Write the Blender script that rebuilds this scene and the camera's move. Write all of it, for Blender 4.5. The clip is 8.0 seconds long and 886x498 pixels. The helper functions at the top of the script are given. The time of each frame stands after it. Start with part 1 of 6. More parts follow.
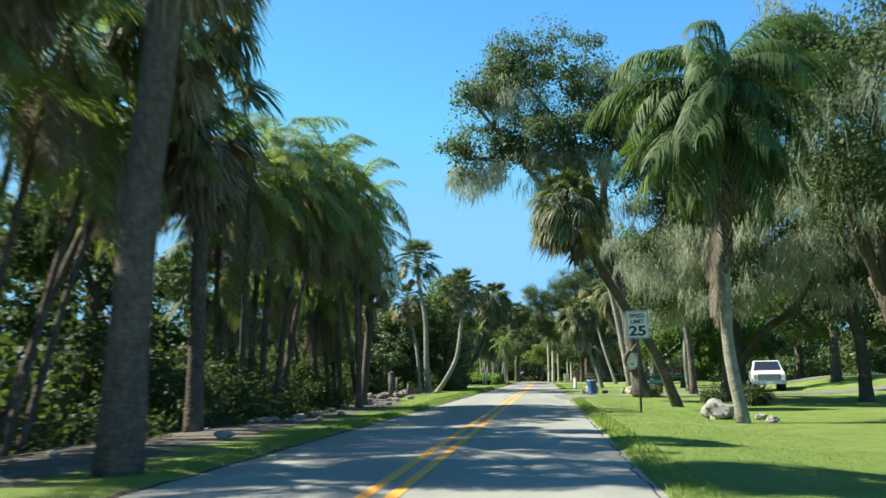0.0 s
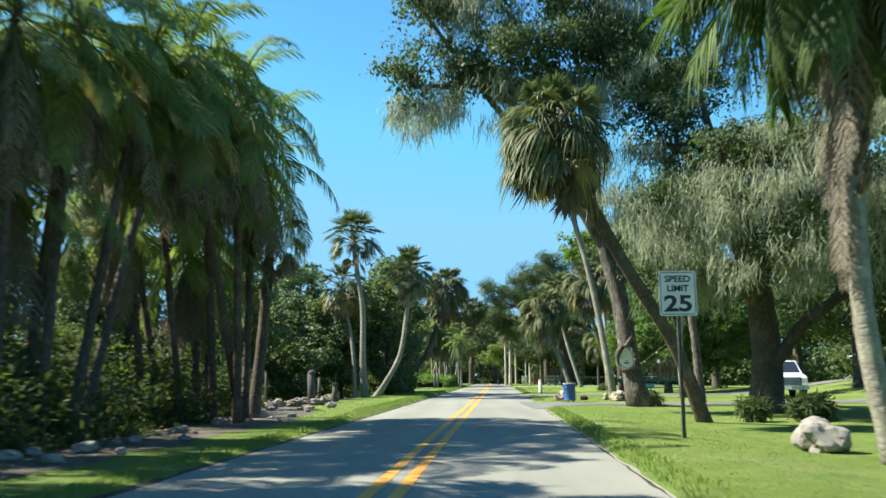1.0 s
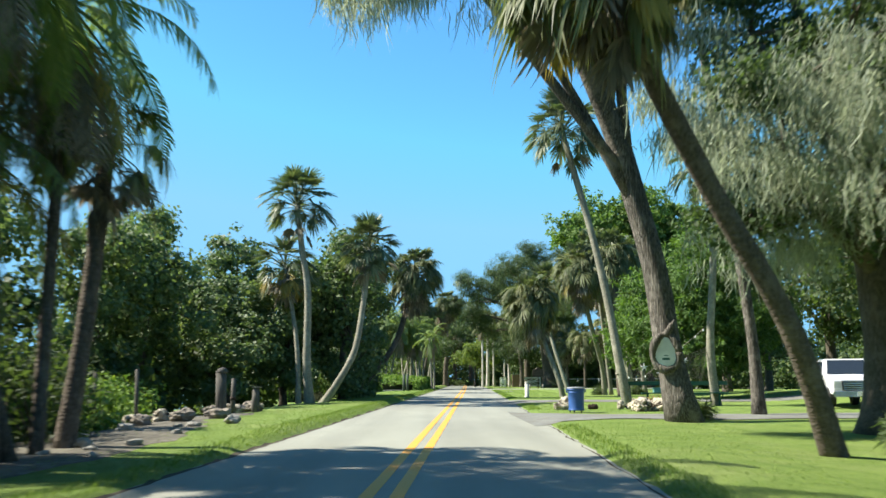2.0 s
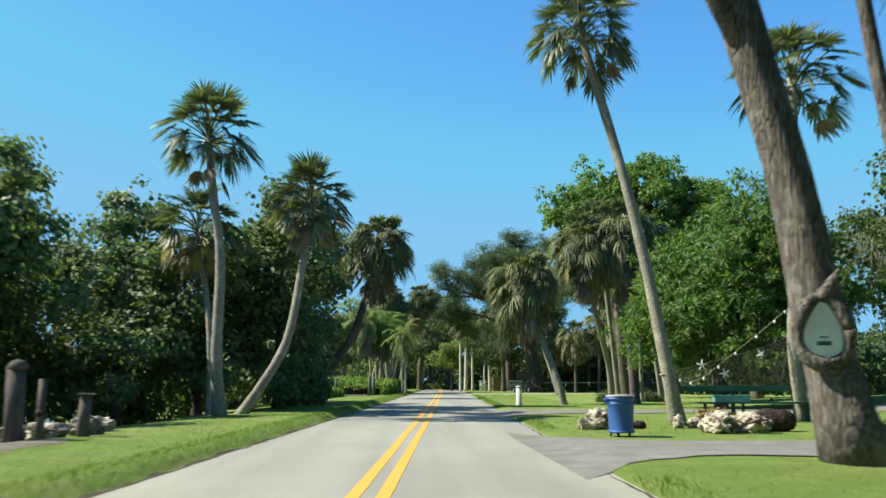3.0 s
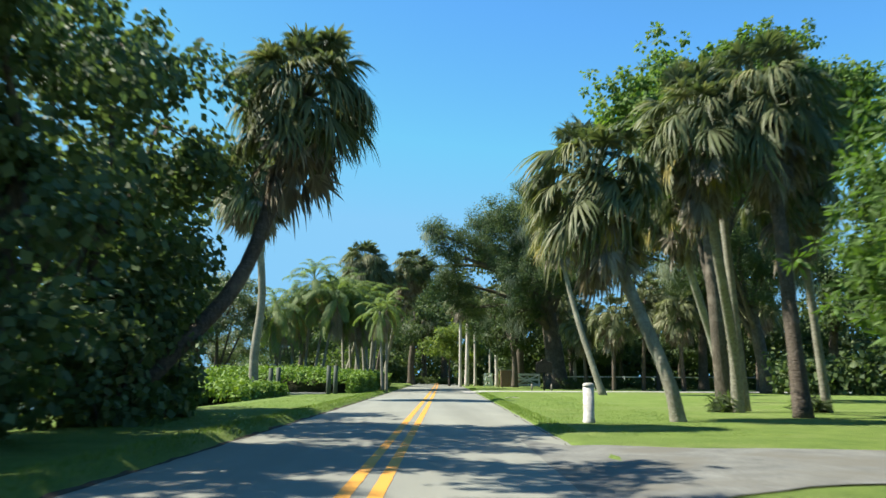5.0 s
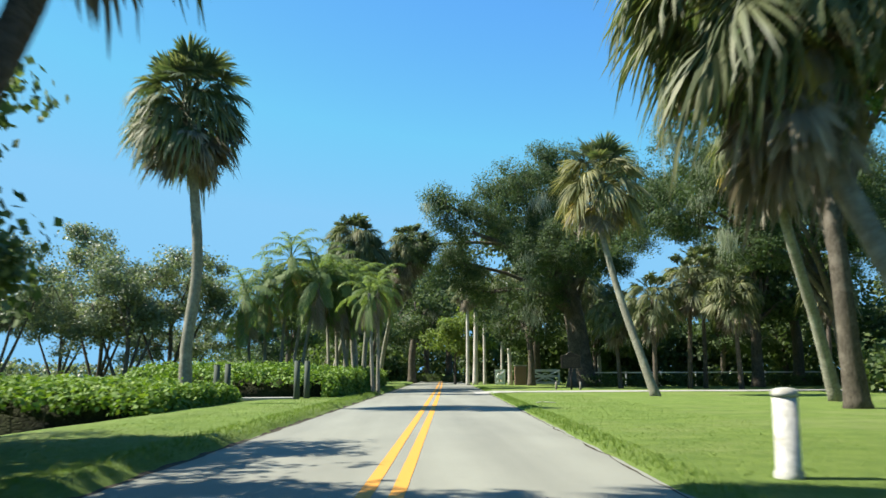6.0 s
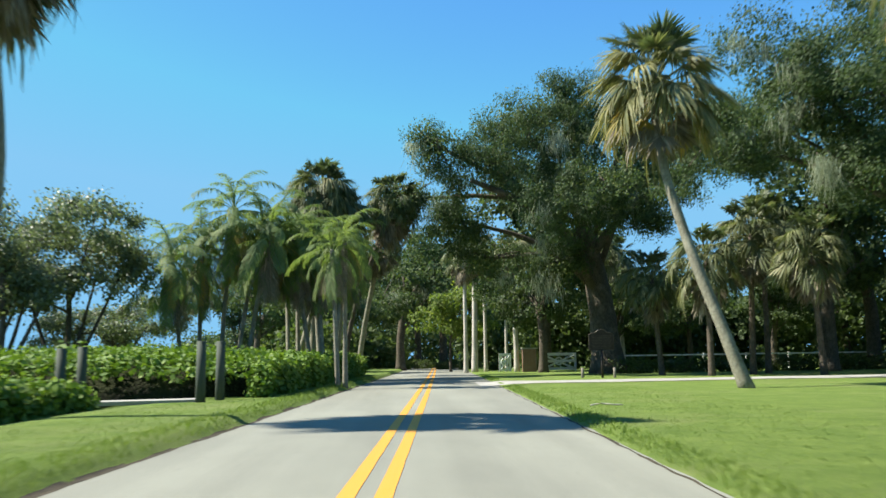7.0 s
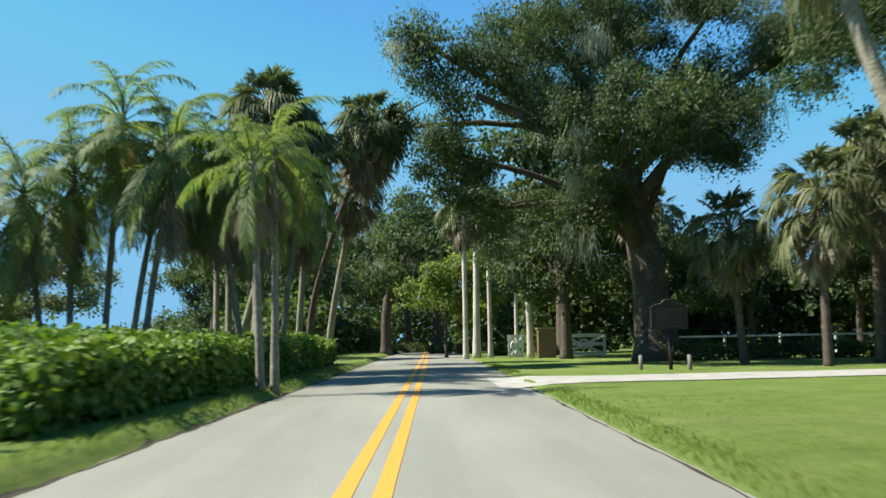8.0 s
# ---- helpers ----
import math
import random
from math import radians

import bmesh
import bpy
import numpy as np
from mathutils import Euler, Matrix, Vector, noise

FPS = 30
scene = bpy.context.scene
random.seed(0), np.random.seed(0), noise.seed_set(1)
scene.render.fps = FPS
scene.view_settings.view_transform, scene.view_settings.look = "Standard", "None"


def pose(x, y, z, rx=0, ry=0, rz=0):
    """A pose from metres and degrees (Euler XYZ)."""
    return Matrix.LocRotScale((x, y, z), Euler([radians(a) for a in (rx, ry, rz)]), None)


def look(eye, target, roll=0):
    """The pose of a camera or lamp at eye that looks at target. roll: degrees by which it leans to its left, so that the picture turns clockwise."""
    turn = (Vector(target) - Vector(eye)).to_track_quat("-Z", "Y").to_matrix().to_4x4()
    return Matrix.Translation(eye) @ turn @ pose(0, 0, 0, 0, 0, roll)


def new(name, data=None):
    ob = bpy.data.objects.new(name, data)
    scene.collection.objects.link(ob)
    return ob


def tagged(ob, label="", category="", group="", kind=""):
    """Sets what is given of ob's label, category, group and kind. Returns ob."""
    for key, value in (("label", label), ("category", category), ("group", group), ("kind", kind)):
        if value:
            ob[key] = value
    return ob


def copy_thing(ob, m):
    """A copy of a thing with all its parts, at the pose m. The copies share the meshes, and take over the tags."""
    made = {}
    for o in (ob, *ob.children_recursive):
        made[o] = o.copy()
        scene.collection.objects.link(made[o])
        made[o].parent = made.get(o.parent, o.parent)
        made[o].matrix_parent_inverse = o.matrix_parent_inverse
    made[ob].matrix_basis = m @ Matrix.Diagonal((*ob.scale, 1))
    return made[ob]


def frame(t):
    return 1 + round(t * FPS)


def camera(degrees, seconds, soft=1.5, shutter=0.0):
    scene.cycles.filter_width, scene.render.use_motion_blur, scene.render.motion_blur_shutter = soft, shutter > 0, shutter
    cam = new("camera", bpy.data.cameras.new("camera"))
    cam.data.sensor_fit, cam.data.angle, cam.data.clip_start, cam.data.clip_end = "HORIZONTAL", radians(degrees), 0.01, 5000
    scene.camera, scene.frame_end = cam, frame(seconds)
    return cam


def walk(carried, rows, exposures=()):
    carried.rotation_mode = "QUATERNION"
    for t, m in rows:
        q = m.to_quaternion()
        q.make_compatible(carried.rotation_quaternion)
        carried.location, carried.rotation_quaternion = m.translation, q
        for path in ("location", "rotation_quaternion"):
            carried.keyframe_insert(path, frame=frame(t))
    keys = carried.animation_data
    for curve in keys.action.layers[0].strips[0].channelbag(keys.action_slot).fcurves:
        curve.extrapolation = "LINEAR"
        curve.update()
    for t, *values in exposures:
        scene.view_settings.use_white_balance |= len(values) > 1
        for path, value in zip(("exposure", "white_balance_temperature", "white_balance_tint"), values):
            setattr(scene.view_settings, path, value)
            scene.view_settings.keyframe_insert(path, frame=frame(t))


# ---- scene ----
cam = camera(54.0, 8.0, shutter=0.35)
# seconds, eye, target, roll
PATH = [
    (0.0, (-1.332, 2.148, 1.231), (-1.471, 4.122, 1.521), -0.9),
    (0.5, (-1.377, 7.906, 1.237), (-1.460, 9.882, 1.53), -0.3),
    (1.0, (-1.396, 13.431, 1.184), (-1.432, 15.409, 1.477), -0.5),
    (1.5, (-1.324, 18.547, 1.198), (-1.331, 20.526, 1.491), -0.4),
    (3.0, (-0.791, 35.554, 1.159), (-0.718, 37.529, 1.462), -0.1),
    (3.5, (-0.531, 41.028, 1.187), (-0.439, 43.006, 1.474), 0.1),
    (4.0, (-0.269, 46.411, 1.14), (-0.173, 48.388, 1.426), 0.2),
    (4.5, (-0.039, 51.841, 1.138), (0.053, 53.818, 1.426), 0.4),
    (5.0, (0.171, 57.834, 1.142), (0.249, 59.811, 1.43), 0.3),
    (6.5, (0.773, 75.964, 1.168), (0.851, 77.945, 1.437), -0.5),
    (7.0, (1.084, 82.774, 1.122), (1.172, 84.756, 1.371), -0.9),
    (7.5, (1.297, 89.684, 1.065), (1.401, 91.669, 1.291), -1.1),
    (8.0, (1.585, 96.48, 1.197), (1.690, 98.466, 1.404), -1.1),
]
walk(cam, [(t, look(eye, target, roll)) for t, eye, target, roll in PATH],
     [(0.0, 1.62), (0.5, 1.86), (1.0, 1.68), (1.5, 1.78), (3.0, 1.38), (4.5, 1.48), (7.0, 1.42), (8.0, 1.32)])

# ---------------------------------------------------------------- world and sun
SUN_TO = Vector((-0.675, 0.09, 0.73)).normalized()   # towards the sun

world = bpy.data.worlds.new("sky")
scene.world = world
world.use_nodes = True
wn, wl = world.node_tree.nodes, world.node_tree.links
wn.clear()
sky = wn.new("ShaderNodeTexSky")
sky.sky_type = 'NISHITA'
sky.sun_disc = False
sky.sun_elevation = math.asin(SUN_TO.z)
sky.sun_rotation = math.atan2(SUN_TO.x, SUN_TO.y) % (2 * math.pi)
sky.altitude = 2500
sky.air_density, sky.dust_density, sky.ozone_density = 1.0, 0.0, 0.9
wbg = wn.new("ShaderNodeBackground")
wbg.inputs["Strength"].default_value = 0.093
wout = wn.new("ShaderNodeOutputWorld")
clear = wn.new("ShaderNodeMix")
clear.data_type, clear.blend_type = 'RGBA', 'MULTIPLY'
clear.inputs["Factor"].default_value = 1.0
clear.inputs["B"].default_value = (0.45, 0.93, 1.12, 1.0)
wl.new(sky.outputs["Color"], clear.inputs["A"])
even = wn.new("ShaderNodeMix")
even.data_type, even.blend_type = 'RGBA', 'DARKEN'
even.inputs["Factor"].default_value = 1.0
even.inputs["B"].default_value = (1.0, 2.38, 3.7, 1.0)
wl.new(clear.outputs["Result"], even.inputs["A"])
wl.new(even.outputs["Result"], wbg.inputs["Color"])
wl.new(wbg.outputs["Background"], wout.inputs["Surface"])

sun_data = bpy.data.lights.new("sun", 'SUN')
sun_data.energy, sun_data.angle, sun_data.color = 4.2, radians(0.55), (1.0, 0.94, 0.82)
sun = new("sun", sun_data)
sun.matrix_world = look((0, 0, 60), Vector((0, 0, 60)) - SUN_TO)


# ---------------------------------------------------------------- materials
def nodes_of(name):
    m = bpy.data.materials.new(name)
    m.use_nodes = True
    nt = m.node_tree
    return m, nt, nt.nodes, nt.links, nt.nodes["Principled BSDF"]


def ramp(nt, fac, stops):
    r = nt.nodes.new("ShaderNodeValToRGB")
    el = r.color_ramp.elements
    while len(el) < len(stops):
        el.new(0.5)
    for e, (p, c) in zip(el, stops):
        e.position, e.color = p, (*c, 1.0)
    nt.links.new(fac, r.inputs["Fac"])
    return r.outputs["Color"]


def noise_tex(nt, scale, detail=4.0, rough=0.55, stretch=None, coord="Object"):
    tc = nt.nodes.new("ShaderNodeTexCoord")
    t = nt.nodes.new("ShaderNodeTexNoise")
    t.inputs["Scale"].default_value = scale
    t.inputs["Detail"].default_value = detail
    t.inputs["Roughness"].default_value = rough
    if stretch:
        mp = nt.nodes.new("ShaderNodeMapping")
        mp.inputs["Scale"].default_value = stretch
        nt.links.new(tc.outputs[coord], mp.inputs["Vector"])
        nt.links.new(mp.outputs["Vector"], t.inputs["Vector"])
    else:
        nt.links.new(tc.outputs[coord], t.inputs["Vector"])
    return t.outputs["Fac"]


def mix_rgb(nt, fac, a, b, mode='MIX'):
    n = nt.nodes.new("ShaderNodeMix")
    n.data_type, n.blend_type = 'RGBA', mode
    for sock, v in ((n.inputs["Factor"], fac), (n.inputs["A"], a), (n.inputs["B"], b)):
        if isinstance(v, (int, float)):
            sock.default_value = v
        elif isinstance(v, tuple):
            sock.default_value = (*v, 1.0)
        else:
            nt.links.new(v, sock)
    return n.outputs["Result"]


def bump(nt, bsdf, height, strength, distance):
    b = nt.nodes.new("ShaderNodeBump")
    b.inputs["Strength"].default_value, b.inputs["Distance"].default_value = strength, distance
    nt.links.new(height, b.inputs["Height"])
    nt.links.new(b.outputs["Normal"], bsdf.inputs["Normal"])


def solid(name, dark, light, scale=6.0, rough=0.7, bump_d=0.01, bump_scale=None, stretch=None, metal=0.0, spec=0.4, big=None):
    """A surface with fine grain between two colours and a second, broader drift."""
    m, nt, n, l, bsdf = nodes_of(name)
    fine = noise_tex(nt, scale, 6.0, 0.6, stretch)
    broad = noise_tex(nt, scale * 0.13, 3.0, 0.5)
    col = ramp(nt, fine, [(0.3, dark), (0.7, light)])
    tone = ramp(nt, broad, [(0.3, (0.72, 0.72, 0.72)), (0.7, (1.12, 1.12, 1.12))])
    col = mix_rgb(nt, 1.0, col, tone, 'MULTIPLY')
    if big:
        col = mix_rgb(nt, ramp(nt, noise_tex(nt, big[0], 4.0), [(0.48, (0, 0, 0)), (0.62, (1, 1, 1))]), col, big[1])
    l.new(col, bsdf.inputs["Base Color"])
    bsdf.inputs["Roughness"].default_value = rough
    bsdf.inputs["Metallic"].default_value = metal
    bsdf.inputs["Specular IOR Level"].default_value = spec
    if bump_d:
        bump(nt, bsdf, noise_tex(nt, bump_scale or scale * 2.0, 5.0, 0.6, stretch), 0.6, bump_d)
    return m


def leaf_mat(name, stops, glow, rough=0.45, through_share=0.3, spec=0.45):
    """Leaves: colour drifts from leaf to leaf and plant to plant, and some sun comes through."""
    m, nt, n, l, bsdf = nodes_of(name)
    geo, info = n.new("ShaderNodeNewGeometry"), n.new("ShaderNodeObjectInfo")
    add = n.new("ShaderNodeMath")
    add.operation = 'MULTIPLY_ADD'
    l.new(info.outputs["Random"], add.inputs[0])
    add.inputs[1].default_value = 0.35
    half = n.new("ShaderNodeMath")
    half.operation = 'MULTIPLY'
    half.inputs[1].default_value = 0.65
    l.new(geo.outputs["Random Per Island"], half.inputs[0])
    l.new(half.outputs[0], add.inputs[2])
    col = ramp(nt, add.outputs[0], stops)
    l.new(col, bsdf.inputs["Base Color"])
    bsdf.inputs["Roughness"].default_value = rough
    bsdf.inputs["Specular IOR Level"].default_value = spec
    tr = n.new("ShaderNodeBsdfTranslucent")
    l.new(mix_rgb(nt, 1.0, col, glow, 'MULTIPLY'), tr.inputs["Color"])
    mx = n.new("ShaderNodeMixShader")
    mx.inputs["Fac"].default_value = through_share
    l.new(bsdf.outputs["BSDF"], mx.inputs[1])
    l.new(tr.outputs["BSDF"], mx.inputs[2])
    l.new(mx.outputs["Shader"], n["Material Output"].inputs["Surface"])
    return m


M_FAN = leaf_mat("fan_palm_leaf", [(0.0, (0.052, 0.078, 0.040)), (0.5, (0.098, 0.128, 0.060)), (0.85, (0.17, 0.188, 0.095)), (1.0, (0.31, 0.295, 0.16))], (1.25, 1.4, 0.7), 0.48, 0.28, 0.4)
M_FAN_OLIVE = leaf_mat("olive_fan_palm_leaf", [(0.0, (0.07, 0.09, 0.042)), (0.5, (0.125, 0.15, 0.068)), (0.85, (0.21, 0.215, 0.105)), (1.0, (0.34, 0.31, 0.17))], (1.25, 1.4, 0.7), 0.55, 0.3, 0.3)
M_GOLDEN = leaf_mat("golden_green_palm_leaf", [(0.0, (0.11, 0.13, 0.055)), (0.5, (0.20, 0.205, 0.095)), (1.0, (0.36, 0.335, 0.16))], (1.3, 1.3, 0.7), 0.55, 0.3, 0.3)
M_FEATHER = leaf_mat("feather_palm_leaf", [(0.0, (0.095, 0.145, 0.055)), (0.6, (0.165, 0.225, 0.085)), (1.0, (0.31, 0.345, 0.14))], (1.5, 1.6, 0.7), 0.6, 0.4, 0.2)
M_QUEEN = leaf_mat("queen_palm_leaf", [(0.0, (0.042, 0.078, 0.03)), (0.6, (0.08, 0.132, 0.044)), (1.0, (0.155, 0.205, 0.068))], (1.4, 1.6, 0.6), 0.6, 0.32, 0.18)
M_SPATHE = solid("yellow_flower_sheath", (0.50, 0.38, 0.03), (0.68, 0.55, 0.07), 9, 0.6, 0.01, 20, (1, 1, 0.3))
M_DEAD = leaf_mat("dry_palm_leaf", [(0.0, (0.14, 0.12, 0.088)), (0.5, (0.24, 0.212, 0.158)), (1.0, (0.40, 0.36, 0.275))], (1.1, 1.05, 0.9), 0.75, 0.28, 0.15)
M_YELLOWING = leaf_mat("yellowing_palm_leaf", [(0.0, (0.22, 0.20, 0.06)), (0.5, (0.34, 0.28, 0.08)), (1.0, (0.42, 0.33, 0.12))], (1.3, 1.2, 0.7), 0.65, 0.25, 0.2)
M_OAK = leaf_mat("oak_leaf", [(0.0, (0.042, 0.068, 0.031)), (0.6, (0.077, 0.115, 0.048)), (0.92, (0.115, 0.155, 0.06)), (1.0, (0.18, 0.20, 0.072))], (1.4, 1.5, 0.75), 0.6, 0.34, 0.2)
M_MANGO = leaf_mat("mango_leaf", [(0.0, (0.045, 0.085, 0.022)), (0.6, (0.105, 0.175, 0.048)), (1.0, (0.18, 0.255, 0.08))], (1.5, 1.7, 0.6), 0.6, 0.36, 0.18)
M_YOUNG = leaf_mat("young_yellow_green_leaf", [(0.0, (0.085, 0.13, 0.03)), (0.6, (0.145, 0.20, 0.05)), (1.0, (0.25, 0.285, 0.078))], (1.5, 1.6, 0.6), 0.6, 0.4, 0.25)
M_GRAPE = leaf_mat("sea_grape_leaf", [(0.0, (0.062, 0.10, 0.048)), (0.6, (0.115, 0.165, 0.07)), (0.9, (0.175, 0.225, 0.088)), (1.0, (0.24, 0.265, 0.11))], (1.4, 1.5, 0.75), 0.55, 0.33, 0.25)
M_MANGROVE = leaf_mat("mangrove_leaf", [(0.0, (0.09, 0.115, 0.066)), (0.6, (0.15, 0.185, 0.105)), (1.0, (0.24, 0.27, 0.16))], (1.4, 1.5, 0.8), 0.45, 0.36)
M_HEDGE = leaf_mat("hedge_leaf", [(0.0, (0.075, 0.14, 0.025)), (0.6, (0.155, 0.245, 0.042)), (1.0, (0.28, 0.34, 0.075))], (1.5, 1.6, 0.6), 0.62, 0.24, 0.25)
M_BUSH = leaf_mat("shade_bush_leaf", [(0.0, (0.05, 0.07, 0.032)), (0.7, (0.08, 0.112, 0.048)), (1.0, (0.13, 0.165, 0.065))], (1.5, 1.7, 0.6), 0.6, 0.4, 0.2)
M_MOSS = leaf_mat("spanish_moss", [(0.0, (0.20, 0.235, 0.165)), (0.6, (0.31, 0.355, 0.258)), (1.0, (0.46, 0.50, 0.38))], (1.05, 1.05, 0.9), 0.9, 0.5, 0.05)
M_GRASS_BLADE = leaf_mat("grass_blade", [(0.0, (0.105, 0.168, 0.034)), (0.6, (0.165, 0.242, 0.052)), (1.0, (0.265, 0.33, 0.10))], (1.3, 1.4, 0.6), 0.6, 0.3, 0.15)
M_PALE_BARK = solid("pale_palm_bark", (0.40, 0.38, 0.33), (0.60, 0.57, 0.50), 5, 0.8, 0.01, 14, (1, 1, 2.5), spec=0.2)
M_BOOT = solid("brown_leaf_bases", (0.09, 0.065, 0.04), (0.22, 0.16, 0.10), 9, 0.9, 0.03, 14, spec=0.15)
M_ROCK = solid("weathered_limestone", (0.22, 0.21, 0.18), (0.42, 0.40, 0.35), 5, 0.9, 0.05, 7, spec=0.2, big=(1.6, (0.20, 0.19, 0.16)))
# Dark patches paint shaded hollows into the coral's colour.
M_CORAL = solid("white_coral_rock", (0.36, 0.32, 0.24), (0.62, 0.56, 0.44), 11, 0.9, 0.09, 14, spec=0.2, big=(6.0, (0.09, 0.075, 0.055)))
M_WOOD_POST = solid("weathered_grey_wood", (0.15, 0.135, 0.11), (0.34, 0.31, 0.26), 6, 0.85, 0.015, 14, (3, 3, 0.3), spec=0.2)
M_GREEN_POST = solid("green_stained_wood", (0.045, 0.06, 0.045), (0.09, 0.11, 0.085), 5, 0.75, 0.01, 14, (3, 3, 0.25), spec=0.25)
M_GREEN_PAINT = solid("green_paint", (0.012, 0.085, 0.06), (0.03, 0.13, 0.095), 4, 0.5, 0.004, 20, (0.3, 3, 3))
M_TEAL_PAINT = solid("teal_paint", (0.10, 0.30, 0.29), (0.18, 0.42, 0.40), 5, 0.5, 0.004)
M_BLUE = solid("blue_plastic", (0.022, 0.082, 0.27), (0.035, 0.115, 0.35), 3, 0.5, 0.002, 60, spec=0.5)
M_BLACK = solid("black_rubber", (0.012, 0.012, 0.012), (0.03, 0.03, 0.03), 10, 0.7, 0.002)
M_DARK_METAL = solid("dark_bronze", (0.018, 0.014, 0.012), (0.035, 0.028, 0.024), 8, 0.5, 0.004, metal=0.3)
M_STEEL = solid("galvanised_steel", (0.11, 0.105, 0.085), (0.19, 0.18, 0.15), 9, 0.5, 0.003, metal=0.6)
M_SIGN_WHITE = solid("sign_white", (0.70, 0.70, 0.67), (0.80, 0.80, 0.77), 3, 0.45, 0, spec=0.5)
M_SIGN_BLACK = solid("sign_black", (0.012, 0.012, 0.014), (0.03, 0.03, 0.033), 5, 0.5, 0)
M_WHITE = solid("white_paint", (0.66, 0.66, 0.63), (0.80, 0.80, 0.77), 5, 0.55, 0.003)
M_CAR_WHITE = solid("white_car_paint", (0.74, 0.75, 0.76), (0.79, 0.80, 0.81), 1.5, 0.18, 0, spec=0.6)
M_BOLLARD = solid("weathered_white_concrete", (0.42, 0.42, 0.38), (0.66, 0.65, 0.60), 9, 0.85, 0.01, 20, big=(5, (0.33, 0.32, 0.27)))
M_BRICK = solid("brown_brick", (0.16, 0.09, 0.06), (0.30, 0.18, 0.12), 9, 0.85, 0.02, 10)
M_CHROME = solid("chrome", (0.55, 0.55, 0.56), (0.65, 0.65, 0.66), 3, 0.15, 0, metal=1.0)
M_ROPE = solid("pale_rope", (0.26, 0.235, 0.18), (0.42, 0.385, 0.31), 30, 0.9, 0.003)
M_CHAIN = solid("rusty_iron", (0.03, 0.022, 0.018), (0.08, 0.05, 0.035), 12, 0.8, 0.004, metal=0.3)
M_RED_PLANT = leaf_mat("yellow_brown_croton_leaf", [(0.0, (0.09, 0.075, 0.03)), (0.6, (0.20, 0.15, 0.045)), (1.0, (0.30, 0.25, 0.07))], (1.3, 1.1, 0.6))
M_LEAF_LITTER = solid("leaf_litter", (0.055, 0.05, 0.038), (0.19, 0.175, 0.14), 11, 0.95, 0.04, 9, spec=0.1)


def make_bark(name, dark, light, plates, floor=0.42, depth=0.03, wide=0.16):
    """Trunks: upright plates with dark cracks, or rings of old leaf scars."""
    m, nt, n, l, bsdf = nodes_of(name)
    tc = n.new("ShaderNodeTexCoord")
    mp = n.new("ShaderNodeMapping")
    mp.inputs["Scale"].default_value = plates
    l.new(tc.outputs["Object"], mp.inputs["Vector"])
    warp = n.new("ShaderNodeTexNoise")
    warp.inputs["Scale"].default_value, warp.inputs["Detail"].default_value = 2.5, 4.0
    l.new(tc.outputs["Object"], warp.inputs["Vector"])
    add = n.new("ShaderNodeVectorMath")
    add.operation = 'MULTIPLY_ADD'
    l.new(warp.outputs["Color"], add.inputs[0])
    add.inputs[1].default_value = (1.6, 1.6, 1.6)
    l.new(mp.outputs["Vector"], add.inputs[2])
    vo = n.new("ShaderNodeTexVoronoi")
    vo.feature = 'DISTANCE_TO_EDGE'
    vo.inputs["Scale"].default_value = 1.0
    l.new(add.outputs["Vector"], vo.inputs["Vector"])
    crack = ramp(nt, vo.outputs["Distance"], [(0.0, (0, 0, 0)), (wide, (1, 1, 1))])
    grain = noise_tex(nt, 18, 5, 0.65, (1, 1, 0.35))
    col = ramp(nt, grain, [(0.3, dark), (0.72, light)])
    col = mix_rgb(nt, 1.0, col, ramp(nt, vo.outputs["Distance"], [(0.0, (floor, floor * 0.97, floor * 0.93)), (wide, (1, 1, 1))]), 'MULTIPLY')
    lichen = noise_tex(nt, 1.3, 5, 0.65)
    col = mix_rgb(nt, ramp(nt, lichen, [(0.52, (0, 0, 0)), (0.66, (0.6, 0.6, 0.6))]), col, tuple(1.25 * c for c in light))
    l.new(col, bsdf.inputs["Base Color"])
    bsdf.inputs["Roughness"].default_value = 0.92
    bsdf.inputs["Specular IOR Level"].default_value = 0.15
    bump(nt, bsdf, crack, 0.9, depth)
    return m


M_BARK = make_bark("cracked_oak_bark", (0.055, 0.047, 0.037), (0.16, 0.14, 0.11), (22, 22, 2.2), 0.78, 0.009, 0.25)
M_FURROWED_BARK = make_bark("furrowed_grey_bark", (0.085, 0.078, 0.065), (0.25, 0.23, 0.195), (19, 19, 0.8), 0.38, 0.02, 0.25)
M_CHARRED = make_bark("dark_driftwood", (0.022, 0.016, 0.012), (0.075, 0.055, 0.04), (14, 14, 3), 0.5, 0.02, 0.2)
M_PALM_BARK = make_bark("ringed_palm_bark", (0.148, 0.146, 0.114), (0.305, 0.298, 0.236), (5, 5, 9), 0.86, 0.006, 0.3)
# Darker copy of the palm bark; the grove's shade is in its colour.
M_DARK_SHADED_PALM_BARK = make_bark("dark_shaded_ringed_bark", (0.06, 0.05, 0.04), (0.16, 0.135, 0.11), (5, 5, 11), 0.8, 0.008, 0.3)


def make_glass():
    m, nt, n, l, bsdf = nodes_of("dark_windscreen")
    bsdf.inputs["Base Color"].default_value = (0.02, 0.025, 0.03, 1)
    bsdf.inputs["Roughness"].default_value = 0.04
    bsdf.inputs["Specular IOR Level"].default_value = 0.8
    return m


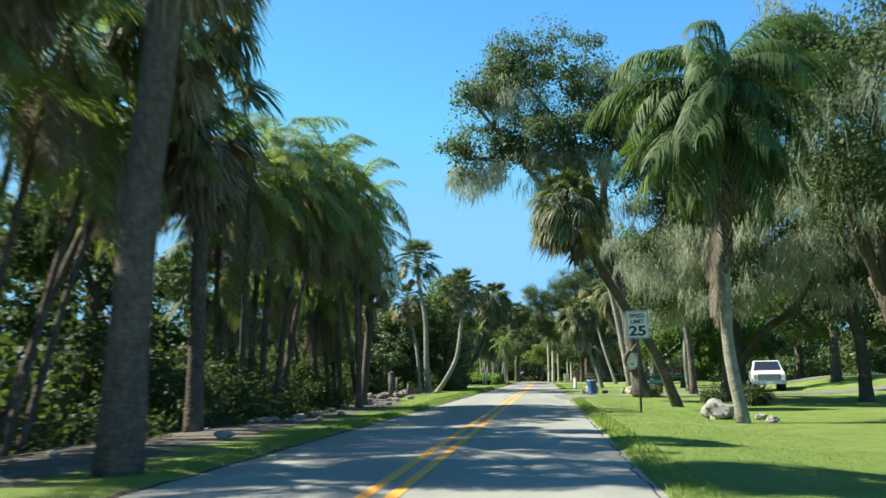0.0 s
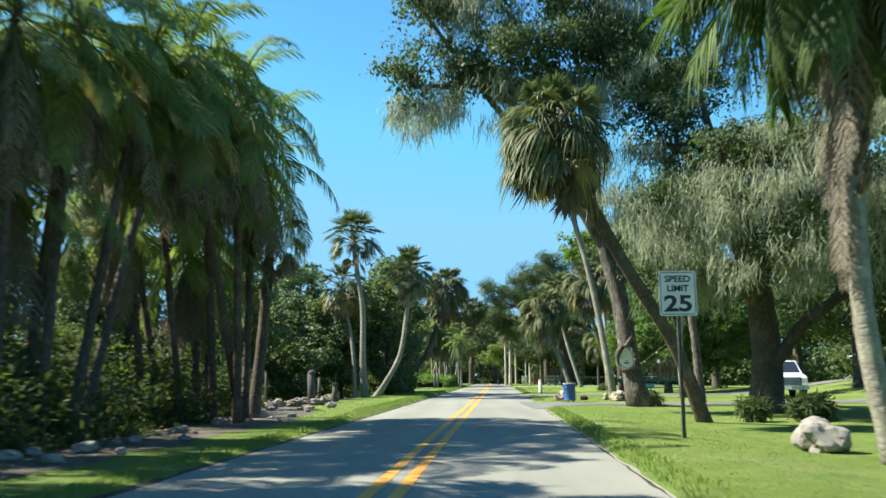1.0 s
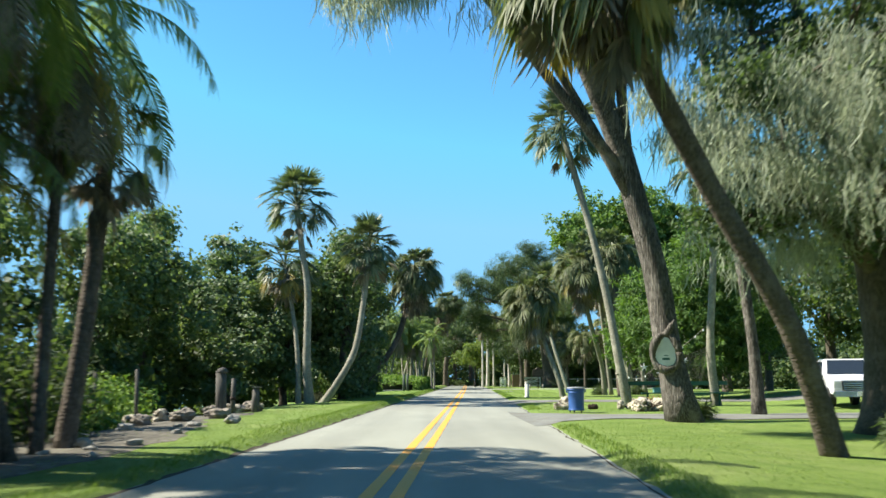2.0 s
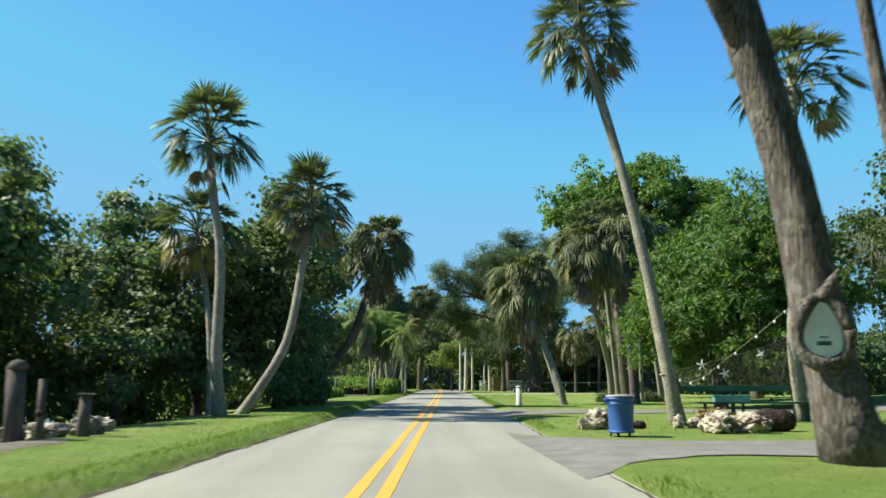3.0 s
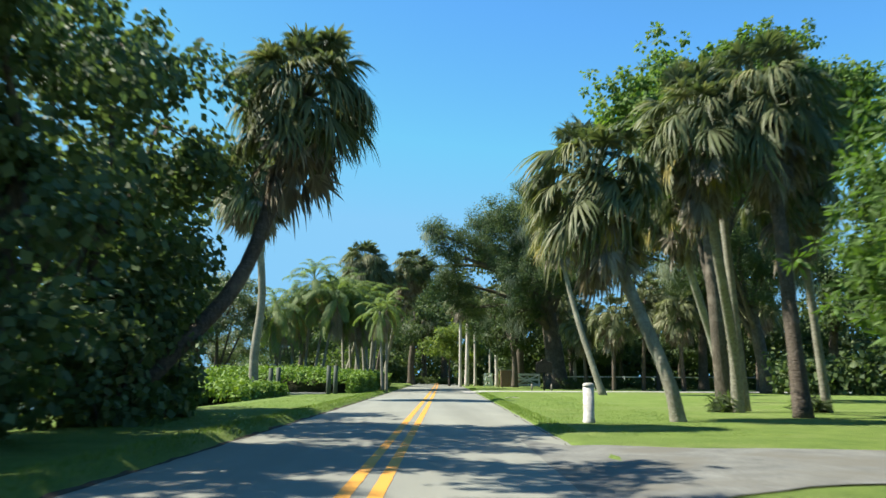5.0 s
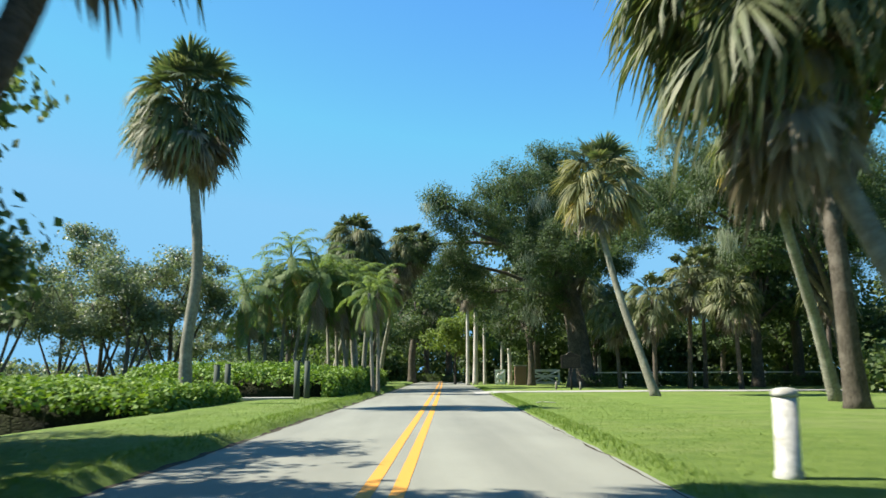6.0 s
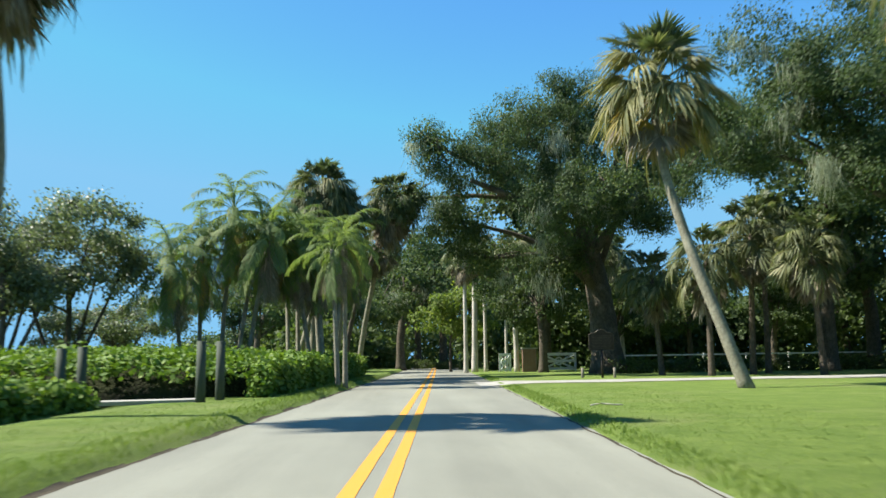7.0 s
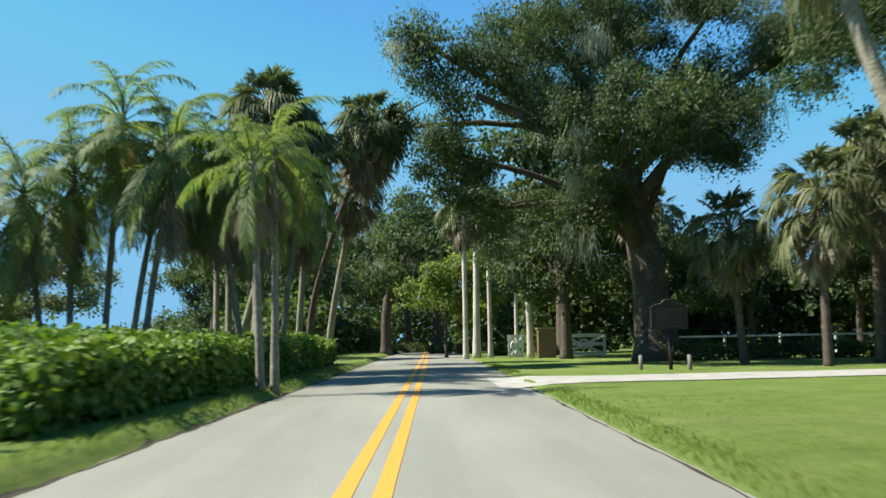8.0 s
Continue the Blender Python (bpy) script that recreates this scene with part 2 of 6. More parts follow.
def make_asphalt():
    m, nt, n, l, bsdf = nodes_of("aged_asphalt")
    grain = noise_tex(nt, 90, 4, 0.7)
    col = ramp(nt, grain, [(0.3, (0.183, 0.187, 0.156)), (0.7, (0.286, 0.292, 0.244))])
    patches = noise_tex(nt, 0.35, 4, 0.6, (1, 0.35, 1))
    col = mix_rgb(nt, 1.0, col, ramp(nt, patches, [(0.3, (0.84, 0.84, 0.84)), (0.7, (1.1, 1.1, 1.08))]), 'MULTIPLY')
    streak = noise_tex(nt, 1.3, 3, 0.5, (1, 0.03, 1))
    col = mix_rgb(nt, 1.0, col, ramp(nt, streak, [(0.35, (0.9, 0.9, 0.9)), (0.65, (1.05, 1.05, 1.05))]), 'MULTIPLY')
    spots = noise_tex(nt, 5.0, 2, 0.5)
    col = mix_rgb(nt, ramp(nt, spots, [(0.68, (0, 0, 0)), (0.76, (0.5, 0.5, 0.5))]), col, (0.16, 0.155, 0.14))
    l.new(col, bsdf.inputs["Base Color"])
    bsdf.inputs["Roughness"].default_value = 0.85
    bsdf.inputs["Specular IOR Level"].default_value = 0.25
    bump(nt, bsdf, grain, 0.5, 0.006)
    return m


def make_grass():
    m, nt, n, l, bsdf = nodes_of("mown_grass")
    fine = noise_tex(nt, 22, 5, 0.75)
    col = ramp(nt, fine, [(0.28, (0.104, 0.162, 0.036)), (0.55, (0.176, 0.252, 0.060)), (0.78, (0.26, 0.328, 0.098))])
    mid = noise_tex(nt, 1.1, 5, 0.65)
    col = mix_rgb(nt, 1.0, col, ramp(nt, mid, [(0.3, (0.72, 0.78, 0.7)), (0.7, (1.12, 1.08, 1.05))]), 'MULTIPLY')
    dry = noise_tex(nt, 0.22, 5, 0.7)
    col = mix_rgb(nt, ramp(nt, dry, [(0.5, (0, 0, 0)), (0.72, (0.45, 0.45, 0.45))]), col, (0.275, 0.28, 0.13))
    l.new(col, bsdf.inputs["Base Color"])
    bsdf.inputs["Roughness"].default_value = 0.9
    bsdf.inputs["Specular IOR Level"].default_value = 0.12
    bump(nt, bsdf, noise_tex(nt, 45, 4, 0.8), 0.9, 0.05)
    return m


def make_yellow():
    m, nt, n, l, bsdf = nodes_of("yellow_road_paint")
    worn = noise_tex(nt, 9, 6, 0.75)
    col = mix_rgb(nt, ramp(nt, worn, [(0.60, (0, 0, 0)), (0.72, (1, 1, 1))]), (0.62, 0.285, 0.03), (0.32, 0.25, 0.14))
    l.new(col, bsdf.inputs["Base Color"])
    bsdf.inputs["Roughness"].default_value = 0.7
    bump(nt, bsdf, noise_tex(nt, 90, 3, 0.7), 0.4, 0.004)
    return m


def make_water():
    m, nt, n, l, bsdf = nodes_of("river_water")
    bsdf.inputs["Base Color"].default_value = (0.03, 0.05, 0.055, 1)
    bsdf.inputs["Roughness"].default_value = 0.12
    bump(nt, bsdf, noise_tex(nt, 0.9, 4, 0.6), 0.4, 0.05)
    return m


M_GLASS, M_ASPHALT, M_GRASS, M_YELLOW, M_WATER = make_glass(), make_asphalt(), make_grass(), make_yellow(), make_water()
M_CONCRETE = solid("pale_concrete", (0.31, 0.305, 0.27), (0.43, 0.42, 0.38), 12, 0.9, 0.004, 40, big=(0.7, (0.32, 0.31, 0.27)))
M_DRIVE = solid("worn_driveway", (0.118, 0.12, 0.104), (0.20, 0.202, 0.176), 14, 0.9, 0.008, 50, big=(0.6, (0.13, 0.125, 0.10)))


# ---------------------------------------------------------------- mesh helpers
class Shape:
    """Collects points and faces for one mesh."""

    def __init__(self):
        self.v, self.f = [], []

    def add(self, verts, faces):
        n = len(self.v)
        self.v.extend(tuple(p) for p in verts)
        self.f.extend(tuple(i + n for i in q) for q in faces)
        return self

    def box(self, c, s, rz=0.0):
        m = Matrix.Translation(c) @ Matrix.Rotation(rz, 4, 'Z')
        pts = [m @ Vector((x * s[0] / 2, y * s[1] / 2, z * s[2] / 2)) for z in (-1, 1) for y in (-1, 1) for x in (-1, 1)]
        return self.add(pts, [(0, 2, 3, 1), (4, 5, 7, 6), (0, 1, 5, 4), (2, 6, 7, 3), (0, 4, 6, 2), (1, 3, 7, 5)])

    def tube(self, path, radii, seg=8, wob=0.0, rng=None, cap=True):
        path = [Vector(p) for p in path]
        rings, n0 = [], len(self.v)
        side = Vector((1, 0.13, 0.07))
        for i, p in enumerate(path):
            d = (path[min(i + 1, len(path) - 1)] - path[max(i - 1, 0)]).normalized()
            a = (side - d * side.dot(d)).normalized()
            b = d.cross(a)
            for k in range(seg):
                t = 2 * math.pi * k / seg
                r = radii[i] * (1 + (rng.uniform(-wob, wob) if rng else 0.0))
                rings.append(p + (a * math.cos(t) + b * math.sin(t)) * r)
        faces = []
        for i in range(len(path) - 1):
            for k in range(seg):
                k2 = (k + 1) % seg
                faces.append((i * seg + k, i * seg + k2, (i + 1) * seg + k2, (i + 1) * seg + k))
        if cap:
            faces.append(tuple(range(seg))[::-1])
            faces.append(tuple((len(path) - 1) * seg + k for k in range(seg)))
        return self.add(rings, faces)

    def lathe(self, profile, seg=16, at=(0, 0, 0)):
        """profile: (radius, z) from bottom to top."""
        return self.tube([(at[0], at[1], at[2] + z) for _, z in profile], [max(r, 0.001) for r, _ in profile], seg)

    def mesh(self, name, mat, smooth=True, bevel=0.0):
        me = bpy.data.meshes.new(name)
        me.from_pydata(self.v, [], self.f)
        if bevel:
            bm = bmesh.new()
            bm.from_mesh(me)
            bmesh.ops.bevel(bm, geom=bm.edges[:], offset=bevel, segments=2, affect='EDGES', clamp_overlap=True)
            bm.to_mesh(me)
            bm.free()
        me.materials.append(mat)
        if smooth:
            me.polygons.foreach_set("use_smooth", [True] * len(me.polygons))
        me.update()
        return me


def quad_mesh(name, verts, faces, mat, smooth=True):
    """One mesh from arrays of points (n, 3) and quads (m, 4)."""
    me = bpy.data.meshes.new(name)
    m = len(faces)
    me.vertices.add(len(verts))
    me.vertices.foreach_set("co", np.asarray(verts, np.float32).ravel())
    me.loops.add(4 * m)
    me.loops.foreach_set("vertex_index", np.asarray(faces, np.int32).ravel())
    me.polygons.add(m)
    me.polygons.foreach_set("loop_start", np.arange(m, dtype=np.int32) * 4)
    me.polygons.foreach_set("use_smooth", np.full(m, smooth))
    me.update(calc_edges=True)
    me.materials.append(mat)
    return me


def child(name, me, parent, m=None, label=""):
    ob = new(name, me)
    ob.parent = parent
    if m is not None:
        ob.matrix_basis = m
    return tagged(ob, label) if label else ob


def thing(name, x, y, label, category, group="", kind="", rz=0.0, z=None):
    ob = new(name)
    ob.empty_display_size = 0.3
    ob.matrix_basis = pose(x, y, ground_z(x, y) if z is None else z, 0, 0, rz)
    return tagged(ob, label, category, group, kind)


def smooth_path(points, n):
    """A smooth line (Catmull-Rom) of n + 1 points through the given ones."""
    p = [np.array(q, float) for q in points]
    p = [2 * p[0] - p[1]] + p + [2 * p[-1] - p[-2]]
    out = []
    spans = len(p) - 3
    for i in range(n + 1):
        s = i / n * spans
        k = min(int(s), spans - 1)
        t = s - k
        a, b, c, d = p[k:k + 4]
        out.append(tuple(0.5 * (2 * b + (c - a) * t + (2 * a - 5 * b + 4 * c - d) * t * t + (3 * b - a - 3 * c + d) * t ** 3)))
    return out


# ---------------------------------------------------------------- ground and road
def road_x(y):
    """The road's centre line."""
    if y > 150:
        return 3.125 + 0.0373 * (y - 150)
    return -3.208 + 0.04482 * y - 1.7e-6 * y * y - 1.04e-7 * y ** 3


ROAD_HALF = 3.05


def sstep(a, b, x):
    t = min(max((x - a) / (b - a), 0.0), 1.0)
    return t * t * (3 - 2 * t)


def ground_z(x, y):
    u = x - road_x(y)
    if abs(u) < 2.85:
        return -0.06
    z = 0.035 * sstep(2.95, 3.25, abs(u)) - 0.06 * (1 - sstep(2.85, 3.0, abs(u)))
    if u < 0:
        z += 0.11 * sstep(2.93, 3.3, -u) * sstep(36.0, 44.0, y)
        z -= 0.75 * sstep(6.0, 13.0, -u)
        z -= 0.5 * sstep(14.0, 24.0, -u)
    else:
        z -= 0.2 * sstep(4.0, 7.0, u) * (1 - sstep(38.6, 50.5, y))
        z += 0.9 * sstep(15.0, 24.0, x) * math.exp(-((y - 65) / 18.0) ** 2)
    z += 0.03 * sstep(3.3, 5.0, abs(u)) * noise.noise((x * 0.35, y * 0.35, 0.0))
    return z


def build_ground():
    us = [-900, -500, -300, -180, -110, -70, -48, -36, -30, -26, -22, -19, -16.5, -14.5, -13, -11.5, -10.2, -9, -8, -7.2, -6.5, -5.9, -5.4, -5.0,
          -4.6, -4.3, -4.0, -3.75, -3.5, -3.3, -3.18, -3.08, -3.0, -2.92, -2.8, -1.5, 0]
    us = us + [-u for u in us[-2::-1]]
    ys = [-400, -200, -100, -60, -40, -28, -20, -14] + [-10 + 0.5 * i for i in range(370)] + [178, 182, 186, 190, 197, 206, 218, 240, 300, 400, 600, 1000]
    v = []
    for y in ys:
        for u in us:
            x = road_x(y) + u
            wob = 0.06 * noise.noise((u * 0.0 + (3 if u > 0 else -3), y * 0.7, 0)) + 0.06 * noise.noise((9, y * 2.3, u > 0))
            if 2.85 < abs(u) < 4.0:
                x += wob if u > 0 else -wob
            zz = ground_z(road_x(y) + u, y) if abs(u) < 60 else ground_z(road_x(y) + math.copysign(60, u), y)
            v.append((x, y, zz))
    w = len(us)
    f = [(j * w + i, j * w + i + 1, (j + 1) * w + i + 1, (j + 1) * w + i) for j in range(len(ys) - 1) for i in range(w - 1)]
    ob = new("ground", quad_mesh("ground", v, f, M_GRASS))
    tagged(ob, "sunlit mown green lawn with dry yellowish patches", "lawn", kind="structure")


def strip(name, mat, u0, u1, y0, y1, z, step, cols, label, category, crown=0.0, ragged=0.0):
    ys = np.arange(y0, y1 + 1e-6, step)
    v, w = [], cols + 1
    for y in ys:
        for i in range(w):
            u = u0 + (u1 - u0) * i / cols
            r = ragged * noise.noise((i * 3.7, y * 1.7, 5.0)) if i in (0, cols) else 0.0
            v.append((road_x(y) + u + r, y, z - crown * (u / ROAD_HALF) ** 2))
    f = [(j * w + i, j * w + i + 1, (j + 1) * w + i + 1, (j + 1) * w + i) for j in range(len(ys) - 1) for i in range(cols)]
    ob = new(name, quad_mesh(name, v, f, mat))
    return tagged(ob, label, category, kind="structure")


build_ground()
strip("road", M_ASPHALT, -ROAD_HALF, ROAD_HALF, -30, 340, 0.012, 0.5, 10, "pale grey worn asphalt of a two-lane road", "road", 0.03, 0.06)
for u in (-0.155, 0.155):
    strip("centre_line", M_YELLOW, u - 0.075, u + 0.075, -30, 300, 0.0165, 0.5, 1, "solid yellow centre line painted on the road", "road marking", 0.0, 0.008)

M_SOIL = solid("dark_soil_edge", (0.03, 0.026, 0.019), (0.11, 0.095, 0.068), 16, 0.95, 0.02, 24, spec=0.1)
for side in (-1, 1):
    v, f = [], []
    for j in range(830):
        y = -10 + 0.25 * j
        for k, u in enumerate((2.875, 2.90, 2.93, 2.965) if side < 0 else (2.875, 2.885, 2.895, 2.905)):
            uu = side * (u + 0.05 * noise.noise((y * 1.9, side * 7.0, 1.0)) + 0.06 * noise.noise((y * 0.7, k * 0.25 + side * 3.0, 4.0)))
            x = road_x(y) + uu
            v.append((x, y, max(ground_z(x, y), -0.018) + 0.005))
    f = [(j * 4 + k, j * 4 + k + 1, (j + 1) * 4 + k + 1, (j + 1) * 4 + k) for j in range(829) for k in range(3)]
    tagged(new("road_edge", quad_mesh("road_edge", v, [tuple(q) for q in f], M_SOIL)), "thin ragged strip of dark soil at the asphalt edge", "soil", kind="structure")


def apron(name, mat, rows, label):
    """A drive from the road's edge: rows of x, y of its near side, y of its far side."""
    v, f = [], []
    xs = [r[0] for r in rows]
    n = 60
    for i in range(n + 1):
        x = xs[0] + (xs[-1] - xs[0]) * i / n
        ya, yb = np.interp(x, xs, [r[1] for r in rows]), np.interp(x, xs, [r[2] for r in rows])
        for k in range(7):
            y = ya + (yb - ya) * k / 6
            if k in (0, 6):
                y += 0.1 * noise.noise((x * 1.3, k, 2.0))
            zz = max(ground_z(x, y), -0.02) + (0.0165 if x < xs[0] + 2.2 else 0.022)
            v.append((x, y, zz))
    f = [(i * 7 + k, (i + 1) * 7 + k, (i + 1) * 7 + k + 1, i * 7 + k + 1) for i in range(n) for k in range(6)]
    tagged(new(name, quad_mesh(name, v, f, mat)), label, "driveway", kind="structure")


apron("driveway", M_DRIVE, [(1.35, 46.33, 56.73), (2.4, 48.11, 53.46), (3.6, 48.86, 52.57), (7, 48.71, 51.98), (28, 49.75, 53.46)], "worn grey driveway apron across the lawn")
apron("driveway", M_DRIVE, [(1.9, 64.15, 74.99), (3.0, 65.93, 72.17), (4.5, 66.83, 71.58), (9, 67.27, 70.69), (30, 66.08, 69.5)], "worn grey driveway across the shaded lawn")
apron("driveway", M_CONCRETE, [(3.9, 117.17, 124.15), (5.5, 118.21, 122.66), (8, 118.65, 122.22), (34, 119.54, 122.96)], "pale concrete driveway between lawns")

litter_v, litter_f = [], []
for j in range(106):
    for i in range(14):
        yy = -6 + 0.55 * j
        uu = -4.6 - 1.3 * min(max((yy - 40.8) / 6.0, 0.0), 1.0) - 0.75 * i - (0.5 * noise.noise((yy * 0.6, 1.0, 4.0)) + 0.25 * noise.noise((yy * 2.1, 2.0, 4.0)) if i == 0 else 0)
        litter_v.append((road_x(yy) + uu, yy, ground_z(road_x(yy) + uu, yy) + (0.004 if i == 0 else 0.02)))
litter_f = [(j * 14 + i, j * 14 + i + 1, (j + 1) * 14 + i + 1, (j + 1) * 14 + i) for j in range(105) for i in range(13)]
tagged(new("ground_litter", quad_mesh("ground_litter", litter_v, litter_f, M_LEAF_LITTER)), "brown leaf litter under shady palms", "leaf litter", kind="structure")
water_v = [(-900, -400, -1.05), (-17, -400, -1.05), (-17, 1000, -1.05), (-900, 1000, -1.05)]
tagged(new("water", quad_mesh("water", water_v, [(0, 1, 2, 3)], M_WATER)), "calm river water behind the trees", "water", kind="structure")


# ---------------------------------------------------------------- palm fronds
def fan_leaf(name, mat, n, droop, fold, seed, spread=2.45, ragged=0.1, stem=0.52, wild=0.10, blade=0.50, tilt=0.0, bend=0.0):
    """A fan leaf one unit long: stalk along +x, then a fan of pointed strips, turned down from the stalk by bend, whose tips hang."""
    rng = random.Random(seed)
    v, f = [], []
    stalk = [(stem * t, 0, 0.05 * math.sin(t * 2.4) - 0.05 * t) for t in (0, 0.35, 0.7, 1.0)]
    for i, (x, y, z) in enumerate(stalk):
        w = 0.02 - 0.009 * i / 3
        v += [(x, y - w, z), (x, y, z + 0.012), (x, y + w, z), (x, y, z - 0.008)]
    f += [(4 * i + k, 4 * i + (k + 1) % 4, 4 * i + 4 + (k + 1) % 4, 4 * i + 4 + k) for i in range(3) for k in range(4)]
    hub = stalk[-1]
    down = (-math.sin(tilt), -math.cos(tilt))
    cb, sb = math.cos(bend), math.sin(bend)
    for i in range(n):
        a = -spread + 2 * spread * (i + 0.5) / n + rng.uniform(-0.03, 0.03)
        length = blade * (0.70 + 0.30 * math.cos(a)) * rng.uniform(1 - ragged, 1 + ragged * 0.4)
        dirx, diry = math.cos(a), math.sin(a)
        px, py = -diry, dirx
        d = droop * rng.uniform(0.55, 1.45)
        side = rng.gauss(0, wild)
        twist = rng.uniform(-0.5, 0.5)
        base = len(v)
        for s, w in ((0.0, 0.006), (0.48, 0.62 / n), (0.78, 0.38 / n), (1.0, 0.001)):
            r = length * s * (1 - 0.35 * d * s * s)
            sag = d * length * s ** 2.0
            z = hub[2] + fold * abs(diry) * length * s * (1 - 0.6 * s) + down[1] * sag + 0.03 * s
            fx, fy, fz = dirx * r + px * side * s * s * length, diry * r + py * side * s * s * length, z - hub[2] - down[1] * sag
            c = (hub[0] + fx * cb + fz * sb + down[0] * sag, hub[1] + fy, hub[2] - fx * sb + fz * cb + down[1] * sag)
            v += [(c[0] - px * w, c[1] - py * w, c[2] - w * twist), (c[0] + px * w, c[1] + py * w, c[2] + w * twist)]
        f += [(base + 2 * k, base + 2 * k + 2, base + 2 * k + 3, base + 2 * k + 1) for k in range(3)]
    return quad_mesh(name, v, f, mat)


def feather_leaf(name, mat, n, turn, hang, reach, seed, stalk=0.14, lift=0.15, tilt=0.0):
    """A feather frond one unit long: a rib that bends down by turn, with two rows of narrow strips that hang."""
    rng = random.Random(seed)
    v, f = [], []
    spine, p = [], Vector((0, 0, 0))
    for k in range(61):
        spine.append(p.copy())
        a = lift - turn * (k / 60) ** 1.25
        p = p + Vector((math.cos(a), 0.06 * math.sin(3 * k / 60 + seed), math.sin(a))) / 60
    down = Vector((-math.sin(tilt), 0, -math.cos(tilt)))

    def rib(s):
        k = min(max(s, 0.0), 0.9999) * 60
        return spine[int(k)].lerp(spine[int(k) + 1], k - int(k))

    for i in range(9):
        p, w = rib(i / 8), 0.013 * (1 - 0.85 * i / 8) + 0.001
        v += [(p.x, p.y - w, p.z), (p.x, p.y, p.z + w * 0.7), (p.x, p.y + w, p.z), (p.x, p.y, p.z - w * 0.5)]
    f += [(4 * i + k, 4 * i + (k + 1) % 4, 4 * i + 4 + (k + 1) % 4, 4 * i + 4 + k) for i in range(8) for k in range(4)]
    for i in range(n):
        s = stalk + (0.98 - stalk) * (i + 0.5) / n
        p = rib(s)
        ahead = (rib(s + 0.02) - rib(s - 0.02)).normalized()
        lie = Vector((-ahead.z, 0, ahead.x))
        length = reach * (0.35 + 0.65 * math.sin(math.pi * min(0.18 + 0.78 * (s - stalk) / (1 - stalk), 1.0))) * rng.uniform(0.85, 1.12)
        for side in (-1, 1):
            out = (Vector((0, side, 0)) * rng.uniform(0.75, 0.95) + ahead * rng.uniform(0.45, 0.75) + lie * rng.uniform(-0.1, 0.35)).normalized()
            across = out.cross(lie).normalized()
            base = len(v)
            h = hang * rng.uniform(0.7, 1.3)
            for t, w in ((0.0, 0.003), (0.4, 0.0068), (0.75, 0.0048), (1.0, 0.0008)):
                q = p + out * (length * t * (1 - 0.3 * h * t)) + down * (h * length * t * t)
                v += [tuple(q - across * w), tuple(q + across * w)]
            f += [(base + 2 * k, base + 2 * k + 2, base + 2 * k + 3, base + 2 * k + 1) for k in range(3)]
    return quad_mesh(name, v, f, mat)


FAN_YOUNG = [fan_leaf("young_fan_leaf", M_FAN, 36, d, 0.25, s, 2.4, 0.12, 0.62, 0.06, 0.36, 0.9, 0.25) for s, d in ((1, 0.3), (2, 0.5))]
FAN_LIVE = [fan_leaf("fan_leaf", M_FAN_OLIVE, 46, d, 0.2, s, 2.55, 0.16, 0.56, 0.11, 0.46, 0.2, bend) for s, d, bend in ((3, 0.65, 0.45), (4, 0.95, 0.6), (5, 1.25, 0.7))]
FAN_OPEN = [fan_leaf("open_fan_leaf", M_FAN, 38, d, 0.15, s, 2.6, 0.12, 0.62, 0.06, 0.42, tilt, bend) for s, d, tilt, bend in ((21, 0.15, 0.9, 0.3), (22, 0.22, 0.35, 0.65), (23, 0.28, -0.1, 0.9), (24, 0.4, -0.5, 0.8))]
FAN_OLD = [fan_leaf("old_fan_leaf", M_FAN_OLIVE, 40, d, 0.1, s, 2.4, 0.18, 0.56, 0.11, 0.44, -0.5, 0.45) for s, d in ((6, 0.8), (7, 1.1))]
FAN_GOLDEN = [fan_leaf("golden_fan_leaf", M_GOLDEN, 44, d, 0.15, s, 2.5, 0.16, 0.58, 0.10, 0.46, tilt, bend) for s, d, tilt, bend in ((31, 0.7, 0.3, 0.45), (32, 1.0, -0.1, 0.6), (33, 1.2, -0.5, 0.6))]
FAN_YELLOW = [fan_leaf("yellow_fan_leaf", M_YELLOWING, 32, 0.8, 0.0, 8, 2.1, 0.2, 0.6, 0.1, 0.38, -0.5, 0.5)]
FAN_DEAD = [fan_leaf("dead_fan_leaf", M_DEAD, 28, d, -0.1, s, 1.3, 0.35, 0.56, 0.12, 0.40, -1.0) for s, d in ((9, 0.5), (10, 0.8), (11, 0.3))]
QUEEN = [feather_leaf("queen_frond", M_QUEEN, 54, turn, h, 0.22, s, 0.14, 0.15, e) for s, turn, h, e in ((1, 2.2, 0.95, 0.9), (2, 1.6, 1.2, 0.1), (3, 0.7, 1.2, -0.8))]
DATE = [feather_leaf("date_frond", M_FEATHER, 42, turn, h, 0.17, s, 0.2, 0.15, e) for s, turn, h, e in ((4, 2.1, 0.5, 0.9), (5, 1.5, 0.65, 0.05), (6, 0.7, 0.8, -0.9))]
DATE_DEAD = [feather_leaf("dead_date_frond", M_DEAD, 19, 0.35, 0.7, 0.15, 7, 0.2, 0.0, -1.2)]
DATE_YELLOW = [feather_leaf("yellow_date_frond", M_YELLOWING, 32, 1.2, 0.6, 0.16, 8, 0.2, 0.1, -0.4)]


def frond_pose(at, yaw, elev, roll, size):
    return Matrix.Translation(at) @ Matrix.Rotation(yaw, 4, 'Z') @ Matrix.Rotation(-elev, 4, 'Y') @ Matrix.Rotation(roll, 4, 'X') @ Matrix.Scale(size, 4)


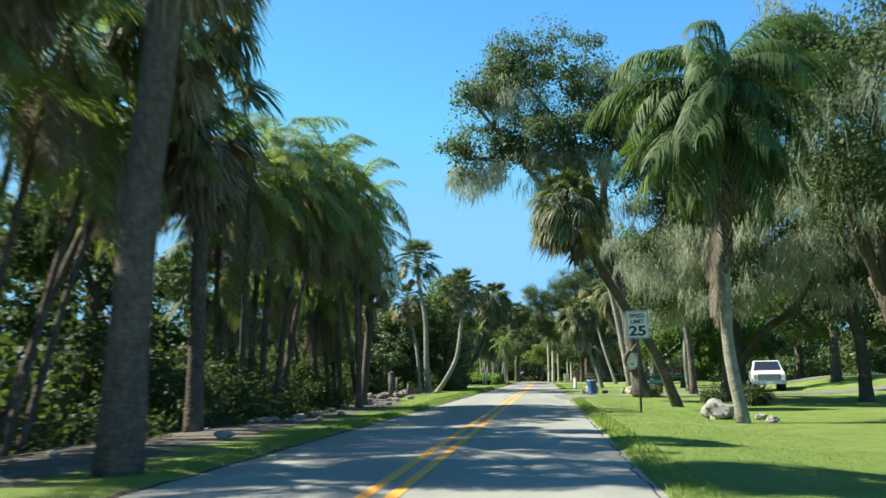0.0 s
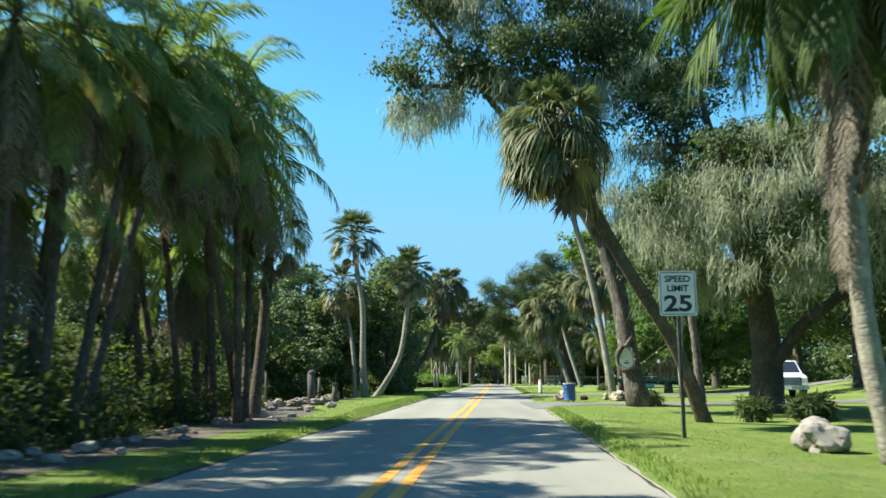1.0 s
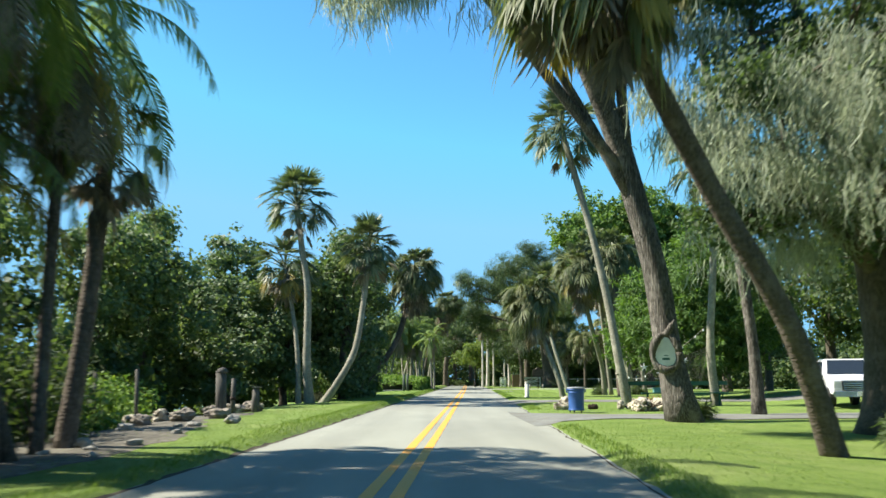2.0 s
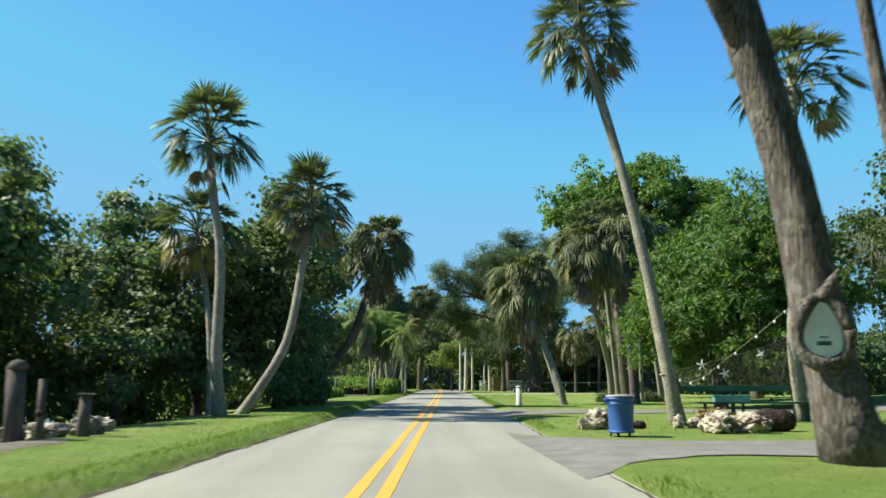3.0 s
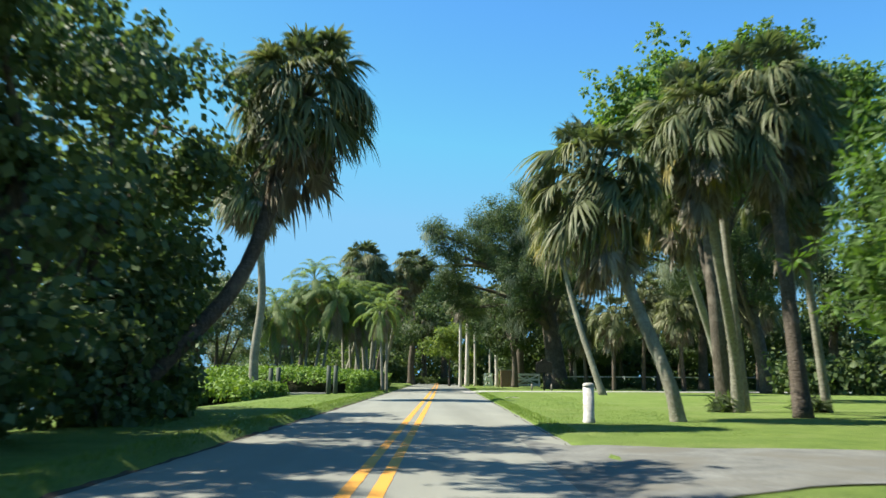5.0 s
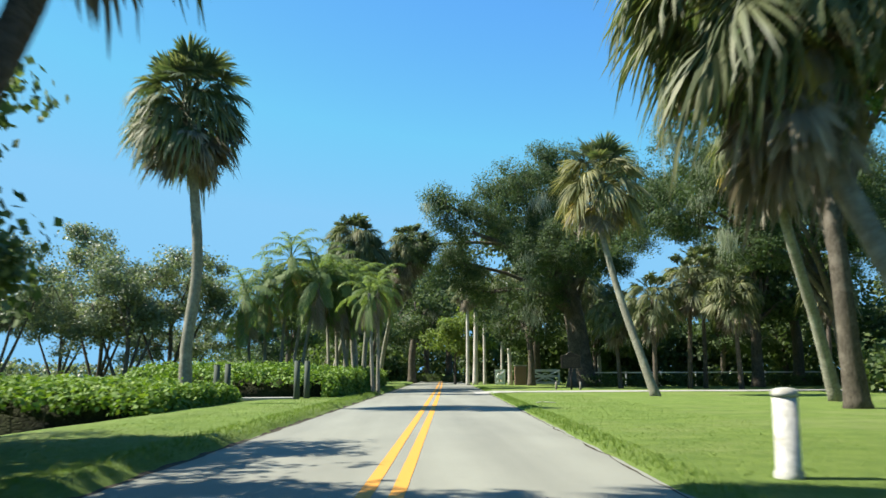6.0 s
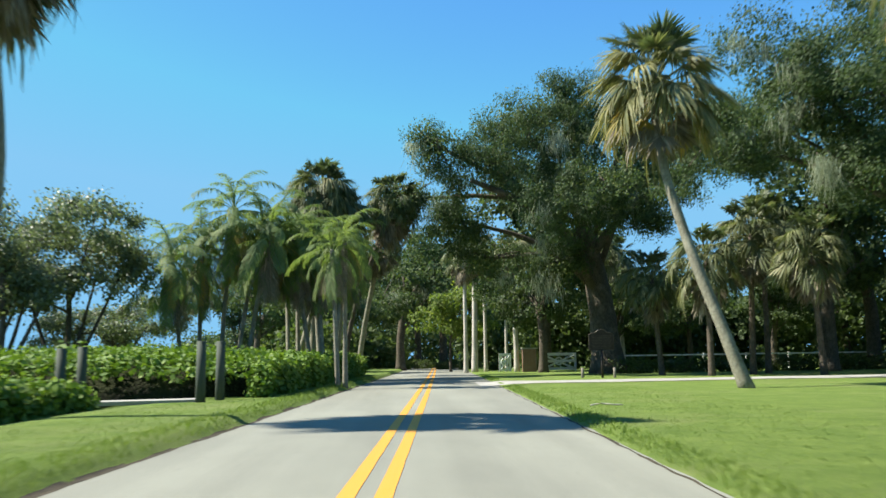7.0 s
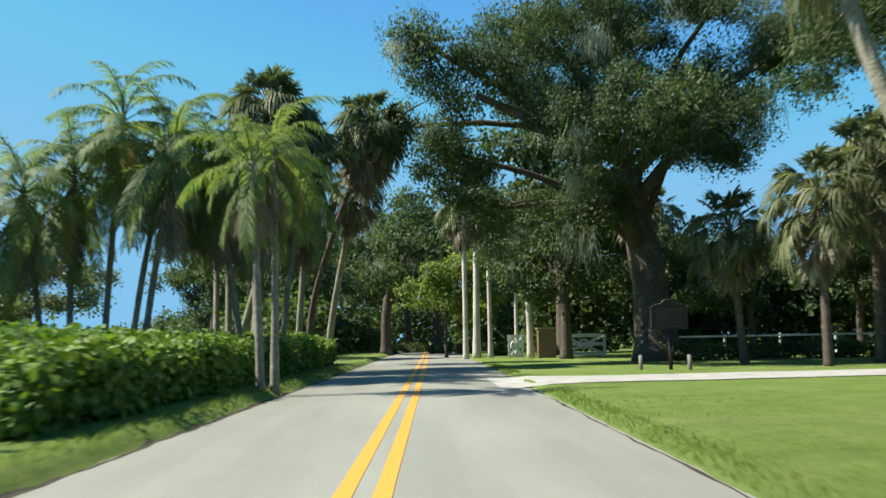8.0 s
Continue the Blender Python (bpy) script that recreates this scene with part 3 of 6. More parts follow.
def palm_trunk(parent, path, r0, r1, bark, seed, bulge=1.35):
    rng = random.Random(seed)
    n = len(path) - 1
    radii = []
    for i in range(n + 1):
        t = i / n
        r = r0 + (r1 - r0) * t
        r *= 1 + (bulge - 1) * math.exp(-t * n * 0.42)
        radii.append(r * (1 + rng.uniform(-0.035, 0.035)))
    sh = Shape().tube(path, radii, 12, 0.03, rng)
    return child("trunk", sh.mesh("palm_trunk", bark), parent)


LEAF_BASE = Shape().tube([(0, 0, 0), (0.09, 0, 0.13), (0.13, 0, 0.32)], [0.06, 0.05, 0.02], 5).mesh("leaf_base", M_BOOT)


def leaf_bases(parent, path, length, r, seed):
    """The crossed stubs of old leaf stalks under a crown."""
    rng = random.Random(seed)
    top, below = Vector(path[-1]), Vector(path[-3])
    axis = (top - below).normalized()
    n = int(16 * length / 0.6)
    for i in range(n):
        yaw = i * 2.4
        at = top - axis * (length * i / n) + Vector((math.cos(yaw), math.sin(yaw), 0)) * r * 0.8
        child("leaf_base", LEAF_BASE, parent, Matrix.Translation(at) @ Matrix.Rotation(yaw, 4, 'Z') @ Matrix.Scale(rng.uniform(0.8, 1.25), 4))


def sabal_palm(foot, neck, label, bends=(), r0=0.17, r1=0.14, size=1.75, live=38, dead=8, boots=0.0, yellow=0, seed=1, bark=None, spread=1.0, group="sabal palms", airy=False, golden=False, skirt=0.0):
    rng = random.Random(seed)
    x, y = foot
    z0 = ground_z(x, y)
    palm = thing("sabal_palm", x, y, label, "palm tree", group)
    pts = [(0, 0, -0.15)] + [(bx - x, by - y, bz - z0) for bx, by, bz in bends] + [(neck[0] - x, neck[1] - y, neck[2] - z0)]
    path = smooth_path(pts, 18)
    top = Vector(path[-1])
    axis = (top - Vector(path[-3])).normalized()
    path.append(tuple(top + axis * 0.30 * size))
    palm_trunk(palm, path, r0, r1, bark or M_PALM_BARK, seed)
    if boots:
        leaf_bases(palm, path, boots, r1, seed)
    heart = top + axis * 0.28 * size
    for i in range(live):
        t = (i + 0.5) / live
        elev = radians((84 - 112 * t if airy else 76 - 116 * t) * spread + rng.uniform(-10, 10))
        if golden and t > 0.3:
            me = FAN_GOLDEN[min(2, int((t - 0.3) * 3 + rng.random()))]
        elif airy or (skirt and rng.random() < 0.5):
            me = FAN_OPEN[min(3, int(t * 3.2 + rng.random()))]
        else:
            me = rng.choice(FAN_YOUNG if t < 0.25 else FAN_LIVE if t < 0.72 else FAN_OLD + FAN_LIVE[:1])
        at = heart - axis * (0.16 * size * t)
        child("frond", me, palm, frond_pose(at, i * 2.39996 + rng.uniform(-0.25, 0.25), elev, rng.uniform(-0.5, 0.5), size * rng.uniform(0.82, 1.1)))
    for i in range(yellow):
        child("yellow_frond", FAN_YELLOW[0], palm, frond_pose(heart - axis * 0.2 * size, rng.uniform(0, 6.28), radians(rng.uniform(-50, -15)), rng.uniform(-0.4, 0.4), size * rng.uniform(0.8, 1.0)))
    for i in range(dead):
        t = (i + 0.5) / dead
        at = heart - axis * size * (0.15 + (skirt or (0.22 if airy else 0.45 if dead > 20 else 0.3)) * t)
        child("dead_frond", rng.choice(FAN_DEAD), palm, frond_pose(at, i * 2.39996 + rng.uniform(-0.3, 0.3), radians((-28 if airy or skirt else -38) - 36 * t + rng.uniform(-10, 10)), rng.uniform(-0.7, 0.7), size * rng.uniform(0.62, 0.95)))
    return palm


def feather_palm(foot, neck, label, kind="date", bends=(), r0=0.12, r1=0.10, size=2.4, live=22, dead=5, yellow=0, boots=0.0, seed=1, bark=None, low=-45, group="", parent=None, old=0):
    rng = random.Random(seed)
    x, y = foot
    if parent is None:
        palm = thing("queen_palm" if kind == "queen" else "date_palm", x, y, label, "palm tree", group)
        origin = Vector((x, y, ground_z(x, y)))
    else:
        palm, origin = parent, Vector(parent.matrix_basis.translation)
    start = Vector((x, y, ground_z(x, y) - 0.15)) - origin
    pts = [tuple(start)] + [tuple(Vector(b) - origin) for b in bends] + [tuple(Vector(neck) - origin)]
    path = smooth_path(pts, 16)
    top = Vector(path[-1])
    axis = (top - Vector(path[-3])).normalized()
    path.append(tuple(top + axis * 0.1 * size))
    palm_trunk(palm, path, r0, r1, bark or M_PALM_BARK, seed)
    if boots:
        leaf_bases(palm, path, boots, r1, seed)
    heart = top + axis * 0.08 * size
    kinds = QUEEN if kind == "queen" else DATE
    for i in range(live):
        t = (i + 0.5) / live
        elev = radians(80 + (low - 80) * t + rng.uniform(-16, 16))
        me = kinds[min(2, int(t * 3))]
        at = heart - axis * (0.1 * size * t)
        child("frond", me, palm, frond_pose(at, i * 2.39996 + rng.uniform(-0.3, 0.3), elev, rng.uniform(-0.5, 0.5), size * rng.uniform(0.7, 1.15)))
    if old:
        hood = Shape().tube(smooth_path([(0.02, 0, 0), (0.16, 0, 0.28), (0.14, 0, 0.7), (0.0, 0, 1.15)], 8), [0.02, 0.07, 0.11, 0.125, 0.12, 0.10, 0.075, 0.045, 0.01], 8)
        child("flower_sheath", hood.mesh("flower_sheath", M_SPATHE), palm, Matrix.Translation(top + Vector((-0.1, -0.5, -1.75))) @ Matrix.Rotation(-1.6, 4, 'Z'), "bright yellow flower sheath")
    for i in range(old):
        t = (i + 0.5) / old
        at = heart - axis * (2.0 + 3.6 * t) + Vector((-0.22, -0.14, 0))
        child("dead_frond", DATE_DEAD[0], palm, frond_pose(at, math.pi + rng.uniform(-1.3, 1.3), radians(rng.uniform(-82, -62)), rng.uniform(-0.5, 0.5), rng.uniform(1.0, 1.7)))
    for n, me in ((dead, DATE_DEAD[0]), (yellow, DATE_YELLOW[0])):
        for i in range(n):
            at = heart - axis * size * rng.uniform(0.1, 0.22)
            elev = radians(rng.uniform(-80, -58) if me is DATE_DEAD[0] else rng.uniform(-45, -10))
            child("dead_frond" if me is DATE_DEAD[0] else "yellow_frond", me, palm, frond_pose(at, rng.uniform(0, 6.28), elev, rng.uniform(-0.4, 0.4), size * rng.uniform(0.7, 0.95)))
    return palm


# ---------------------------------------------------------------- broad-leaved trees
def clump_centres(rng, blobs, count, shell, tuft=0.0):
    """Places of leaf clumps on a crown's masses, gathered into tufts with gaps between."""
    blobs = np.array(blobs, float)
    w = (blobs[:, 3] * blobs[:, 4] * blobs[:, 5]) ** (2 / 3)
    which = rng.choice(len(blobs), count, p=w / w.sum())
    d = rng.normal(size=(count, 3))
    d /= np.linalg.norm(d, axis=1, keepdims=True)
    r = shell + (1 - shell) * rng.random((count, 1)) ** 0.6
    r *= 1 + 0.10 * rng.normal(size=(count, 1))
    out = blobs[which, :3] + d * r * blobs[which, 3:6]
    if tuft:
        heads = out[: max(4, count // 13)]
        pick = rng.integers(0, len(heads), count)
        out = heads[pick] + np.clip(rng.normal(size=(count, 3)), -1.7, 1.7) * tuft * rng.uniform(0.5, 1.3, (len(heads), 1))[pick] * (1, 1, 0.6)
        away = out - heads[pick] * 0.7 - blobs[which, :3][: len(heads)][pick] * 0.3
    else:
        away = d * blobs[which, 3:6]
    return out, away / (np.linalg.norm(away, axis=1, keepdims=True) + 1e-6)


def leaf_cloud(rng, centres, per, size, clump_r, up=0.5, width=0.42, away=None, whorl=0.0):
    """Leaves in clumps; each faces up and out of its clump and its tuft."""
    n = len(centres) * per
    scale = rng.uniform(0.6, 1.35, (len(centres), 1))
    off = np.clip(rng.normal(size=(n, 3)), -1.6, 1.6)
    c = np.repeat(centres, per, 0) + off * clump_r * 0.5 * np.repeat(scale, per, 0) * (1, 1, 0.75)
    d = rng.normal(size=(n, 3)) * (1 - 0.5 * min(whorl, 1.0)) + (0, 0, -0.25) + off * whorl
    d /= np.linalg.norm(d, axis=1, keepdims=True)
    nrm = rng.normal(size=(n, 3)) * 0.4 + (0, 0, up * 1.2) + off * 0.6
    if away is not None:
        nrm += np.repeat(away, per, 0) * 0.8
    b = np.cross(nrm, d)
    b /= np.linalg.norm(b, axis=1, keepdims=True) + 1e-9
    s = size * rng.uniform(0.65, 1.35, (n, 1))
    a, b = d * s, b * s * width
    dip = np.array((0, 0, -0.12)) * s
    v = np.stack([c, c + a * 0.45 + b, c + a + dip, c + a * 0.45 - b], 1).reshape(-1, 3)
    return v, np.arange(n * 4).reshape(-1, 4)


def moss_cloud(rng, anchors, strands, long, wide=0.014, clump=0.17):
    """Hanging tufts of thin grey threads."""
    n = len(anchors) * strands
    c = np.repeat(anchors, strands, 0) + rng.normal(size=(n, 3)) * (clump, clump, clump * 0.8)
    length = (np.repeat((0.25 + 0.75 * rng.random(len(anchors)) ** 1.6), strands) * rng.uniform(0.4, 1.1, n) * long)[:, None]
    yaw = rng.uniform(0, math.pi, n)
    wide = wide * rng.uniform(0.6, 1.5, (n, 1))
    across = np.stack([np.cos(yaw), np.sin(yaw), 0 * yaw], 1)
    drift = rng.normal(size=(n, 3)) * (0.24, 0.24, 0)
    rows = []
    for t, w in ((0.0, 0.5), (0.25, 1.0), (0.6, 0.75), (1.0, 0.06)):
        p = c + drift * t * length + (0, 0, -1) * length * t + rng.normal(size=(n, 3)) * (0.06, 0.06, 0.03) * min(1.0, 2 * t)
        rows += [p - across * wide * w, p + across * wide * w]
    v = np.stack(rows, 1).reshape(-1, 3)
    base = np.arange(n)[:, None] * 8
    f = np.concatenate([base + np.array([2 * k, 2 * k + 2, 2 * k + 3, 2 * k + 1]) for k in range(3)], 0)
    return v, f


def limb_shape(sh, rng, a, b, r0, r1, sag=0.0, n=6, seg=7):
    a, b = Vector(a), Vector(b)
    d = (b - a).length
    mid = (a + b) / 2 + Vector((rng.uniform(-.08, .08) * d, rng.uniform(-.08, .08) * d, sag * d))
    path = smooth_path([tuple(a), tuple(mid), tuple(b)], n)
    sh.tube(path, [r0 + (r1 - r0) * i / n for i in range(n + 1)], seg, 0.06, rng)


def broad_tree(foot, label, trunk, r0, r1, blobs, leaf, clumps=400, per=26, size=0.13, clump_r=0.55, moss=0, moss_long=1.1, moss_strands=14, seed=1, name="oak_tree",
               shell=0.5, bark=None, category="tree", extra=(), width=0.42, moss_blobs=None, group="", up=0.5, twigs=5, core=0.4, tuft=0.0, whorl=0.0):
    """trunk: points after the foot (world). blobs: x, y, z, rx, ry, rz of the crown's masses (world). extra: further limbs (points, r0, r1)."""
    rng, prng = np.random.default_rng(seed), random.Random(seed)
    x, y = foot
    z0 = ground_z(x, y)
    tree = thing(name, x, y, label, category, group)
    o = np.array((x, y, z0))
    pts = [(0, 0, -0.2)] + [tuple(np.array(p) - o) for p in trunk]
    path = smooth_path(pts, 12)
    radii = [(r0 + (r1 - r0) * i / 12) * (1 + 0.45 * math.exp(-i * 1.1)) for i in range(13)]
    sh = Shape().tube(path, radii, 14, 0.05, prng)
    child("trunk", sh.mesh("tree_trunk", bark or M_BARK), tree)
    local = [tuple(np.array(b[:3]) - o) + tuple(b[3:6]) for b in blobs]
    for p2, ra, rb in extra:
        q = smooth_path([tuple(np.array(p) - o) for p in p2], 10)
        limb = Shape().tube(q, [ra + (rb - ra) * i / 10 for i in range(11)], 9, 0.06, prng)
        child("limb", limb.mesh("tree_limb", bark or M_BARK), tree)
    centres, away = clump_centres(rng, local, clumps, shell, tuft or 0.14 * float(np.mean([q[3] + q[5] for q in local])))
    for b in local:
        limb = Shape()
        limb_shape(limb, prng, path[prng.randint(7, 12)], b[:3], min(r1 * 0.6, 0.22), min(r1 * 0.2, 0.1), 0.08)
        near = centres[np.argsort(((centres - b[:3]) ** 2).sum(1))[:60]]
        for k in range(min(twigs, len(near))):
            limb_shape(limb, prng, b[:3], near[prng.randrange(len(near))], r1 * 0.2, 0.012, 0.05, 3, 4)
        child("limb", limb.mesh("tree_limb", bark or M_BARK), tree)
    if core:
        inner, out = clump_centres(rng, [q[:3] + tuple(0.8 * r for r in q[3:6]) for q in local], int(clumps * core), 0.0)
        v, f = leaf_cloud(rng, inner, max(6, per // 2), size * 1.2, clump_r * 1.2, up, min(0.6, width * 1.25), out)
        child("inner_foliage", quad_mesh("inner_foliage", v, f, leaf, False), tree)
    v, f = leaf_cloud(rng, centres, per, size, clump_r, up, width, away, whorl)
    child("crown", quad_mesh("tree_crown", v, f, leaf, False), tree)
    if moss:
        src = [tuple(np.array(b[:3]) - o) + tuple(b[3:6]) for b in moss_blobs] if moss_blobs else local
        anchors = clump_centres(rng, src, moss, 0.35, 0.42)[0]
        v, f = moss_cloud(rng, anchors, moss_strands, moss_long)
        tagged(child("spanish_moss", quad_mesh("spanish_moss", v, f, M_MOSS, False), tree, None, "hanging grey-green spanish moss"), kind="stuff")
    return tree


def shrub(foot, label, blobs, leaf, clumps=120, per=24, size=0.10, clump_r=0.3, seed=1, name="shrub", category="shrub", stems=5, width=0.45, shell=0.55, up=0.6, kind=""):
    rng, prng = np.random.default_rng(seed), random.Random(seed)
    x, y = foot
    o = np.array((x, y, ground_z(x, y)))
    bush = thing(name, x, y, label, category, kind=kind)
    local = [tuple(np.array(b[:3]) - o) + tuple(b[3:6]) for b in blobs]
    centres, away = clump_centres(rng, local, clumps, shell)
    centres[:, 2] = np.maximum(centres[:, 2], 0.05)
    v, f = leaf_cloud(rng, centres, per, size, clump_r, up, width, away)
    child("foliage", quad_mesh("shrub_foliage", v, f, leaf, False), bush)
    for b in local:
        for k in range(stems):
            sh = Shape()
            a = (b[0] + prng.uniform(-0.3, 0.3) * b[3], b[1] + prng.uniform(-0.3, 0.3) * b[4], -0.25)
            e = (b[0] + prng.uniform(-0.7, 0.7) * b[3], b[1] + prng.uniform(-0.7, 0.7) * b[4], b[2] + 0.4 * b[5])
            limb_shape(sh, prng, a, e, 0.035, 0.012, 0.05, 4, 5)
            child("stem", sh.mesh("shrub_stem", M_BARK), bush)
    return bush


def rock(name, x, y, sx, sy, sz, seed, label, mat=None, sink=0.12, group="", rough=False):
    rng = random.Random(seed)
    bm = bmesh.new()
    bmesh.ops.create_icosphere(bm, subdivisions=4 if rough and max(sx, sy) > 0.3 else 3, radius=1.0)
    off = Vector((rng.uniform(0, 50), rng.uniform(0, 50), rng.uniform(0, 50)))
    for w in bm.verts:
        d = w.co.normalized()
        k = 1 + 0.45 * noise.noise(d * 1.1 + off) + 0.22 * noise.noise(d * 2.7 + off) + 0.09 * noise.noise(d * 6 + off)
        if rough:
            k += 0.17 * noise.noise(d * 5 + off) - 0.3 * max(0.0, noise.noise(d * 9 - off) - 0.1)
        w.co = Vector((d.x * sx, d.y * sy, d.z * sz)) * k
    me = bpy.data.meshes.new(name)
    bm.to_mesh(me)
    bm.free()
    me.materials.append(mat or M_ROCK)
    me.polygons.foreach_set("use_smooth", [rng.random() < 0.35 for _ in me.polygons])
    ob = new(name, me)
    ob.matrix_basis = pose(x, y, ground_z(x, y) + sz * (1 - sink) - 0.25 * sz, 0, 0, rng.uniform(0, 360))
    return tagged(ob, label, "rock", group)


# ---------------------------------------------------------------- palms beside the road, river side
sabal_palm((-6.8, 63.7), (-7.58, 64.21, 8.85), "tall slender sabal palm with an airy green crown on the verge", [(-6.96, 63.59, 1.99), (-7.01, 63.89, 5.13), (-7.36, 64.09, 7.26)], 0.19, 0.12, 2.0, 40, 4, seed=11, airy=True)
sabal_palm((-7.7, 66.23), (-8.65, 67.72, 6.39), "thin sabal palm with a small yellowish crown among trees", [(-7.94, 66.8, 2.98)], 0.12, 0.10, 1.9, 34, 14, yellow=12, seed=12, airy=True)
sabal_palm((-6.38, 64.5), (-4.37, 65.7, 6.97), "sabal palm with a bowed trunk that leans out from its foot", [(-5.7, 64.3, 0.95), (-4.92, 64.68, 2.48), (-4.59, 65.17, 4.55)], 0.17, 0.12, 1.85, 46, 8, seed=13, airy=True)
sabal_palm((-6.3, 76.33), (-2.49, 77.9, 7.21), "leaning sabal palm with a thick skirt of hanging fronds", [(-4.88, 76.92, 1.59), (-3.51, 77.55, 3.57)], 0.2, 0.16, 2.1, 84, 22, 0.6, seed=14, bark=M_DARK_SHADED_PALM_BARK)
sabal_palm((-7.05, 99.64), (-7.3, 99.64, 9.75), "tall sabal palm with round crown and dry skirt beside a hedge", [(-7.11, 99.68, 1.99), (-6.85, 99.68, 5.13)], 0.22, 0.16, 2.6, 84, 70, 0.5, seed=15, skirt=0.2)
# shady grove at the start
sabal_palm((-6.4, 13.4), (-5.75, 13.7, 9.2), "stout sabal palm in deep shade with a hanging skirt", [(-6.3, 13.5, 2.98), (-6.05, 13.6, 6.3)], 0.27, 0.23, 2.4, 48, 80, seed=16, bark=M_DARK_SHADED_PALM_BARK)
sabal_palm((-8.75, 22.6), (-8.8, 22.9, 7.5), "dark sabal palm with a long dry skirt in the grove", [(-8.75, 22.7, 2.98)], 0.2, 0.18, 2.2, 26, 90, seed=17, bark=M_DARK_SHADED_PALM_BARK)
# Added behind the other crowns to shade the verge and road.
sabal_palm((-12.6, 26.5), (-12.3, 26.8, 8.0), "dark sabal palm added far back to shade the verge", (), 0.18, 0.16, 2.3, 40, 30, seed=24, bark=M_DARK_SHADED_PALM_BARK)
# Never in view; added for the shade it throws on the road.
sabal_palm((-7.6, 6.24), (-7.05, 7.7, 9.18), "unseen sabal palm beside the start, added for its shade", (), 0.25, 0.2, 2.3, 50, 24, seed=18, bark=M_DARK_SHADED_PALM_BARK)
sabal_palm((-9.9, 14.55), (-9.4, 14.78, 8.7), "tall sabal palm with a heavy brown skirt in the grove", (), 0.2, 0.18, 2.3, 40, 60, seed=21, bark=M_DARK_SHADED_PALM_BARK)
# Stands behind the start, out of view; kept for its shadow.
sabal_palm((-8.0, -2.97), (-7.25, -1.34, 9.37), "unseen sabal palm behind the start, added for its shadow", (), 0.25, 0.2, 2.3, 34, 14, seed=19)
sabal_palm((-8.6, 18.12), (-8.13, 19.22, 8.61), "tall sabal palm crowded in the dark grove", (), 0.18, 0.16, 2.3, 44, 20, seed=20, bark=M_DARK_SHADED_PALM_BARK)


def date_clump(x, y, stems, label, seed, size, live=18, dead=6, yellow=0, r=0.09, low=-45, bark=None, group="date palm clumps"):
    """Several thin leaning stems from one root. stems: foot dx, dy, neck x, y, z."""
    clump = thing("date_palm_clump", x, y, label, "palm clump", group)
    for i, (dx, dy, nx, ny, nz) in enumerate(stems):
        mid = ((x + dx) * 0.55 + nx * 0.45, (y + dy) * 0.55 + ny * 0.45, nz * 0.5)
        feather_palm((x + dx, y + dy), (nx, ny, nz), "", "date", [mid], r, r * 0.9, size, live, dead, yellow, seed=seed + i, parent=clump, low=low, bark=bark)
    return clump


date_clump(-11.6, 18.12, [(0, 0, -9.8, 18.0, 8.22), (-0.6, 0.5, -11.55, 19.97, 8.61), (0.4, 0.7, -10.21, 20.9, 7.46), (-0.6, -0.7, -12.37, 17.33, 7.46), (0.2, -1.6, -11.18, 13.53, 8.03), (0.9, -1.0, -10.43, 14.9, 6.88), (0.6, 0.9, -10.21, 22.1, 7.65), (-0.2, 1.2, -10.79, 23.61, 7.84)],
           "clump of thin leaning date palms in deep shade", 30, 3.2, 24, 24, 0, 0.08, -72, M_DARK_SHADED_PALM_BARK)
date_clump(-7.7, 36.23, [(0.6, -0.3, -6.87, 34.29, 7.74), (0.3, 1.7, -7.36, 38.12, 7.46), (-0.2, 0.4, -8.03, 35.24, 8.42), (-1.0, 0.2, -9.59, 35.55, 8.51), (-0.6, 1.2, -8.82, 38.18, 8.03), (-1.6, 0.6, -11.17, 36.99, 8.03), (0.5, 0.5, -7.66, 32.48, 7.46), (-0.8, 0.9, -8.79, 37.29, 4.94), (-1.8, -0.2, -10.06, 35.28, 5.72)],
           "dense clump of date palms with drooping green fronds", 40, 3.0, 28, 36, 2, 0.10, -88, M_DARK_SHADED_PALM_BARK)
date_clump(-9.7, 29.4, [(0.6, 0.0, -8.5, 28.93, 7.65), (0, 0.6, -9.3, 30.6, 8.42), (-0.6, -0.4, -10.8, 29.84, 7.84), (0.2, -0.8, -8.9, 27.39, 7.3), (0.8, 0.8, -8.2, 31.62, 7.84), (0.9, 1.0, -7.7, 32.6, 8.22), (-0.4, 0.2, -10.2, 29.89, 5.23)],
           "dense clump of date palms in shade beside the verge", 35, 3.1, 26, 24, 1, 0.10, -86, M_DARK_SHADED_PALM_BARK)
for i, (x, y, rz) in enumerate([(-8.9, 28.22, 1.0), (-9.0, 32.08, 1.3), (-8.8, 36.23, 1.1), (-8.9, 40.69, 1.3), (-9.6, 24.95, 1.0)]):
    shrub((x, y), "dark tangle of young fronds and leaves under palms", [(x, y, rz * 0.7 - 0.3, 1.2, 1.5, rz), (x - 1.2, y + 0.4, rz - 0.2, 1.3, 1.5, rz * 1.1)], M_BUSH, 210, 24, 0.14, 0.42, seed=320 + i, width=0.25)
sabal_palm((-7.45, 39.06), (-7.11, 39.39, 5.13), "dark palm trunk wrapped in creeper leaves", [(-7.26, 39.29, 2.48)], 0.16, 0.15, 1.5, 14, 14, seed=48, bark=M_DARK_SHADED_PALM_BARK)
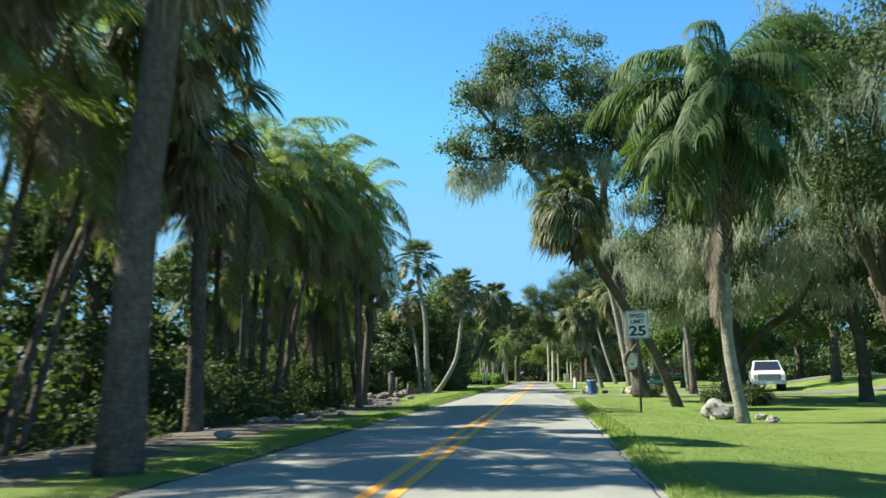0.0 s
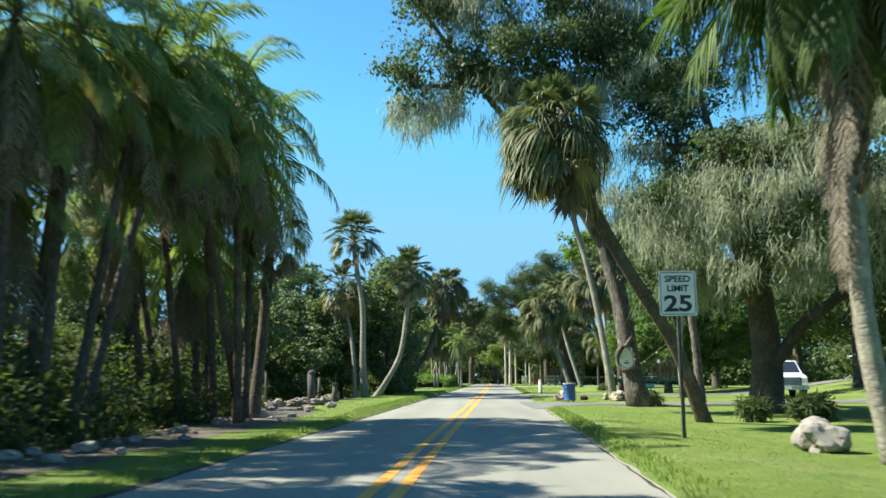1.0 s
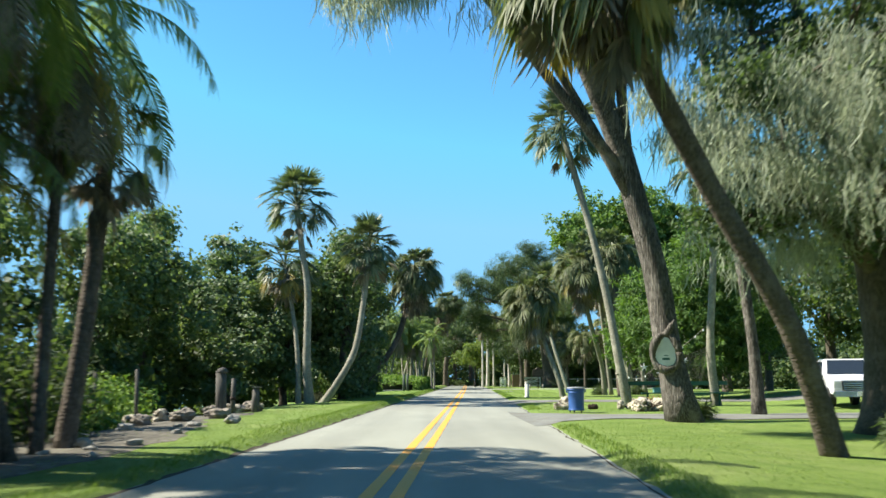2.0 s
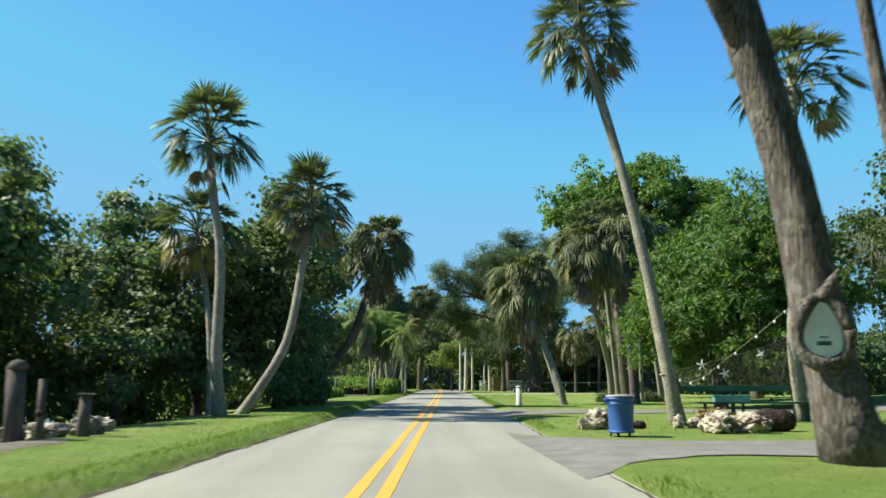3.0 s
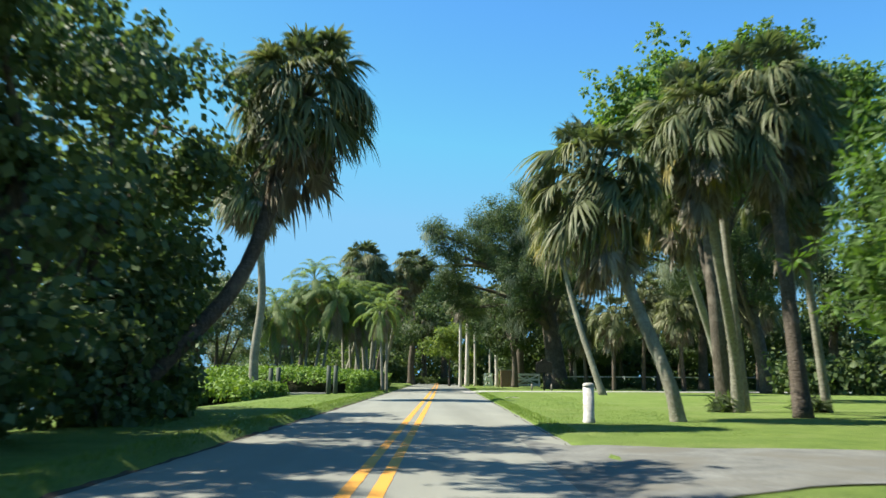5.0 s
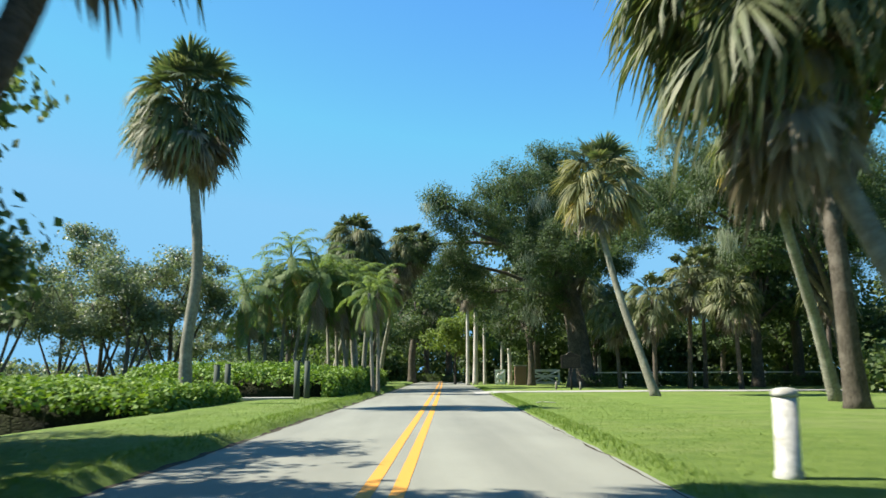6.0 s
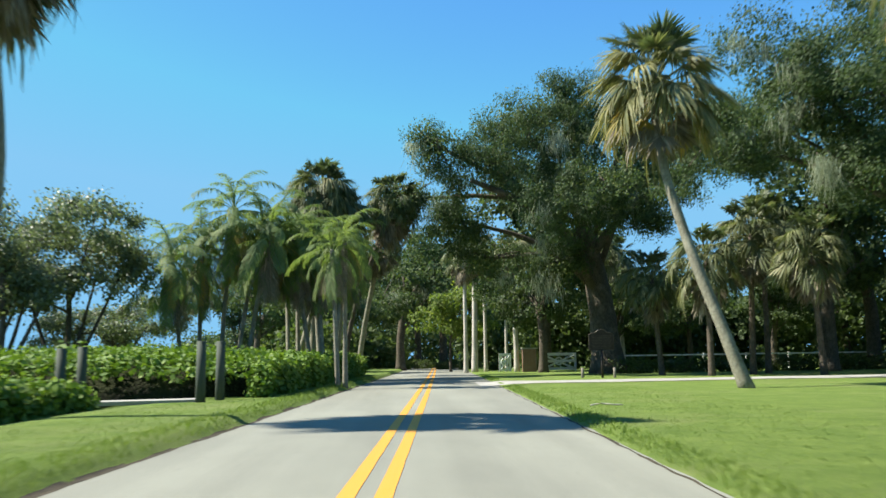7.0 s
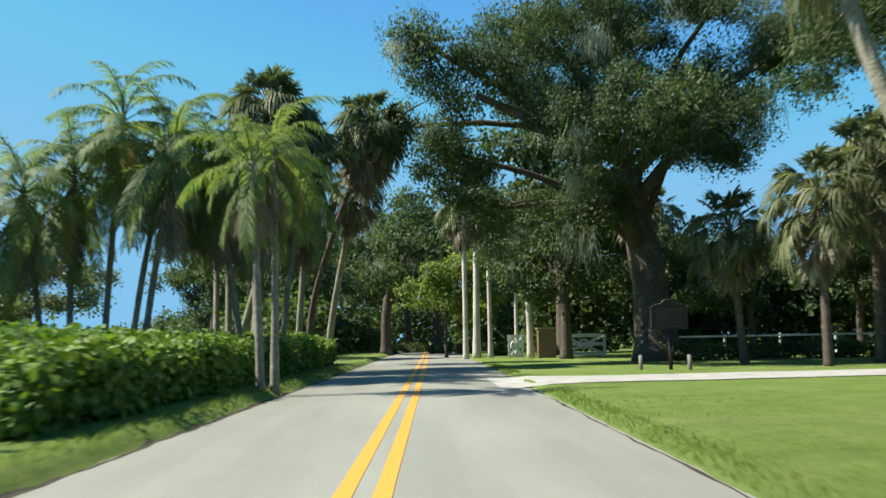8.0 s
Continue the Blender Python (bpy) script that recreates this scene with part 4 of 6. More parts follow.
date_clump(-9.3, 124.15, [(0, 0, -9.6, 122.92, 5.7), (0.8, -0.3, -8.4, 123.58, 6.2), (1.6, 0.2, -6.95, 123.64, 8.0), (2.2, 0.6, -5.86, 124.85, 7.46), (2.8, 0.0, -5.09, 122.69, 6.68)],
           "row of slender date palms with arching fronds behind a hedge", 50, 3.1, 28, 18, 3, 0.10, -80)
date_clump(-1.5, 116.3, [(0, 0, -1.75, 116.6, 5.2), (0.25, 0.4, -1.3, 117.2, 5.7)], "pair of date palms with pale thin trunks at the road's edge", 57, 2.05, 22, 16, 1, 0.09, -86)
date_clump(-3.7, 126.52, [(0.9, -1.6, -3.32, 125.33, 6.3), (0.6, -0.4, -3.8, 128.37, 7.07), (-0.6, 0.6, -4.68, 129.02, 7.65), (-1.2, 1.4, -5.47, 130.79, 7.46), (1.0, 1.6, -2.33, 131.32, 6.88), (0.3, -1.2, -4.3, 124.47, 6.68)],
           "clump of date palms with pale trunks at the road's edge", 60, 3.1, 36, 36, 1, 0.11, -88)
sabal_palm((-4.2, 131.57), (-3.66, 132.49, 9.9), "tall sabal palm with a full pale crown behind date palms", (), 0.18, 0.15, 2.6, 76, 40, seed=66)
sabal_palm((-5.6, 134.39), (-2.9, 133.59, 8.8), "tall sabal palm with a dense dark skirt", (), 0.18, 0.15, 2.4, 56, 60, seed=67)
sabal_palm((-2.8, 138.11), (0.23, 135.2, 10.13), "tall leaning sabal palm with a thick skirt at the road", [(-2.16, 137.58, 3.96)], 0.15, 0.13, 2.3, 56, 44, seed=68, bark=M_DARK_SHADED_PALM_BARK)
sabal_palm((-2.2, 142.56), (-0.55, 140.38, 8.42), "sabal palm with a leaning pale trunk", [(-1.67, 142.14, 3.47)], 0.18, 0.15, 2.0, 40, 26, seed=69)
sabal_palm((-3.4, 139.59), (-2.91, 139.68, 7.26), "sabal palm with a pale trunk in the grove", (), 0.16, 0.14, 2.0, 36, 24, seed=70)

# ---------------------------------------------------------------- palms on the lawn side
feather_palm((5.12, 26.88), (5.0, 27.29, 9.08), "queen palm with thin grey trunk and arching green fronds", "queen", [(4.82, 26.91, 1.99), (4.86, 26.99, 4.35)], 0.15, 0.17, 3.8, 72, 18, 0, 5.6, seed=71, low=-70, old=60)
sabal_palm((5.75, 39.35), (1.45, 36.77, 7.3), "slender leaning sabal palm with a bushy crown and dry skirt", [(4.75, 38.5, 1.99), (3.25, 37.83, 4.35)], 0.19, 0.17, 1.95, 70, 16, 0.4, 3, seed=72, bark=M_DARK_SHADED_PALM_BARK)
sabal_palm((6.82, 60.44), (4.61, 61.39, 11.55), "tall slender sabal palm leaning over the lawn", [(6.52, 60.29, 1.4), (6.1, 60.72, 4.64), (5.56, 61.0, 7.55)], 0.2, 0.13, 2.05, 46, 2, seed=73, airy=True)
sabal_palm((10.6, 60.89), (10.64, 60.3, 9.56), "tall sabal palm with a grey trunk and spare crown", [(10.44, 60.82, 2.48), (10.64, 60.55, 5.91)], 0.18, 0.13, 2.15, 36, 1, seed=74, airy=True)
sabal_palm((6.9, 79.45), (5.23, 80.43, 5.72), "leaning sabal palm with a heavy dry skirt", [(6.6, 79.45, 1.2), (5.75, 80.09, 3.76)], 0.17, 0.14, 2.25, 76, 44, 0.4, 3, seed=75)
sabal_palm((11.1, 81.82), (10.77, 82.49, 8.7), "dark sabal palm trunk with a hanging crown", (), 0.22, 0.17, 2.35, 64, 34, 0.5, seed=77, bark=M_DARK_SHADED_PALM_BARK)
sabal_palm((10.7, 85.54), (8.83, 82.87, 7.94), "sabal palm leaning out of a cluster with a shaggy skirt", [(10.45, 85.14, 2.19), (9.38, 83.34, 5.13)], 0.17, 0.14, 2.35, 64, 36, 0.5, 2, seed=78)
sabal_palm((11.4, 86.72), (10.36, 85.83, 9.37), "tall sabal palm in a cluster with a shaggy dry skirt", (), 0.14, 0.13, 2.35, 64, 34, 0.5, seed=79)
sabal_palm((13.6, 85.54), (12.34, 84.55, 8.42), "sabal palm with a pale straight trunk", (), 0.13, 0.12, 2.3, 60, 30, seed=80)
sabal_palm((12.2, 84.65), (12.01, 84.05, 6.3), "slender sabal palm in a cluster", (), 0.10, 0.10, 1.9, 34, 30, seed=83)
sabal_palm((11.9, 110.19), (9.95, 112.2, 9.9), "leaning sabal palm with a golden dry skirt on the lawn", [(11.35, 110.5, 1.79), (10.58, 111.22, 4.74), (9.97, 111.81, 7.84)], 0.2, 0.13, 2.65, 54, 16, 0.2, 8, seed=81, airy=True, golden=True)
sabal_palm((16.6, 102.47), (13.49, 100.08, 9.37), "sabal palm with long pale hanging skirt", [(15.69, 101.85, 2.98), (14.38, 100.83, 6.3)], 0.22, 0.18, 2.5, 44, 60, 0.4, 14, seed=82)
for i, (x, y, nz, s) in enumerate([(16.2, 125.6, 5.2, 2.3), (19.0, 127.4, 6.6, 2.5), (21.4, 124.6, 5.6, 2.4), (21.0, 130.2, 7.6, 2.5), (27.4, 125.2, 6.4, 2.4), (14.9, 129.6, 4.6, 2.2)]):
    sabal_palm((x, y), (x + 0.3 * math.sin(i * 2.2), y, nz), "dark fan palm in the shade of large oaks", (), 0.15, 0.13, s, 44, 18, seed=90 + i, bark=M_DARK_SHADED_PALM_BARK)
# pale straight trunks at the gate
for i, (x, y, nz, r) in enumerate([(5.65, 149.24, 8.5, 0.16), (6.40, 150.43, 9.2, 0.22), (7.35, 151.17, 8.8, 0.14), (9.25, 147.02, 8.6, 0.18), (8.75, 149.39, 8.0, 0.12), (14.95, 144.79, 8.0, 0.2), (17.55, 148.5, 8.0, 0.17)]):
    sabal_palm((x, y), (x + 0.15 * math.sin(i * 1.7), y, nz), "palm with a straight pale trunk near the white gate", (), r, r * 0.85, 2.1, 32, 20, seed=110 + i, bark=M_PALE_BARK)

# ---------------------------------------------------------------- oaks hung with moss
broad_tree((5.6, 47.97), "stout leaning oak whose high crown hangs over the road", [(5.32, 48.29, 1.89), (5.09, 48.5, 4.16), (4.63, 48.54, 6.1), (4.01, 48.29, 8.22), (2.32, 46.84, 11.64)], 0.38, 0.3,
           [(-2.79, 45.12, 15.27, 1.4, 1.5, 1.7), (-0.77, 45.45, 17.01, 2.2, 2.0, 1.7), (2.29, 45.87, 16.83, 2.6, 2.4, 2.0), (-3.11, 44.8, 12.02, 1.0, 1.1, 1.7), (-0.59, 44.91, 13.14, 2.0, 1.8, 1.5), (2.12, 45.19, 12.95, 2.2, 2.2, 1.8), (4.99, 46.32, 15.36, 2.4, 2.4, 2.2), (4.44, 45.49, 12.95, 1.8, 1.8, 1.4)],
           M_OAK, 1150, 44, 0.115, 0.5, 620, 1.2, 15, seed=206, core=0.3, bark=M_FURROWED_BARK,
           moss_blobs=[(-3.02, 44.73, 11.26, 0.9, 0.9, 1.2), (-0.39, 44.78, 11.83, 2.0, 1.4, 0.9), (2.13, 45.04, 11.45, 2.0, 1.6, 1.0), (-0.97, 45.08, 14.81, 2.2, 1.6, 1.4), (4.6, 44.6, 12.6, 2.0, 1.6, 1.6), (4.9, 45.2, 15.2, 2.2, 1.8, 1.8)])
broad_tree((9.1, 44.1), "large live oak with a dark trunk hung with grey moss", [(9.35, 44.29, 1.99), (9.2, 44.34, 4.16), (8.85, 44.25, 6.3)], 0.55, 0.4,
           [(6.86, 40.2, 7.46, 2.4, 2.2, 1.8), (10.27, 41.63, 8.42, 3.0, 2.8, 2.4), (12.72, 45.32, 8.22, 3.0, 3.2, 2.4), (9.15, 46.42, 10.32, 2.6, 1.8, 2.0), (6.44, 43.95, 9.37, 2.4, 2.2, 1.9),
            (10.25, 37.25, 9.18, 2.8, 2.4, 2.2), (7.35, 44.22, 12.2, 2.4, 2.0, 1.9), (5.91, 40.91, 5.52, 1.6, 1.5, 1.3), (7.51, 40.52, 4.55, 1.8, 1.5, 1.0), (5.34, 42.26, 4.16, 1.1, 1.1, 0.8), (8.87, 39.13, 5.52, 1.8, 1.5, 1.0)], M_OAK, 1100, 44, 0.115, 0.5, 1500, 0.95, 14, seed=201, core=0.0,
           extra=[([(9.4, 44.1, 1.4), (10.52, 43.64, 2.98), (12.07, 43.45, 4.16), (13.39, 43.91, 5.91)], 0.24, 0.1), ([(9.12, 44.29, 3.57), (7.89, 42.37, 5.33), (6.49, 40.7, 6.49)], 0.22, 0.08)],
           moss_blobs=[(5.71, 40.37, 6.1, 1.9, 1.8, 2.2), (4.9, 42.28, 7.46, 1.8, 1.6, 1.6), (8.45, 38.62, 6.49, 2.6, 2.0, 2.4), (6.49, 43.95, 6.3, 2.4, 2.0, 2.2), (12.01, 41.26, 6.1, 2.6, 2.2, 2.0), (5.93, 41.97, 4.16, 1.4, 1.4, 1.0), (7.9, 38.14, 4.55, 1.6, 1.2, 1.0)])
broad_tree((8.9, 51.4), "slender grey oak leaning over the drive with a high crown", [(8.75, 51.4, 3.0), (8.2, 51.4, 7.5), (7.6, 51.2, 12.0)], 0.18, 0.13,
           [(7.4, 51.0, 14.2, 1.7, 1.6, 1.2), (8.8, 50.8, 14.6, 1.6, 1.6, 1.2)], M_OAK, 200, 44, 0.115, 0.45, 0, seed=203, bark=M_FURROWED_BARK)
broad_tree((12.6, 33.41), "live oak with hanging moss on the lawn", [(12.42, 33.78, 2.39), (11.96, 34.28, 4.55)], 0.34, 0.26,
           [(10.37, 32.68, 8.03, 2.8, 2.6, 2.2), (13.2, 35.69, 8.42, 3.4, 3.2, 2.6), (11.19, 38.1, 10.32, 3.0, 3.0, 2.2), (10.31, 29.91, 10.13, 2.6, 2.6, 2.4), (14.2, 31.18, 7.84, 2.6, 2.6, 2.4), (10.82, 34.61, 12.58, 2.6, 2.2, 1.8), (9.4, 32.6, 12.4, 2.2, 2.0, 2.0), (12.2, 32.2, 12.6, 2.6, 2.4, 2.2)], M_OAK, 1100, 44, 0.115, 0.55, 900, 1.3, 14, seed=204, core=0.3)
broad_tree((14.2, 41.58), "oak trunk in shade beside a parked pickup", [(14.21, 41.8, 2.39), (13.82, 42.34, 4.94)], 0.28, 0.2,
           [(14.13, 43.0, 7.26, 2.8, 2.8, 2.2), (16.17, 44.53, 7.65, 3.0, 3.0, 2.6)], M_OAK, 380, 26, 0.17, 0.55, 160, 1.9, 14, seed=205)

# ---------------------------------------------------------------- dense trees
broad_tree((12.8, 73.66), "dense round mango tree with bright green glossy leaves", [(12.75, 73.8, 1.59), (12.69, 73.97, 3.37)], 0.28, 0.22,
           [(13.42, 73.85, 5.23, 3.7, 3.6, 3.4), (10.8, 73.42, 3.86, 1.6, 1.8, 1.8), (15.21, 73.52, 4.94, 3.2, 3.0, 3.6), (12.39, 71.62, 3.67, 2.2, 1.8, 1.9), (15.1, 74.1, 7.84, 2.8, 2.8, 1.9)], M_MANGO, 2300, 24, 0.27, 0.16, seed=211, whorl=1.2,
           name="mango_tree", shell=0.8, width=0.15, up=0.3)
broad_tree((14.2, 96.23), "tall broad tree with a rounded green crown", [(13.9, 96.06, 2.98), (13.7, 96.31, 8.8)], 0.36, 0.26,
           [(15.24, 96.42, 14.44, 4.4, 3.4, 2.6), (11.05, 95.97, 12.86, 2.2, 2.2, 1.9), (19.91, 97.07, 13.51, 2.6, 2.8, 2.0), (12.66, 96.05, 10.7, 2.6, 2.6, 2.0), (17.11, 96.11, 11.26, 3.0, 2.8, 2.2)], M_MANGO, 1900, 28, 0.22, 0.24, seed=212, whorl=1.0, name="broadleaf_tree", shell=0.6, width=0.4)


def grape_tree(x, y, h, seed, wide=3.0, leaf=None, label="dense sea grape tree with broad dark leaves over the verge", core=0.2, clumps=460):
    rng = random.Random(seed)
    blobs = [(x + rng.uniform(-1, 1) * wide * 0.5, y + rng.uniform(-1, 1) * wide * 0.6, h * k, wide * rng.uniform(0.5, 0.75), wide * rng.uniform(0.55, 0.8), h * rng.uniform(0.16, 0.22)) for k in (0.22, 0.34, 0.48, 0.6, 0.72, 0.82)]
    return broad_tree((x, y), label, [(x, y, h * 0.25), (x + 0.2, y, h * 0.5)], 0.2, 0.14, blobs, leaf or M_GRAPE, clumps, 30, 0.16, 0.5, seed=seed, core=core, name="sea_grape_tree", shell=0.55, width=0.6)


for i, (x, y, h) in enumerate([(-15.4, 60.14, 7.2), (-11.5, 68.01, 7.0), (-6.2, 71.58, 9.2), (-6.4, 76.03, 9.6), (-8.2, 82.57, 7.6), (-17.6, 54.05, 8.4), (-14.5, 63.86, 9.0), (-13.0, 74.25, 10.2), (-17.5, 68.31, 10.6), (-9.2, 70.6, 6.4)]):
    grape_tree(x, y, h, 220 + i)


def mangrove(x, y, h, seed, wide=3.2):
    rng = random.Random(seed)
    blobs = [(x + rng.uniform(-1, 1) * wide, y + rng.uniform(-1, 1) * wide, h * rng.uniform(0.4, 0.92), wide * rng.uniform(0.4, 0.7), wide * rng.uniform(0.4, 0.7), h * rng.uniform(0.08, 0.14)) for _ in range(9)]
    fork = [([(x, y, 0.0), (x + s * 0.9, y + 0.4, h * 0.25), (x + s * 2.0, y + 0.6, h * 0.6)], 0.11, 0.05) for s in (-1, 0.6, 1.1)]
    return broad_tree((x, y), "spreading mangrove with bare forked trunks and grey-green leaves", [(x + 0.3, y, h * 0.3), (x + 0.2, y, h * 0.6)], 0.14, 0.1, blobs, M_MANGROVE, 560, 34, 0.12, 0.5, seed=seed, name="mangrove_tree", extra=fork)


for i, (x, y, h) in enumerate([(-13.9, 121.5, 8.2), (-15.5, 118.8, 8.4), (-19.0, 124.74, 10.4), (-22.0, 117.32, 9.6), (-25.0, 133.65, 8.0), (-17.0, 136.62, 5.6), (-29.0, 124.74, 9.0)]):
    mangrove(x, y, h, 240 + i)

# the great oak by the drive and its neighbours
broad_tree((13.6, 136.47), "huge live oak with a massive dark trunk and spreading limbs", [(13.41, 136.6, 2.98), (13.03, 136.58, 5.91), (12.14, 136.0, 9.18)], 0.95, 0.6,
           [(11.65, 134.88, 12.95, 4.4, 4.0, 3.0), (6.34, 131.82, 12.02, 3.0, 3.0, 2.4), (2.95, 130.43, 12.95, 1.7, 1.9, 1.6), (8.13, 133.6, 14.99, 2.8, 2.8, 2.0), (4.33, 134.53, 9.37, 2.6, 2.8, 1.9), (16.01, 135.59, 12.58, 3.6, 3.4, 2.6),
            (9.41, 130.04, 8.99, 2.6, 2.4, 1.8), (12.21, 129.43, 10.32, 2.8, 2.6, 2.0), (11.54, 135.25, 16.64, 3.2, 3.2, 1.9), (19.32, 134.25, 14.07, 3.2, 3.0, 2.0), (16.8, 135.27, 16.83, 3.0, 3.0, 2.0), (22.14, 133.64, 15.36, 3.0, 3.0, 2.2), (6.51, 136.56, 7.26, 2.4, 2.2, 1.5), (10.24, 135.04, 6.88, 2.0, 2.0, 1.4), (1.21, 134.66, 10.7, 1.6, 1.8, 1.6), (15.07, 131.56, 9.37, 1.8, 1.8, 1.4)], M_OAK, 2100, 84, 0.10, 0.6, 300, 1.9, 14, seed=251, core=0.6, tuft=0.6,
           extra=[([(13.05, 136.5, 5.13), (10.8, 134.44, 8.42), (7.83, 132.53, 10.13), (4.9, 130.99, 11.08)], 0.4, 0.14), ([(12.59, 136.11, 7.26), (14.66, 135.16, 9.75), (17.04, 133.83, 11.26)], 0.34, 0.12)])
broad_tree((25.0, 117.32), "live oak with moss-hung limbs beyond the lawn", [(24.62, 117.59, 2.98), (24.05, 117.57, 5.91)], 0.5, 0.36,
           [(20.41, 116.19, 11.64, 3.6, 3.4, 3.0), (24.23, 118.51, 12.58, 4.4, 4.0, 3.2), (17.4, 117.88, 13.7, 2.8, 2.8, 2.4), (28.17, 119.9, 11.64, 4.0, 4.0, 3.2), (21.67, 118.75, 14.99, 3.4, 3.4, 2.2), (17.15, 118.33, 10.7, 3.0, 2.8, 2.6), (14.44, 119.48, 10.32, 2.2, 2.0, 1.6), (19.6, 116.62, 8.42, 2.6, 2.6, 2.0), (24.49, 115.88, 8.42, 3.0, 2.6, 2.0)], M_OAK, 1300, 80, 0.10, 0.6, 340, 1.9, 11, seed=252, core=0.6, tuft=0.6)


def far_oak(x, y, s, seed, leaf, label, moss=90):
    rng = random.Random(seed)
    blobs = [(x + rng.uniform(-3.2, 3.2) * s, y + rng.uniform(-2.5, 2.5) * s, rng.uniform(4.6, 9.4) * s, rng.uniform(1.8, 3.0) * s, rng.uniform(1.8, 2.8) * s, rng.uniform(1.3, 2.1) * s) for _ in range(8)]
    return broad_tree((x, y), label, [(x, y, 2.4 * s), (x + 0.4, y, 4.8 * s)], 0.34 * s, 0.24 * s, blobs, leaf, 380, 26, 0.22, 0.65, moss, 1.8, 7, seed=seed, core=0.5)


OAK_A = far_oak(0.6, 167.81, 1.3, 261, M_OAK, "dark oak with hanging moss at the road's far end")
OAK_B = far_oak(-7.5, 154.44, 1.05, 262, M_OAK, "dark oak behind the date palms")
OAK_C = far_oak(20.5, 89.1, 1.0, 263, M_BUSH, "green shade tree behind the palms", 20)
for base, spots in ((OAK_A, [(-3.5, 187.11, 40), (10.5, 181.17, 150), (14.0, 166.32, 250), (2.5, 184.14, 90), (-10, 204.93, 200), (12, 215.33, 300), (-1, 245.03, 20)]),
                    (OAK_B, [(-13, 166.32, 80), (-5.0, 172.26, 200), (-20, 193.05, 20), (-8.0, 178.2, 300)]),
                    (OAK_C, [(27, 98.01, 130), (23, 77.22, 220), (31, 84.65, 320), (20, 60.89, 70), (30, 74.25, 170), (34, 71.28, 250), (45, 108.41, 20), (25, 49.01, 300), (20, 40.1, 90), (27, 38.61, 200), (22, 26.73, 10)])):
    for x, y, a in spots:
        copy_thing(base, pose(x, y, ground_z(x, y), 0, 0, a))
for x, y, a, k in ((12.5, 153.7, 30, 1.4), (10.6, 143.2, 130, 0.85), (5.0, 173.75, 260, 1.25), (25.5, 132.17, 70, 1.2), (30.5, 136.62, 190, 1.25), (35.5, 129.2, 310, 1.2), (17.0, 147.76, 100, 0.62), (21.5, 144.79, 220, 0.62), (27.0, 143.3, 20, 0.65), (33.0, 144.79, 140, 0.7)):
    copy_thing(OAK_B, pose(x, y, ground_z(x, y), 0, 0, a) @ Matrix.Scale(k, 4))
broad_tree((4.8, 155.33), "bright yellow-green young tree where the road bends", [(4.79, 155.51, 1.99), (4.87, 155.66, 3.57)], 0.12, 0.09,
           [(4.37, 155.75, 4.55, 2.2, 2.0, 1.4), (5.93, 156.22, 6.3, 1.9, 1.8, 1.3), (6.56, 155.96, 3.57, 1.5, 1.5, 1.1)], M_YOUNG, 330, 22, 0.2, 0.5, seed=271, name="young_tree")

def woods(x0, y0, x1, y1, h, deep, n, seed, label, leaf, size=0.32):
    """A far belt of undergrowth and low crowns along a line."""
    rng = np.random.default_rng(seed)
    ob = thing("woods", x0, y0, label, "woods", kind="stuff")
    d = np.array((x1 - x0, y1 - y0)) / math.hypot(x1 - x0, y1 - y0)
    n = int(n * 1.3)
    t = rng.random(n)
    off = rng.normal(size=n) * deep * 0.35
    top = h * (0.72 + 0.3 * np.array([noise.noise((v * math.hypot(x1 - x0, y1 - y0) * 0.16, seed, 0.0)) for v in t]))
    c = np.stack([(x1 - x0) * t - d[1] * off, (y1 - y0) * t + d[0] * off, top * rng.random(n) ** 0.75], 1)
    v, f = leaf_cloud(rng, c, 9, size, size * 2.4, 0.5, 0.5)
    tagged(child("foliage", quad_mesh("woods_foliage", v, f, leaf, False), ob), kind="stuff")


woods(-16, 196.02, 24, 196.02, 9.0, 6, 1500, 801, "dark undergrowth closing the view at the road's end", M_OAK, 0.46)
woods(7, 179.69, 32, 176.72, 7.5, 4, 700, 815, "dark growth under the oaks beyond the gate", M_OAK, 0.42)
woods(-14, 175.23, 0, 181.17, 6.0, 4, 500, 816, "dark growth under the oaks beside the road", M_OAK, 0.42)
woods(11, 160.38, 40, 157.41, 8.5, 4, 1200, 802, "dark undergrowth beyond the white gate", M_OAK, 0.42)
woods(18, 152.96, 46, 147.02, 9.0, 3, 2000, 803, "dark undergrowth behind the white fence", M_OAK, 0.34)
woods(42, 148.5, 44, 14.85, 7.0, 6, 1500, 804, "dense green undergrowth across the lawns", M_OAK)
woods(-5, 145.53, -9, 190.08, 5.0, 4, 700, 805, "dark undergrowth left of the road's end", M_BUSH)
woods(29, 92.07, 33, 50.49, 4.2, 3, 700, 813, "dark undergrowth in the shade of trees past the lawn", M_OAK)
woods(32, 145.53, 50, 118.8, 8.5, 4, 1100, 818, "dark dense trees closing the lawn", M_OAK, 0.36)
woods(24, 114.35, 40, 109.89, 3.6, 3, 500, 814, "dark low growth past the wide lawn", M_OAK)
woods(30, 17.82, 46, -17.82, 7.0, 6, 600, 806, "dense green undergrowth by the lawn", M_BUSH)
woods(-160, 29.7, -190, 490.05, 9.0, 16, 1300, 807, "hazy line of mangroves across the river", M_MANGROVE, 1.6)
woods(-58, 89.1, -48, 166.32, 4.6, 6, 1000, 811, "low mangroves out on the river bank", M_MANGROVE, 0.5)
woods(-46, 148.5, -14, 178.2, 4.4, 5, 900, 808, "low mangroves along the river bank", M_MANGROVE)
